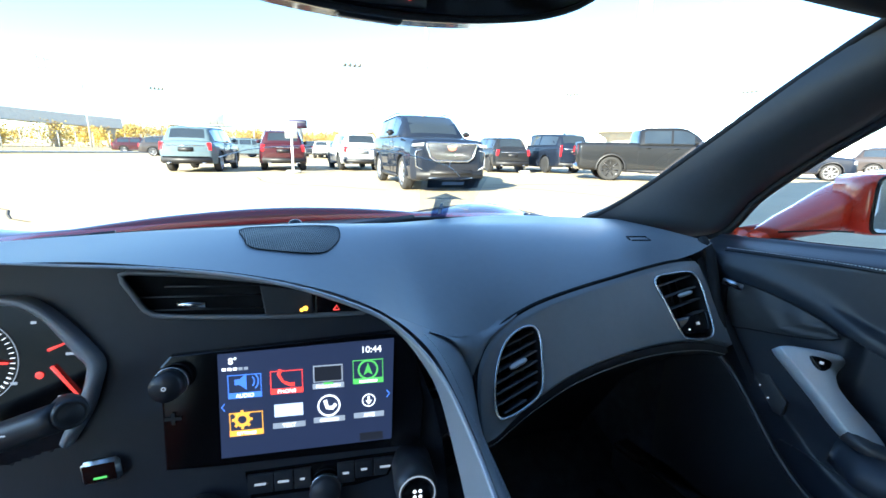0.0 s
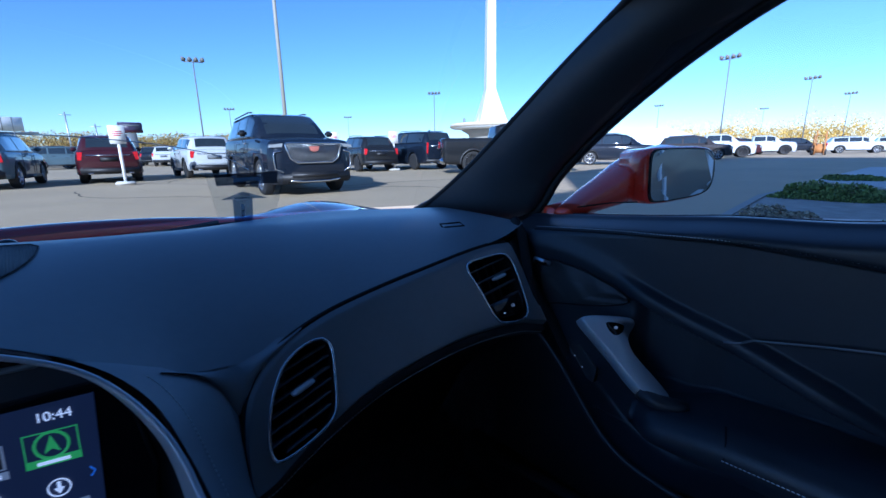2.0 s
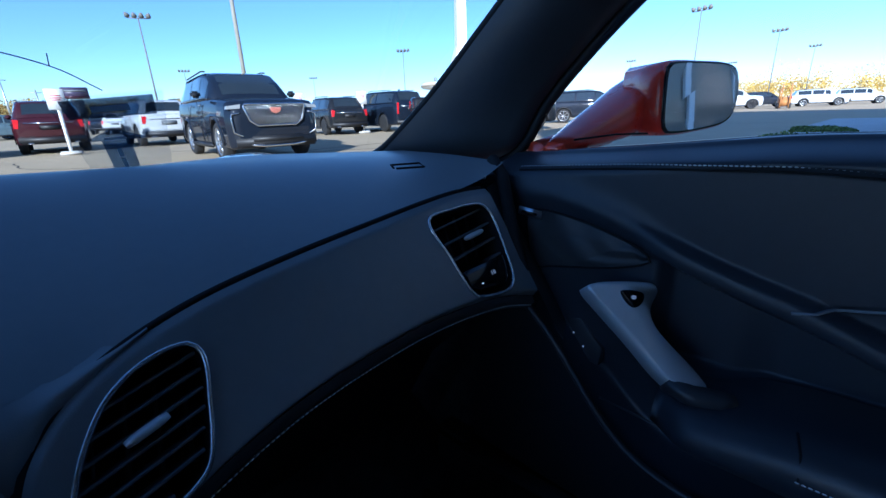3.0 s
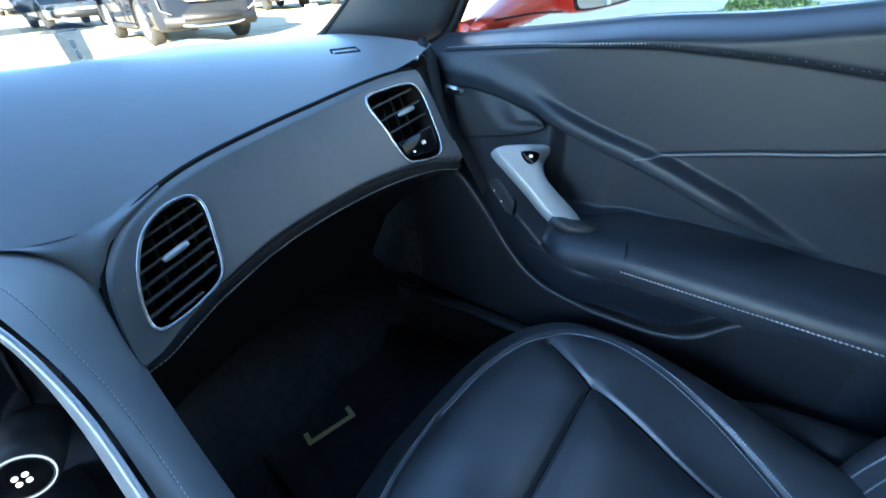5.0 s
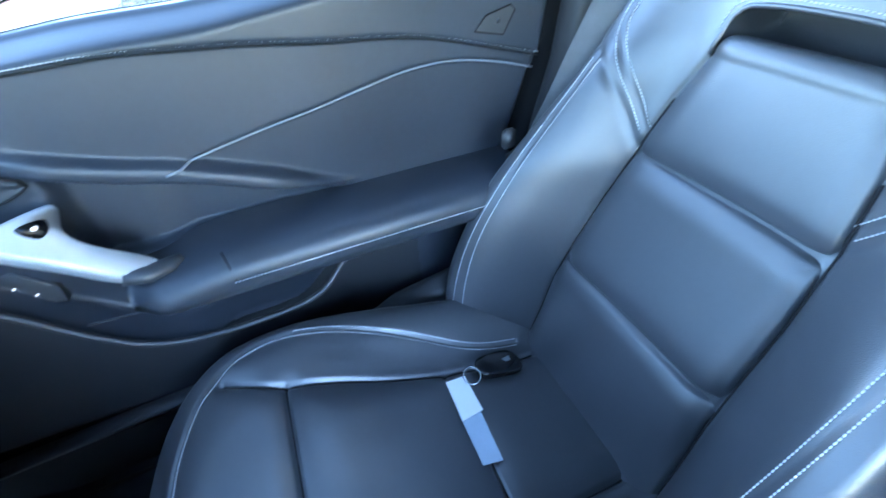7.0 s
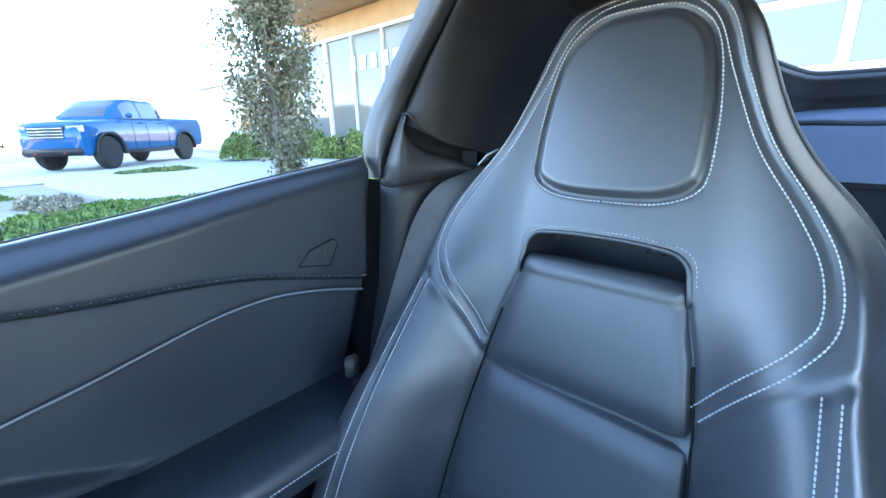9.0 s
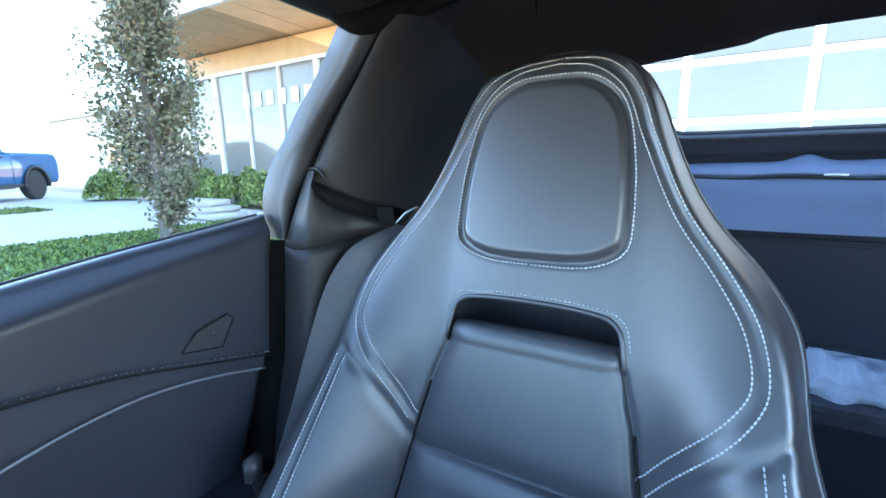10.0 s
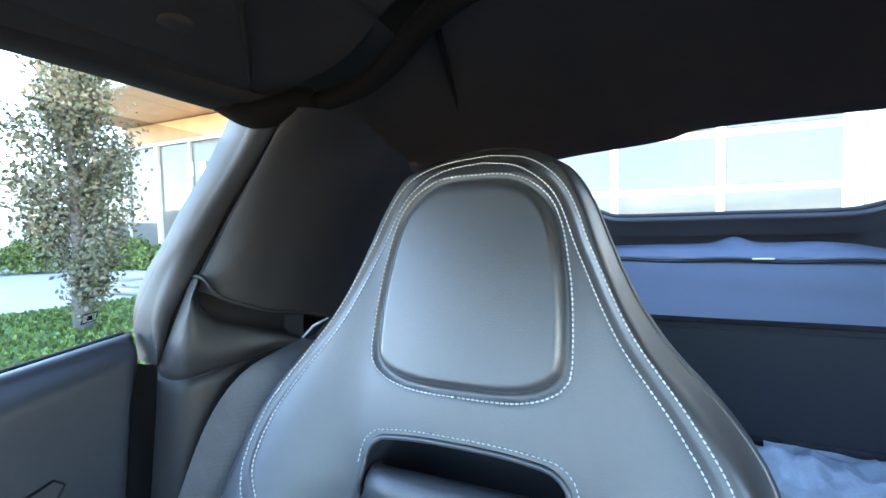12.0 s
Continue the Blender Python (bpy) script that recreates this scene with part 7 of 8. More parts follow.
# ---- vehicles ----
def wheel(parent, x, y, r, side, rim_m, width=0.24, spokes=7):
    out = 1 if side > 0 else -1
    bm = lathe([(r * 0.72, -width / 2), (r * 0.90, -width / 2), (r * 0.985, -width * 0.36), (r, -width * 0.2), (r, width * 0.2), (r * 0.985, width * 0.36), (r * 0.90, width / 2), (r * 0.72, width / 2), (r * 0.68, width * 0.3)], 28, "x")
    bmesh.ops.translate(bm, vec=(x, y, r), verts=bm.verts)
    w = part("wheel", bm, TYRE, parent, "black tyre on alloy rim")
    bm = lathe([(r * 0.69, -width * 0.1), (r * 0.725, width * 0.47 * out), (r * 0.67, width * 0.47 * out), (r * 0.64, width * 0.10 * out), (r * 0.2, width * 0.02 * out), (r * 0.14, width * 0.36 * out), (0.001, width * 0.38 * out)], 28, "x")
    for k in range(spokes):
        b = box((0.04, r * 0.10, r * 0.60), (0, 0, r * 0.38), 0.008)
        bmesh.ops.rotate(b, cent=(0, 0, 0), matrix=Matrix.Rotation(2 * math.pi * k / spokes, 3, "X"), verts=b.verts)
        bmesh.ops.translate(b, vec=(width * 0.36 * out, 0, 0), verts=b.verts)
        join(bm, b)
    bmesh.ops.translate(bm, vec=(x, y, r), verts=bm.verts)
    part("rim", bm, rim_m, w)
    return w


def shell(stations, ring, cap=True):
    """Loft of rings given by a function of each station's numbers."""
    bm = bmesh.new()
    rows = [ring(*s) for s in stations]
    vs = add_grid(bm, rows, True)
    if cap:
        bm.faces.new(vs[0])
        bm.faces.new(vs[-1][::-1])
    bmesh.ops.recalc_face_normals(bm, faces=bm.faces)
    return bm


def body_ring(y, w, zl, zb, zt):
    """One open-bottomed section of a body; zl lifts the lower edge over the wheels."""
    half = []
    for f, k in ((0.0, 0.935), (0.06, 0.97), (0.16, 0.985), (0.32, 0.992), (0.50, 1.0), (0.66, 1.0), (0.72, 0.992), (0.86, 0.975), (0.945, 0.945), (0.985, 0.90)):
        half.append((w * k, max(zl, zb + (zt - zb) * f)))
    half += [(w * 0.80, zt + 0.004), (w * 0.55, zt + 0.020), (w * 0.20, zt + 0.030)]
    return [(x, y, z) for x, z in half] + [(-x, y, z) for x, z in half[::-1]]


def house_ring(y, w0, w1, z0, z1):
    half = [(w0, z0), (w0 * 0.995, z0 + (z1 - z0) * 0.10), (w0 * 0.4 + w1 * 0.6, z0 + (z1 - z0) * 0.62), (w1 * 1.0, z1 - 0.05), (w1 * 0.94, z1 - 0.012), (w1 * 0.6, z1), (w1 * 0.2, z1 + 0.004)]
    return [(x, y, z) for x, z in half] + [(-x, y, z) for x, z in half[::-1]]


def vehicle(kind, name, label, p_mat, rim_m, group="", lamps="plain", lift=0.0):
    """A parked vehicle at the origin, nose towards +y."""
    car = thing(name, label, "car" if kind == "suv" else ("pickup truck" if kind == "pickup" else "car"), group)
    if kind == "big":
        L, W, H, R, belt, wb = 5.35, 0.98, 1.94, 0.42, 1.33, 3.07
    elif kind == "pickup":
        L, W, H, R, belt, wb = 5.9, 1.01, 1.94 + lift, 0.44 + lift * 0.3, 1.30 + lift, 3.75
    else:
        L, W, H, R, belt, wb = 4.85, 0.95, 1.70, 0.38, 1.12, 2.86
    h = L / 2
    zb = 0.30 + lift
    hood_y = h - (1.25 if kind != "suv" else 1.10)
    st = [(h, W * 0.72, zb + 0.12, belt - 0.36), (h - 0.06, W * 0.88, zb + 0.02, belt - 0.20), (h - 0.22, W * 0.97, zb - 0.02, belt - 0.10), (h - 0.7, W, zb - 0.02, belt - 0.05), (hood_y, W, zb, belt - 0.01), (hood_y - 0.5, W, zb, belt + 0.01)]
    if kind == "pickup":
        st += [(0.0, W, zb, belt + 0.01), (-0.75, W, zb, belt + 0.01), (-0.80, W, zb, belt + 0.06), (-h + 0.10, W, zb + 0.08, belt + 0.06), (-h, W * 0.97, zb + 0.15, belt + 0.05)]
    else:
        st += [(0, W, zb, belt + 0.02), (-h + 0.9, W * 0.99, zb, belt + 0.04), (-h + 0.25, W * 0.97, zb + 0.02, belt + 0.03), (-h + 0.05, W * 0.90, zb + 0.05, belt - 0.02), (-h, W * 0.82, zb + 0.12, belt - 0.10)]
    axles = [wb / 2 + (0.10 if kind != "pickup" else 0.15), -wb / 2 + (0.10 if kind != "pickup" else 0.15)]
    ra = R + 0.065
    key = np.array(st)[::-1]
    ysd = np.unique(np.r_[np.linspace(-h, h, 60), key[:, 0], *[a + ra * np.cos(np.linspace(0, math.pi, 25)) for a in axles]].round(4))
    full = []
    for y in ysd[::-1]:
        w, b0, t0 = (float(np.interp(y, key[:, 0], key[:, k])) for k in (1, 2, 3))
        lift_z = max([R + math.sqrt(max(0.0, ra * ra - (y - a) ** 2)) if abs(y - a) < ra else 0.0 for a in axles])
        full.append((y, w, lift_z, b0, t0))
    part("body", shell(full, body_ring), p_mat, car, "glossy painted body")
    part("underbody", box((2 * W - 0.64, L - 0.5, 0.16), (0, 0, zb + 0.10), 0.03), TRIM_BLACK, car)
    if kind == "pickup":
        gh = [(hood_y - 0.02, W * 0.86, W * 0.78, belt - 0.02, belt + 0.02), (hood_y - 0.40, W * 0.92, W * 0.76, belt - 0.02, belt + (H - belt) * 0.56), (hood_y - 0.75, W * 0.93, W * 0.73, belt - 0.02, H - 0.06), (hood_y - 1.0, W * 0.93, W * 0.74, belt - 0.02, H), (-0.45, W * 0.93, W * 0.74, belt - 0.02, H - 0.02), (-0.70, W * 0.92, W * 0.72, belt - 0.02, H - 0.10), (-0.76, W * 0.92, W * 0.76, belt - 0.02, belt + 0.02)]
        roof_y = (hood_y - 0.72, -0.66)
        panes = [(hood_y - 0.55, 0.42), (0.34, -0.58)]
    else:
        rear = -h + (0.10 if kind == "big" else 0.22)
        gh = [(hood_y - 0.02, W * 0.86, W * 0.78, belt - 0.02, belt + 0.02), (hood_y - 0.38, W * 0.92, W * 0.76, belt - 0.02, belt + (H - belt) * 0.56), (hood_y - 0.72, W * 0.93, W * 0.73, belt - 0.02, H - 0.07), (hood_y - 1.05, W * 0.94, W * 0.75, belt - 0.02, H - 0.01), (0.0, W * 0.94, W * 0.76, belt - 0.02, H), (-h + 0.95, W * 0.93, W * 0.74, belt - 0.02, H - 0.03), (rear + 0.28, W * 0.90, W * 0.68, belt - 0.02, H - 0.09), (rear, W * 0.84, W * 0.76, belt - 0.02, belt + 0.05)]
        roof_y = (hood_y - 0.74, rear + 0.25)
        panes = [(hood_y - 0.55, 0.34), (0.26, -0.68), (-0.78, rear + 0.34)]
    part("cabin", shell(gh, house_ring), p_mat, car, "painted roof pillars")
    gy = np.array([g[0] for g in gh])[::-1]
    at = lambda y, k: float(np.interp(y, gy, np.array([g[k] for g in gh])[::-1]))
    # side panes lie just proud of the cabin, their front edge following the pillar
    for y0, y1 in panes:
        for sgn in (-1, 1):
            rows = []
            for f in np.linspace(0.12, 0.83, 8):
                row = []
                for y in np.linspace(y0, y1, 14):
                    w0, w1, z0, z1 = (at(y, k) for k in (1, 2, 3, 4))
                    wide = float(np.interp(f, [0, 0.10, 0.62, 0.95], [w0, w0 * 0.995, w0 * 0.4 + w1 * 0.6, w1]))
                    row.append((sgn * (wide + 0.006), y, z0 + (z1 - z0) * f))
                rows.append(row)
            part("side_window", (lambda b: (add_grid(b, rows), b)[1])(bmesh.new()), CAR_GLASS, car, "dark tinted side glass")
    ends = [("windshield", gh[0][0] - 0.07, gh[2][0] + 0.03)]
    ends += [("rear_window", gh[-1][0] + 0.05, gh[-2][0] - 0.02)] if kind != "pickup" else []
    for nm, y0, y1 in ends:
        rows = []
        for y in np.linspace(y0, y1, 8):
            w1, z1 = at(y, 2), at(y, 4)
            rows.append([(x * w1 * 0.93, y, z1 + 0.012 - 0.03 * abs(x) ** 4) for x in np.linspace(-1, 1, 14)])
        part(nm, (lambda b: (add_grid(b, rows), b)[1])(bmesh.new()), CAR_GLASS, car, "tinted curved glass")
    # roof skin and pillars over the glass
    ys_ = np.linspace(roof_y[0], roof_y[1], 12)
    rows = []
    for y in ys_:
        w1, z1 = at(y, 2), at(y, 4)
        rows.append([(x * w1 * 1.015, y, z1 + 0.012 - 0.05 * abs(x) ** 6) for x in np.linspace(-1, 1, 14)])
    part("roof", (lambda b: (add_grid(b, rows), b)[1])(bmesh.new()), p_mat, car)
    # wheels and arches
    for y in axles:
        for sgn in (-1, 1):
            wheel(car, sgn * (W - 0.14), y, R, sgn, rim_m)
            arc = np.linspace(-0.12, math.pi + 0.12, 22)
            lip = [(sgn * (W + (0.012 if kind == "pickup" else -0.004)), y + (ra + 0.012) * math.cos(a), R + (ra + 0.012) * math.sin(a)) for a in arc]
            part("wheel_arch", tube(lip, 0.05 if kind == "pickup" else 0.022, seg=6, flat=0.5), TRIM_BLACK if kind != "big" else p_mat, car)
            rows = [[(sgn * x, y + ra * math.cos(a), R + ra * math.sin(a)) for a in arc] for x in (W - 0.02, W - 0.34)]
            bm = bmesh.new()
            vs = add_grid(bm, rows)
            bm.faces.new(vs[1])
            part("wheel_well", bm, TRIM_BLACK, car, smooth=False)
    for sgn in (-1, 1):
        part("rocker", box((0.06, wb - 2 * R - 0.1, 0.10), (sgn * (W - 0.01), 0.08, zb + 0.03), 0.02), TRIM_BLACK, car)
        part("door_mirror", box((0.20, 0.12, 0.15), (sgn * (W + 0.10), hood_y - 0.55, belt + 0.10), 0.04), p_mat if lamps != "lux" else BLACK_P, car)
        for y in (0.55, -0.45):
            part("door_handle", box((0.03, 0.20, 0.03), (sgn * (W + 0.005), y, belt - 0.12), 0.008), CHROME if lamps == "lux" else TRIM_BLACK, car)
        for y in (hood_y - 0.75, 0.30, -0.78):
            part("door_gap", tube([(sgn * W * 0.998, y, belt - 0.02), (sgn * (W + 0.002), y, zb + 0.35), (sgn * W * 0.985, y, zb + 0.1)], 0.006, seg=4), TRIM_BLACK, car)
        if kind != "pickup":
            part("roof_rail", tube([(sgn * W * 0.70, hood_y - 1.1, H + 0.02), (sgn * W * 0.71, 0, H + 0.05), (sgn * W * 0.69, -h + 0.8, H + 0.0)], 0.018, seg=6), TRIM_BLACK, car)
    # nose
    part("front_bumper", box((W * 1.72, 0.16, 0.26), (0, h - 0.06, zb + 0.12), 0.05), TRIM_BLACK, car)
    if lamps == "lux":
        go = [(-0.60, 1.16), (0.60, 1.16), (0.63, 1.12), (0.54, 0.84), (0.40, 0.74), (-0.40, 0.74), (-0.54, 0.84), (-0.63, 1.12)]
        g = part("grille", slab([(x, h + 0.035, z) for x, z in go], 0.05, (0, 1, 0.05)), TRIM_BLACK, car, "large dark mesh grille in a chrome frame", smooth=False)
        part("frame", tube([(x, h + 0.04, z) for x, z in go], 0.022, closed=True, seg=6), CHROME, g)
        for s in (-1, 1):
            for k in range(-16, 17):
                x0 = k * 0.072
                seg_ = [(x0 + s * (z - 0.95) * 1.0, z) for z in np.linspace(0.75, 1.15, 30)]
                seg_ = [q for q in seg_ if inside(np.array([q]), go)[0]]
                if len(seg_) > 3:
                    part("mesh_bar", tube([(seg_[0][0], h + 0.042, seg_[0][1]), (seg_[-1][0], h + 0.042, seg_[-1][1])], 0.0048, seg=4), CHROME, g)
        b = part("emblem", slab([(x, h + 0.06, z) for x, z in ((-0.12, 1.09), (0.12, 1.09), (0.085, 1.00), (0, 0.97), (-0.085, 1.00))], 0.03, (0, 1, 0), 0.006), mat("emblem_enamel", (0.45, 0.16, 0.12), 0.25, var=0.3, scale=20), g, "shield shaped emblem")
        for sgn in (-1, 1):
            part("headlight", slab([(sgn * x, h - 0.02 - 0.10 * (x - 0.66), z) for x, z in ((0.66, 1.16), (0.92, 1.13), (0.94, 1.07), (0.68, 1.08))], 0.10, (0, 1, 0)), CLEAR_LAMP, car, "slim clear headlight", smooth=False)
            part("running_light", tube([(sgn * x, h - 0.005 - 0.12 * (x - 0.7), z) for x, z in ((0.70, 1.00), (0.86, 0.97), (0.875, 0.90), (0.86, 0.62), (0.70, 0.54))], 0.017, seg=6), CHROME, car, "tall thin chrome lamp surround")
        part("lower_grille", box((1.10, 0.05, 0.13), (0, h + 0.01, 0.47), 0.02), TRIM_BLACK, car)
        part("skid_plate", tube([(-0.75, h - 0.02, 0.38), (-0.3, h + 0.03, 0.33), (0.3, h + 0.03, 0.33), (0.75, h - 0.02, 0.38)], 0.022, seg=6), CHROME, car)
        part("aerial", box((0.06, 0.16, 0.07), (0, -h + 1.1, H + 0.03), 0.02), p_mat, car)
    else:
        zg = belt - 0.38
        g = part("grille", slab([(x, h + 0.012, z) for x, z in ((-W * 0.52, zg + 0.16), (W * 0.52, zg + 0.16), (W * 0.46, zg - 0.16), (-W * 0.46, zg - 0.16))], 0.06, (0, 1, 0)), TRIM_BLACK, car, "dark grille", smooth=False)
        for k in range(4):
            part("grille_bar", tube([(-W * 0.48, h + 0.02, zg - 0.12 + 0.08 * k), (W * 0.48, h + 0.02, zg - 0.12 + 0.08 * k)], 0.012, seg=6), CHROME, g)
        for sgn in (-1, 1):
            part("headlight", slab([(sgn * x, h - 0.02 - 0.14 * (x - W * 0.55), z) for x, z in ((W * 0.56, zg + 0.18), (W * 0.93, zg + 0.18), (W * 0.93, zg + 0.02), (W * 0.58, zg + 0.04))], 0.10, (0, 1, 0)), CLEAR_LAMP, car, "clear headlight", smooth=False)
            if kind == "pickup":
                part("tow_hook", box((0.05, 0.10, 0.05), (sgn * 0.42, h + 0.03, zb + 0.06), 0.015), RED_P, car, "red tow hook")
    # tail
    part("rear_bumper", box((W * 1.78, 0.18, 0.26), (0, -h + 0.04, zb + 0.16), 0.05), TRIM_BLACK if kind != "pickup" else CHROME, car)
    for sgn in (-1, 1):
        x = W * 0.80
        if lamps == "lux":
            part("tail_light", slab([(sgn * a, -h - 0.004 + 0.06 * (a - x) , z) for a, z in ((x - 0.04, belt + 0.02), (x + 0.05, belt + 0.02), (x + 0.07, belt - 0.50), (x + 0.0, belt - 0.50))], 0.05, (0, -1, 0)), RED_LAMP, car, "tall red tail light", smooth=False)
        else:
            part("tail_light", slab([(sgn * a, -h - 0.006 + 0.20 * max(0, a - x), z) for a, z in ((x - 0.06, belt - 0.04), (x + 0.08, belt - 0.02), (x + 0.10, belt - 0.30), (x + 0.0, belt - 0.30))], 0.06, (0, -1, 0)), RED_LAMP, car, "red tail light", smooth=False)
        part("exhaust", box((0.16, 0.05, 0.05), (sgn * W * 0.6, -h - 0.04, zb + 0.06), 0.015), CHROME, car)
    part("tailgate_strip", box((W * 1.3, 0.02, 0.03), (0, -h - 0.012, belt - 0.14), 0.006), CHROME, car)
    part("number_plate_recess", box((0.52, 0.03, 0.16), (0, -h - 0.004, belt - 0.28), 0.015), TRIM_BLACK if p_mat is not WHITE_P else GREY_P, car)
    if kind == "pickup":
        part("load_bed", box((W * 1.7, 1.9, 0.04), (0, -h + 1.05, belt + 0.05), 0.01), TRIM_BLACK, car)
        part("running_board", box((0.14, 1.9, 0.06), (W - 0.02, 0.25, zb - 0.02), 0.02), TRIM_BLACK, car)
        part("running_board", box((0.14, 1.9, 0.06), (-W + 0.02, 0.25, zb - 0.02), 0.02), TRIM_BLACK, car)
    return car


def park(ob, az, dist, heading, z=0.0):
    """Places a vehicle by bearing and distance, nose to the given compass heading."""
    a = radians(az)
    ob.matrix_basis = pose(math.sin(a) * dist, 0.22 + math.cos(a) * dist, z, 0, 0, -heading)
    return ob


def where(az, dist, heading, z=0.0):
    a = radians(az)
    return pose(math.sin(a) * dist, 0.22 + math.cos(a) * dist, z, 0, 0, -heading)


lux = park(vehicle("big", "large_suv", "blue-black large luxury SUV with chrome mesh grille", BLUE_BLACK, RIM, lamps="lux"), 23.6, 12.6, 188)
grey_suv = park(vehicle("suv", "steel_blue_suv", "steel blue mid-size SUV with red tail lights", STEEL_P, RIM, "row of parked cars"), -2.3, 20.5, 12)
maroon_suv = park(vehicle("suv", "maroon_suv", "maroon mid-size SUV seen from behind", MAROON_P, RIM, "row of parked cars"), 6.3, 21.5, 6)
white_suv = park(vehicle("suv", "white_suv", "white mid-size SUV with dark rear window", WHITE_P, RIM, "row of parked cars"), 14.9, 22.0, 4)
black_suv = park(vehicle("suv", "black_suv", "black mid-size SUV parked beside a sign", BLACK_P, RIM, "row of parked cars"), 33.9, 23.0, 14)
big_black = park(vehicle("big", "black_large_suv", "black large SUV with tall tail lights", BLUE_BLACK, RIM, "row of parked cars", lamps="lux"), 40.5, 24.0, 10)
truck = park(vehicle("pickup", "black_pickup_truck", "black crew cab pickup truck", BLACK_P, DARK_RIM, lift=0.06), 53.0, 18.8, 128)
side_suv = park(vehicle("suv", "dark_grey_suv", "dark blue-grey SUV parked across the lot", BLUE_BLACK, RIM, "cars across the lot"), 66.0, 27.0, 152)
brown_suv = park(vehicle("suv", "brown_suv", "dark brown crossover parked across the lot", BROWN_P, RIM, "cars across the lot"), 74.4, 37.0, 160)
white_truck = park(vehicle("pickup", "white_pickup_truck", "white crew cab pickup truck across the lot", WHITE_P, DARK_RIM, "cars across the lot"), 80.6, 56.0, 165)
blue_truck = vehicle("pickup", "blue_pickup_truck", "bright blue lifted pickup truck on a concrete pad", BLUE_P, DARK_RIM, lift=0.16)
blue_truck.matrix_basis = pose(18.3, -3.5, 0.02, 0, 0, 42)
for ob, az, d, hd in ((white_truck, 76.4, 44, 160), (white_suv, 88.0, 62, 165), (maroon_suv, 78.0, 50, 165), (side_suv, 79.0, 58, 160), (side_suv, 83.6, 66, 165), (white_suv, 91.0, 70, 170),
                      (grey_suv, 2.6, 44, 95), (side_suv, 4.6, 47, 100), (white_suv, 11.6, 46, 20), (grey_suv, 12.8, 48, 10), (side_suv, 10.2, 50, 15), (brown_suv, -5.2, 46, 100), (side_suv, -0.6, 52, 95),
                      (white_suv, 1.2, 58, 95), (maroon_suv, -8.2, 60, 95), (side_suv, 20.2, 40, 10), (white_suv, 38.0, 38, 10), (grey_suv, 46.6, 40, 10), (white_suv, 49.0, 33, 12), (brown_suv, 57.5, 44, 150), (white_truck, 61.0, 60, 150), (grey_suv, 68.0, 60, 155)):
    copy_thing(ob, where(az, d, hd))

# ---- posts with signs ----
sign = thing("parking_sign", "white sign board on a white post in a concrete foot", "sign", "parking signs")
part("foot", box((0.55, 0.40, 0.12), (0, 0, 0.06), 0.03), CONCRETE, sign)
part("post", box((0.09, 0.07, 1.55), (0, 0, 0.85), 0.008), WHITE_METAL, sign)
bd_ = part("board", box((0.44, 0.03, 0.58), (0, -0.05, 1.62), 0.006), WHITE_METAL, sign, "white board with faded red bars")
for z, w in ((1.72, 0.26), (1.66, 0.30), (1.60, 0.22)):
    part("red_bar", box((w, 0.006, 0.03), (0, -0.067, z)), RED_LAMP, bd_)
sign.matrix_basis = where(7.4, 17.6, 10)
for az, d in ((30.2, 22.0), (37.8, 21.5), (44.0, 25.0)):
    copy_thing(sign, where(az, d, az))

# ---- lamp posts ----
def lamp_post(height, heads, label, r=0.075):
    lp = thing("street_lamp", label, "street lamp", "lot lamps")
    part("base", lathe([(0.32, 0), (0.32, 0.5), (0.28, 0.55), (0.001, 0.55)], 16), CONCRETE, lp)
    part("mast", tube([(0, 0, 0.5), (0, 0, height * 0.5), (0, 0, height)], [r * 1.25, r, r * 0.7], seg=10), LAMP_STEEL, lp)
    part("crossarm", tube([(-0.9, 0, height), (0.9, 0, height)], 0.05, seg=6), LAMP_STEEL, lp)
    for k in range(heads):
        x = -0.9 + 1.8 * k / max(1, heads - 1)
        b = lathe([(0.09, 0.26), (0.18, 0.10), (0.25, -0.12), (0.001, -0.10)], 12)
        bmesh.ops.rotate(b, cent=(0, 0, 0), matrix=Matrix.Rotation(radians(50), 3, "X") @ Matrix.Rotation(radians(-20 + 40 * k / max(1, heads - 1)), 3, "Y"), verts=b.verts)
        bmesh.ops.translate(b, vec=(x, 0, height + 0.25), verts=b.verts)
        part("lamp_head", b, LAMP_STEEL, lp)
    return lp


l1 = lamp_post(10.6, 4, "tall grey lamp post with clustered flood lamps")
l1.matrix_basis = where(15.3, 55, 20)
for az, d in ((43.2, 78), (76.9, 61), (18.3, 110), (32.0, 130), (61.7, 82), (84.0, 88), (87.0, 120), (70.5, 120), (-6.0, 95), (80.5, 150)):
    copy_thing(l1, where(az, d, az * 1.3))
mast = thing("flag_mast", "tall plain tan pole standing behind the cars", "pole")
part("pole", tube([(0, 0, 0), (0, 0, 9), (0, 0, 18)], [0.125, 0.11, 0.08], seg=12), mat("dull_tan_pole_paint", (0.34, 0.32, 0.26), 0.6, var=0.1, scale=2), mast)
mast.matrix_basis = where(24.5, 30, 0)

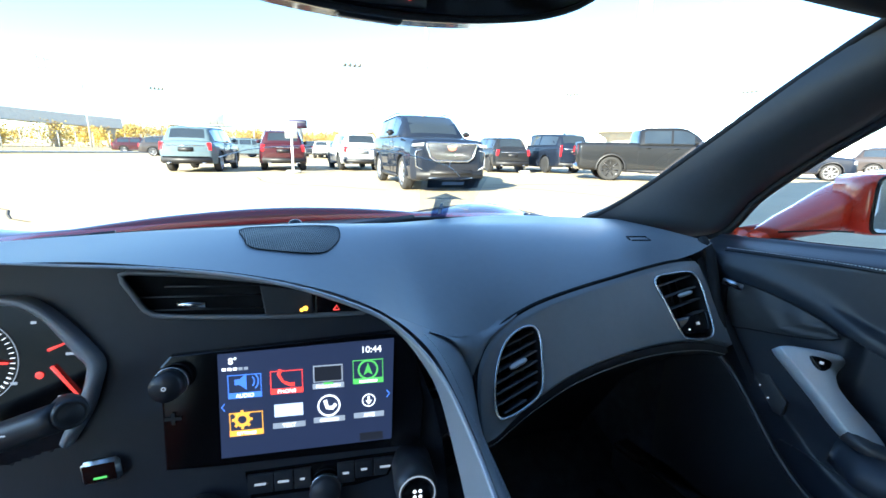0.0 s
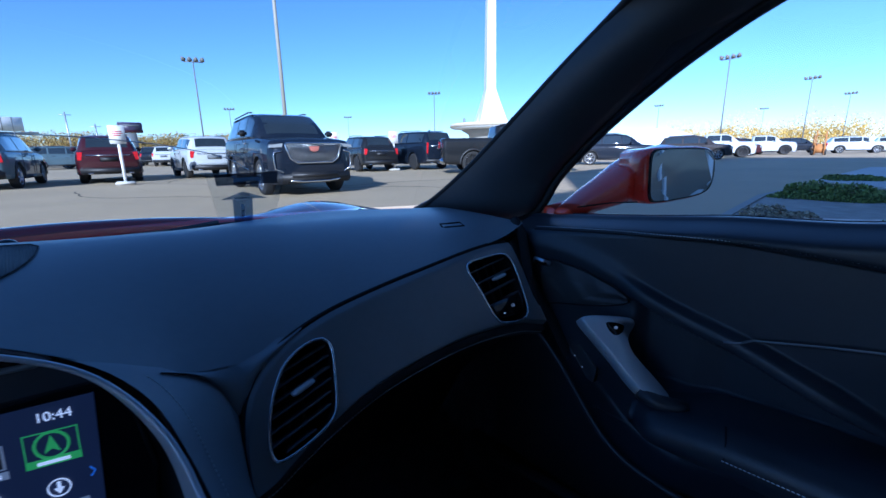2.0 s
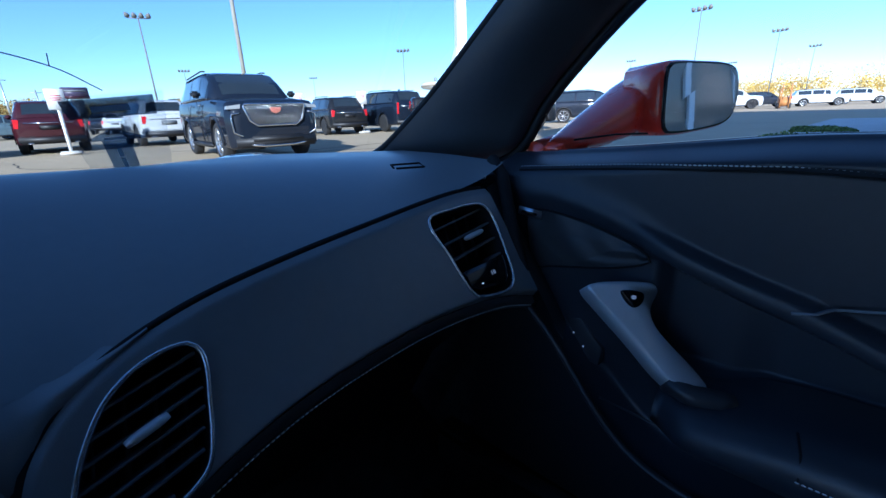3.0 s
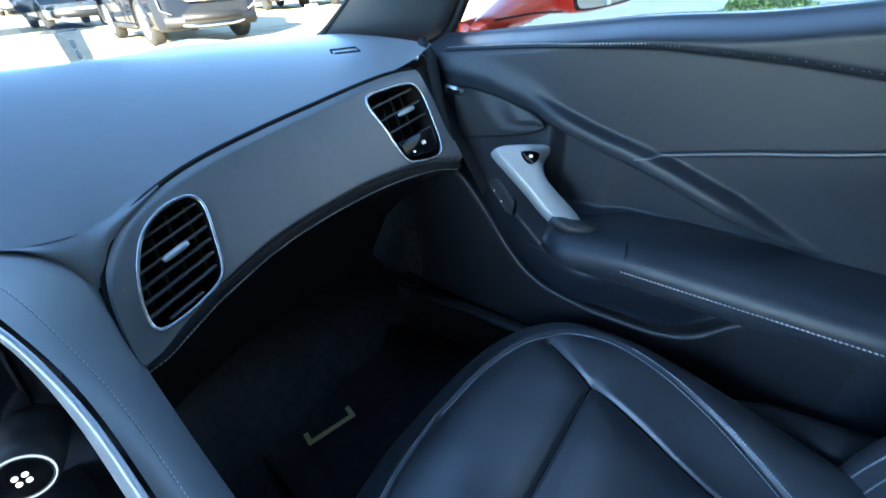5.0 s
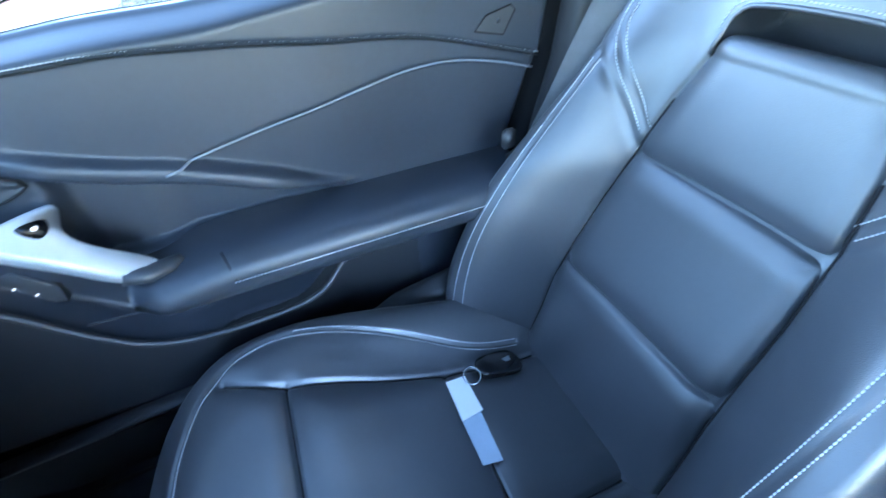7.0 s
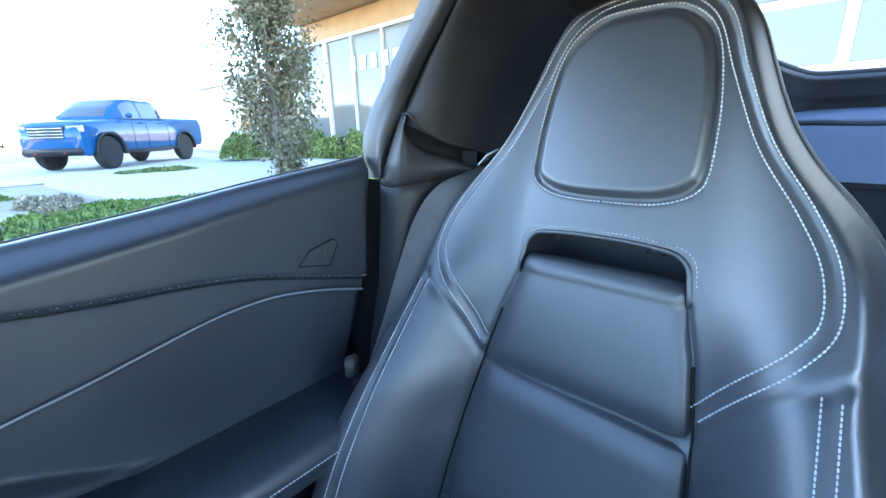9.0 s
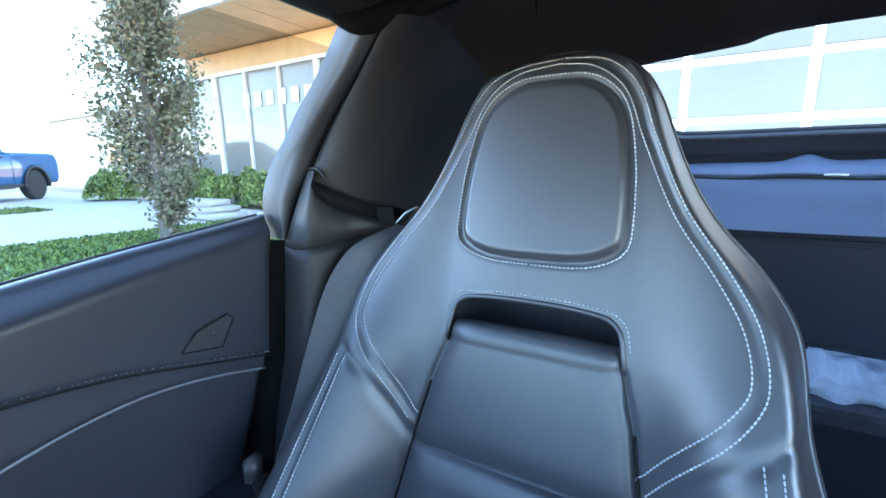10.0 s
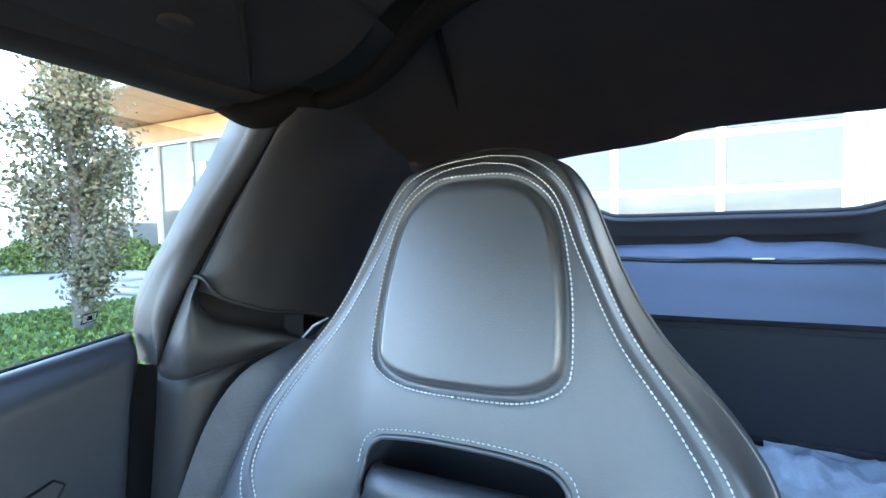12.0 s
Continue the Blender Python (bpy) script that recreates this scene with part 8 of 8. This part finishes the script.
# ---- white tower ----
TOWER_W = mat("white_tower_concrete", (0.82, 0.82, 0.80), 0.6, var=0.05, scale=0.3)
tower = thing("sign_tower", "tall white tower on splayed legs above a round canopy", "tower")
zs_ = [6.2, 8.7, 11.0, 13.6, 17, 24, 34, 52]
ws_ = [5.4, 4.1, 2.95, 1.75, 1.70, 1.60, 1.40, 1.1]
rows = [[(w * sx, w * 0.55 * sy, z) for sx, sy in ((-1, -1), (1, -1), (1, 1), (-1, 1))] for z, w in zip(zs_[3:], ws_[3:])]
part("shaft", (lambda b: (add_grid(b, rows, True), b)[1])(bmesh.new()), TOWER_W, tower, smooth=False)
for sx in (-1, 1):
    rows = []
    for z, w in zip(zs_[:4], ws_[:4]):
        inner = 1.1 if z < 7 else 0.0
        rows.append([(sx * w, -w * 0.55, z), (sx * inner, -w * 0.55, z), (sx * inner, w * 0.55, z), (sx * w, w * 0.55, z)])
    part("leg", (lambda b: (add_grid(b, rows, True), b)[1])(bmesh.new()), TOWER_W, tower, smooth=False)
part("canopy_ring", lathe([(0.001, 5.2), (6.0, 5.2), (8.4, 5.5), (8.6, 5.9), (8.5, 6.4), (8.0, 6.5), (0.001, 6.5)], 48), TOWER_W, tower, "round white canopy")
part("canopy_band", lathe([(8.62, 5.75), (8.66, 5.75), (8.66, 6.15), (8.62, 6.15)], 48), mat("beige_band", (0.45, 0.38, 0.28), 0.7), tower)
part("waist", lathe([(4.2, 0), (4.0, 2.0), (4.6, 4.2), (6.4, 5.3), (0.001, 5.3)], 32), mat("grey_rough_render", (0.42, 0.40, 0.36), 0.9, var=0.15, scale=0.6), tower)
for a in (0.4, 2.2, 3.6, 5.4):
    part("roof_lamp", box((0.6, 0.5, 0.9), (7.6 * math.cos(a), 7.6 * math.sin(a), 6.9), 0.1), GALV, tower)
tower.matrix_basis = where(50.4, 96, -50)

# ---- planting ----
def tuft_cloud(points, size, seed, normal_up=0.0):
    """Small leaf blades at the given points, as vertices and faces."""
    r = np.random.RandomState(seed)
    n = len(points)
    d = r.normal(size=(n, 3))
    d[:, 2] += normal_up
    d /= np.linalg.norm(d, axis=1)[:, None]
    e = np.cross(d, r.normal(size=(n, 3)))
    e /= np.linalg.norm(e, axis=1)[:, None]
    s = size * r.uniform(0.6, 1.35, (n, 1))
    a = points - d * s * 0.5
    tip = points + d * s * 0.5
    m1, m2 = points + e * s * 0.30, points - e * s * 0.30
    v = np.stack([a, m1, tip, m2], 1).reshape(-1, 3)
    return v, [(4 * k, 4 * k + 1, 4 * k + 2, 4 * k + 3) for k in range(n)]


def leaf_mat(name, a, b, rough=0.6, island=0.45):
    m = mat(name, a, rough, var=0.3, scale=1.2, island=island)
    nt = m.node_tree
    geo = nt.nodes.new("ShaderNodeNewGeometry")
    hs = [n for n in nt.nodes if n.bl_idname == "ShaderNodeHueSaturation"][0]
    mx = nt.nodes.new("ShaderNodeMix")
    mx.data_type = "RGBA"
    src = hs.inputs["Color"].links[0].from_socket
    nt.links.new(geo.outputs["Random Per Island"], mx.inputs[0])
    nt.links.new(src, mx.inputs[6])
    mx.inputs[7].default_value = (*b, 1)
    nt.links.new(mx.outputs[2], hs.inputs["Color"])
    return m


TREE_LEAF = leaf_mat("grey_green_leaf", (0.115, 0.135, 0.065), (0.185, 0.15, 0.095), 0.7, 0.25)
JUNIPER = leaf_mat("juniper_green", (0.10, 0.155, 0.036), (0.21, 0.25, 0.065))
TWIG = leaf_mat("dry_twig", (0.26, 0.22, 0.17), (0.36, 0.32, 0.20))
AUTUMN = leaf_mat("autumn_leaf", (0.38, 0.22, 0.045), (0.22, 0.18, 0.05))
YELLOW = leaf_mat("yellow_birch_leaf", (0.58, 0.36, 0.05), (0.42, 0.30, 0.06))
BARK = mat("grey_bark", (0.16, 0.13, 0.11), 0.9, var=0.3, scale=9, bump=0.8, bscale=40)


def column_tree(name, label, x, y, h, r0, seed, leaf, n, size, trunk_r):
    t = thing(name, label, "tree", at=(x, y, 0))
    r = np.random.RandomState(seed)
    stem = [(x, y, 0), (x + 0.02, y, h * 0.25), (x - 0.03, y + 0.02, h * 0.6), (x, y, h * 0.97)]
    bm = tube(spline(stem, 14), np.linspace(trunk_r, 0.012, 14), seg=9)
    pts = []
    for k in range(60):
        z0 = h * (0.03 + 0.82 * (k + r.uniform(0, 1)) / 60)
        a = r.uniform(0, 6.28)
        reach = r0 * r.uniform(0.6, 1.1) * np.interp(z0 / h, [0, 0.15, 0.5, 0.85, 1], [0.7, 1, 0.95, 0.5, 0.2])
        tip = np.array((x + math.cos(a) * reach, y + math.sin(a) * reach, z0 + h * r.uniform(0.10, 0.2)))
        base = np.array((x, y, z0))
        mid = base * 0.5 + tip * 0.5 + np.array((0, 0, -0.04))
        join(bm, tube([base, mid, tip], [0.018, 0.012, 0.004], seg=5))
        m_ = int(n / 60)
        u = r.uniform(0.25, 1.12, (m_, 1))
        pts.append(base + (tip - base) * u + r.normal(size=(m_, 3)) * r0 * np.array((0.17, 0.17, 0.22)))
    part("trunk", bm, BARK, t)
    mesh_object("crown", *tuft_cloud(np.vstack(pts), size, seed), leaf, t, "uneven crown of small dull leaves", smooth=False)
    return t


ct = column_tree("column_tree", "narrow upright tree with grey-green leaves in a lawn", 5.35, -2.45, 4.6, 0.47, 3, TREE_LEAF, 25000, 0.052, 0.06)
bm = lathe([(0.085, 0.05), (0.082, 0.75), (0.075, 0.77), (0.07, 0.05)], 14)
bmesh.ops.translate(bm, vec=(5.35, -2.45, 0), verts=bm.verts)
part("trunk_guard", bm, mat("pale_trunk_wrap", (0.24, 0.23, 0.21), 0.7, var=0.2, scale=8), ct)


def shrub(name, label, x, y, rx, ry, h, seed, leaf, n, size, group="shrubs"):
    s = thing(name, label, "shrub", group, at=(x, y, 0))
    r = np.random.RandomState(seed)
    a, u = r.uniform(0, 6.28, n), np.sqrt(r.uniform(0, 1, n))
    lump = np.array([0.75 + 0.45 * noise.noise((math.cos(q) * 1.7 + seed, math.sin(q) * 1.7, w * 2)) for q, w in zip(a, u)])
    px_, py_ = x + rx * u * np.cos(a) * lump, y + ry * u * np.sin(a) * lump
    top = h * np.sqrt(np.maximum(0.04, 1 - u**2)) * lump
    pts = np.stack([px_, py_, 0.02 + top * r.uniform(0.25, 1.05, n) ** 0.6], 1)
    mesh_object("foliage", *tuft_cloud(pts, size, seed, 0.7), leaf, s, smooth=False)
    stems = bmesh.new()
    for k in range(7):
        q = 6.28 * k / 7
        join(stems, tube([(x, y, 0), (x + rx * 0.3 * math.cos(q), y + ry * 0.3 * math.sin(q), h * 0.45), (x + rx * 0.6 * math.cos(q), y + ry * 0.6 * math.sin(q), h * 0.62)], [0.02, 0.014, 0.005], seg=5))
    part("stems", stems, BARK, s)
    return s


# planting bed beside the car and further back
LAWN = [(2.6, -6.0), (2.4, -0.2), (5.4, 0.5), (7.4, 0.0), (7.9, -1.0), (7.4, -1.4), (7.0, -5.0)]
strip("planting_bed", LAWN, 0.05, GRASS, "green lawn bed with a low kerb", "lawn", 0.06)
MULCH = mat("pale_gravel_mulch", (0.33, 0.30, 0.25), 0.95, var=0.35, scale=5, bump=0.8, bscale=60)
strip("gravel_bed", [(5.2, 0.46), (5.25, 1.45), (9.6, 1.6), (12.0, 1.3), (12.2, -0.6), (7.9, -1.0), (7.4, 0.0), (5.4, 0.5)], 0.05, MULCH, "pale gravel planting bed", "bed", 0.06)
strip("kerb", [(2.5, -6.1), (2.28, -0.10), (5.08, 0.56), (5.13, 1.56), (9.6, 1.72), (12.1, 1.41), (12.35, -0.7), (12.2, -0.6), (12.0, 1.3), (9.6, 1.6), (5.25, 1.45), (5.2, 0.46), (2.4, -0.2), (2.6, -6.0)], 0.07, mat("worn_kerb_concrete", (0.30, 0.28, 0.25), 0.9, var=0.2, scale=3, bump=0.3, bscale=40), "worn concrete kerb round the bed", "kerb", 0.07)
strip("pavement", [(7.0, -5.6), (7.5, -1.3), (12.4, -0.5), (15.0, 1.4), (24.5, 0.5), (26, -8), (13.5, -6.5), (10, -6.2)], 0.03, CONCRETE, "pale concrete walk and display pad", "pavement", 0.03)
shrub("juniper_shrub", "low spreading green juniper beside the kerb", 9.75, 0.72, 0.62, 1.05, 0.32, 1, JUNIPER, 7500, 0.06)
shrub("twiggy_shrub", "low dry twiggy shrub with pale tips", 8.3, -0.35, 0.8, 0.5, 0.20, 2, TWIG, 3000, 0.045)
shrub("juniper_shrub", "low green juniper on the display pad edge", 15.6, 0.7, 0.7, 0.9, 0.16, 3, JUNIPER, 2600, 0.07)
shrub("twiggy_shrub", "dry twiggy ground cover along the kerb", 6.6, 1.05, 1.0, 0.45, 0.22, 14, TWIG, 4200, 0.045)
shrub("twiggy_shrub", "straggly dry plants with small yellow flowers", 7.35, -0.40, 0.40, 0.30, 0.20, 4, TWIG, 1800, 0.04)
shrub("juniper_shrub", "rounded green juniper hedge along the building", 12.1, -6.7, 1.6, 0.8, 1.15, 5, JUNIPER, 11000, 0.085)
shrub("juniper_shrub", "rounded green juniper hedge along the building", 9.6, -6.5, 1.5, 0.8, 1.05, 6, JUNIPER, 11000, 0.085)
shrub("juniper_shrub", "green juniper beside the blue truck", 15.6, -6.3, 1.3, 0.9, 1.1, 7, JUNIPER, 8000, 0.085)
shrub("juniper_shrub", "low green juniper in the lawn", 4.6, -3.9, 0.9, 0.6, 0.40, 8, JUNIPER, 3500, 0.08)
shrub("juniper_shrub", "low green juniper on the pad", 13.6, -3.2, 0.7, 1.1, 0.14, 9, JUNIPER, 2400, 0.06)
r_ = np.random.RandomState(12)
gp = np.stack([r_.uniform(2.4, 12.2, 52000), r_.uniform(-5.9, 1.9, 52000), np.full(52000, 0.075)], 1)
gp = gp[inside(gp[:, :2], LAWN)]
g_ob = mesh_object("grass_blades", *tuft_cloud(gp, 0.07, 12, 2.5), leaf_mat("grass_blade", (0.09, 0.17, 0.03), (0.16, 0.22, 0.05)), None, "green lawn grass", smooth=False, kind="stuff")
tagged(g_ob, "green mown lawn grass blades", "grass")

# far woods, left ridge and right belt
def far_wood(name, label, az0, az1, d0, d1, h0, h1, n, leaf, seed, size=1.3, base_z=0.0):
    r = np.random.RandomState(seed)
    pts = []
    for k in range(n):
        az, d = radians(r.uniform(az0, az1)), r.uniform(d0, d1)
        h = r.uniform(h0, h1) * (0.8 + 0.35 * noise.noise((math.degrees(az) * 0.35, seed, 0)))
        c = np.array((math.sin(az) * d, math.cos(az) * d, base_z + (d - d0) * 0.02))
        m_ = 110
        q = r.normal(size=(m_, 3)) * np.array((h * 0.17, h * 0.17, h * 0.24)) + np.array((0, 0, h * 0.55))
        q[:, 2] = np.clip(q[:, 2], 0.2, h)
        pts.append(c + q)
    ob = mesh_object(name, *tuft_cloud(np.vstack(pts), size, seed), leaf, None, "", smooth=False, kind="stuff")
    return tagged(ob, label, "woods")


far_wood("autumn_woods", "distant orange and olive autumn woods on a ridge", -14, 22, 260, 330, 9, 13, 480, AUTUMN, 21, 0.8, 2.0)
far_wood("autumn_woods", "distant orange autumn woods beyond the lot", 20, 75, 300, 360, 6, 9, 260, AUTUMN, 22, 1.5)
far_wood("birch_belt", "yellow birch belt along the far lot edge", 72, 100, 120, 150, 4.5, 9.5, 260, YELLOW, 23, 0.36)
far_wood("birch_belt", "yellow-green bushes beside the overpass", -32, -9, 130, 170, 4, 7, 200, YELLOW, 24, 0.42)

# ---- overpass, verge, boards ----
over = thing("overpass", "pale concrete highway overpass on round piers", "bridge")
deck = [np.array((math.sin(radians(a)) * d, math.cos(radians(a)) * d, z)) for a, d, z in zip(np.linspace(-34, -9.4, 24), np.linspace(112, 150, 24), np.linspace(8.6, 6.6, 24))]
rows = []
for p in deck:
    n_ = np.array((p[0], p[1], 0)) / np.linalg.norm(p[:2])
    rows.append([p - n_ * 4 + np.array((0, 0, z)) for z in (-1.6, -0.3, 1.0)] + [p + n_ * 4 + np.array((0, 0, z)) for z in (1.0, -1.6)])
part("deck", (lambda b: (add_grid(b, rows, True), b)[1])(bmesh.new()), CONCRETE, over, smooth=False)
for k in (2, 6, 10, 14, 18, 22):
    p = deck[k]
    part("pier", tube([(p[0], p[1], 0), (p[0], p[1], p[2] - 3), (p[0], p[1], p[2] - 1.4)], [0.9, 0.9, 1.7], seg=12), CONCRETE, over)
strip("verge", [(math.sin(radians(a)) * d, math.cos(radians(a)) * d) for a, d in ((-42, 42), (-2.5, 66), (12, 70), (12, 130), (-42, 120))], 0.02, DRY_GRASS, "dry yellow grass verge beyond the lot", "verge")
structure("barrier", tube([(math.sin(radians(a)) * d, math.cos(radians(a)) * d, 0.10) for a, d in zip(np.linspace(-42, 12, 20), np.linspace(41, 69, 20))], 0.12, seg=4, flat=1.0, up=(0, 0, 1)), GALV, "low grey guard rail along the lot", "barrier")
fence = thing("wire_fence", "thin grey wire fence along the verge", "fence")
fp_ = [(math.sin(radians(a)) * d, math.cos(radians(a)) * d) for a, d in zip(np.linspace(-40, 4, 34), np.linspace(46, 70, 34))]
for x, y in fp_:
    part("post", tube([(x, y, 0), (x, y, 2.2)], 0.04, seg=5), GALV, fence)
for z in (0.5, 1.3, 2.15):
    part("wire", tube([(x, y, z) for x, y in fp_], 0.014, seg=4), GALV, fence)
board = thing("billboard", "white billboard on a steel frame", "billboard")
part("panel", box((9.0, 0.4, 2.6), (0, 0, 7.2), 0.05), WHITE_METAL, board)
for k in range(5):
    part("panel_gap", box((0.12, 0.1, 2.6), (-3.0 + 1.5 * k, -0.22, 7.2)), GREY_P, board)
part("frame", tube([(-6.5, 0, 5.6), (6.5, 0, 5.6)], 0.18, seg=6), GALV, board)
for x in (-3, 3):
    part("leg", tube([(x, 0, 0), (x, 0, 6)], 0.2, seg=8), GALV, board)
board.matrix_basis = where(-1.9, 118, -2)
kiosk = thing("pylon_sign", "dark boxed pylon sign behind the cars", "sign")
part("head", box((3.0, 0.8, 1.5), (0, 0, 5.0), 0.08), mat("dark_sign_face", (0.05, 0.04, 0.08), 0.4), kiosk)
part("band", box((3.05, 0.85, 0.4), (0, 0, 4.45), 0.05), MAROON_P, kiosk)
part("pale_bar", box((2.4, 0.9, 0.25), (0, 0, 5.3), 0.03), GREY_P, kiosk)
part("column", box((1.4, 0.6, 4.2), (0, 0, 2.1), 0.05), GREY_P, kiosk)
kiosk.matrix_basis = where(8.5, 80, 8)
for az, d, h in ((-15.2, 150, 22), (-14.7, 152, 22), (-12.2, 120, 13), (-4.4, 110, 12), (-3.4, 118, 11), (3.4, 120, 10), (5.6, 125, 8)):
    pl = thing("utility_pole", "thin grey utility pole in the distance", "pole", "utility poles")
    part("mast", tube([(0, 0, 0), (0, 0, h)], [0.22, 0.12], seg=6), GALV, pl)
    part("crossarm", tube([(-1.0, 0, h - 0.6), (1.0, 0, h - 0.6)], 0.07, seg=5), GALV, pl)
    pl.matrix_basis = where(az, d, az)
tent = thing("white_tent", "white peaked tent at the far side of the lot", "tent")
bm = bmesh.new()
rows = [[(x, y, z) for x, y in ((-5, -3), (5, -3), (5, 3), (-5, 3))] for z in (0, 2.2)] + [[(x * 0.2, y * 0.1, 3.6) for x, y in ((-5, -3), (5, -3), (5, 3), (-5, 3))]]
vs = add_grid(bm, rows, True)
bm.faces.new(vs[-1])
part("canvas", bm, WHITE_METAL, tent, smooth=False)
tent.matrix_basis = where(71.0, 72, 70)
lift_ = thing("forklift", "orange forklift parked by the far trees", "forklift")
ORANGE = paint("orange_machine_paint", (0.42, 0.19, 0.06))
part("chassis", box((1.3, 2.4, 0.9), (0, 0, 0.75), 0.1), ORANGE, lift_)
part("counterweight", box((1.3, 0.7, 1.1), (0, -1.2, 0.85), 0.2), ORANGE, lift_)
for x in (-0.55, 0.55):
    part("guard_post", tube([(x, -0.8, 1.2), (x, -0.6, 2.4)], 0.05, seg=6), ORANGE, lift_)
    part("guard_post", tube([(x, 0.7, 1.2), (x, 0.4, 2.4)], 0.05, seg=6), ORANGE, lift_)
    part("mast", box((0.12, 0.15, 2.9), (x * 0.8, 1.35, 1.5), 0.02), ORANGE, lift_)
    part("fork", box((0.12, 1.2, 0.06), (x * 0.6, 1.95, 0.15), 0.01), GREY_P, lift_)
    for y in (-0.9, 0.9):
        wheel(lift_, x * 1.1, y, 0.38, x, GREY_P, 0.22, 5)
part("overhead_guard", box((1.2, 1.2, 0.08), (0, -0.1, 2.42), 0.03), ORANGE, lift_)
lift_.matrix_basis = where(85.4, 52, 262) @ Matrix.Scale(0.72, 4)

# ---- dealership building ----
SIDING = mat("beige_panel_siding", (0.50, 0.46, 0.40), 0.7, var=0.06, scale=0.8)
SOFFIT = mat("timber_soffit", (0.50, 0.31, 0.15), 0.6, var=0.18, scale=3, bump=0.3, bscale=30)
FRAME_W = mat("white_window_frame", (0.80, 0.81, 0.82), 0.4, var=0.04, scale=4)
SHOP_GLASS = mat("shop_glass", (0.20, 0.19, 0.165), 0.08, var=0.12, scale=0.7, spec=0.35)
bld = thing("dealership_building", "long beige building with timber soffit and large windows", "building", at=(2, -10, 0))
# masses added out of view, sized to shade the car and near lot
part("shade_casting_wall", box((26.8, 12, 11.0), (0.8, -15.2, 9.5), 0.02), SIDING, bld, smooth=False)
part("shade_casting_wall", box((24.0, 12, 11.6), (-24.62, -15.2, 5.8), 0.02), SIDING, bld, smooth=False)
part("base_wall", box((24.6, 12, 0.5), (1.9, -14.4, 0.25), 0.02), CONCRETE, bld, smooth=False)
part("header", box((11.0, 0.3, 0.62), (8.6, -8.25, 3.95), 0.01), SOFFIT, bld, "timber clad band over the windows", smooth=False)
for k in range(22):
    x = -10.4 + 24.6 * (k + 0.5) / 22
    if x > 3.0:
        part("soffit_board", box((24.6 / 22 - 0.012, 2.5, 0.05), (x, -7.1, 4.32), 0.006), SOFFIT, bld, smooth=False)
part("fascia", box((11.6, 0.12, 0.55), (8.5, -5.85, 4.55), 0.01), SIDING, bld, smooth=False)
part("roof_deck", box((11.6, 2.6, 0.10), (8.5, -7.1, 4.85), 0.01), SIDING, bld, smooth=False)
part("inner_wall", box((24.6, 0.2, 4.2), (1.9, -12.0, 2.1)), SIDING, bld, smooth=False)
for k in range(8):
    x = 4.30 + 1.41 * k
    w = part("window", box((1.41, 0.06, 3.35), (x + 0.705, -8.22, 1.98)), SHOP_GLASS, bld, "large pale shop window", smooth=False)
    part("mullion", box((0.06 if k % 3 else 0.16, 0.14, 3.4), (x, -8.18, 1.98), 0.01), FRAME_W, w, smooth=False)
part("window_head", box((11.4, 0.16, 0.09), (9.95, -8.17, 3.66), 0.01), FRAME_W, bld, smooth=False)
part("window_sill", box((11.4, 0.16, 0.12), (9.95, -8.17, 0.28), 0.01), FRAME_W, bld, smooth=False)
for k in range(7):
    part("lettering_bar", box((0.30, 0.02, 0.40), (11.4 - 0.50 * k, -8.172, 2.85), 0.01), FRAME_W, bld, smooth=False)
# glazed overhead door behind the car
gd = part("overhead_door", box((6.1, 0.10, 4.3), (0.20, -7.55, 2.15)), FRAME_W, bld, "white overhead door with glazed sections", smooth=False)
for i in range(5):
    for k in range(4):
        part("pane", box((1.37, 0.03, 0.73 if i else 0.5), (-1.93 + 1.498 * k, -7.49, 0.28 + 0.84 * i if i else 0.40), 0.01), SHOP_GLASS, gd, smooth=False)
part("door_jamb", box((0.97, 0.6, 4.6), (3.74, -7.8, 2.3), 0.02), SIDING, bld, smooth=False)
part("door_jamb", box((0.5, 0.6, 4.6), (-3.1, -7.8, 2.3), 0.02), SIDING, bld, smooth=False)
part("door_lintel", box((7.6, 0.6, 0.8), (0.4, -7.8, 4.7), 0.02), SIDING, bld, smooth=False)
part("wall_left", box((10.2, 0.6, 5.0), (-8.45, -7.8, 2.5), 0.02), SIDING, bld, smooth=False)
far_b = thing("pale_annex", "pale low annex building beyond the hedge", "building", at=(24, -12, 0))
part("walls", box((9, 5, 3.4), (24.5, -12.0, 1.7), 0.03), SIDING, far_b, smooth=False)
part("roof", box((9.4, 5.4, 0.25), (24.5, -12.0, 3.5), 0.03), GREY_P, far_b, smooth=False)
part("window", box((1.4, 0.08, 1.2), (22.5, -9.47, 1.7), 0.01), SHOP_GLASS, far_b, smooth=False)
bench = thing("stone_slabs", "stack of pale stone slabs in the bed", "stone", at=(8.1, -4.6, 0))
for k in range(3):
    part("slab", box((1.5 - 0.2 * k, 0.7, 0.10), (8.1 + 0.1 * k, -4.6, 0.10 + 0.11 * k), 0.02), CONCRETE, bench)
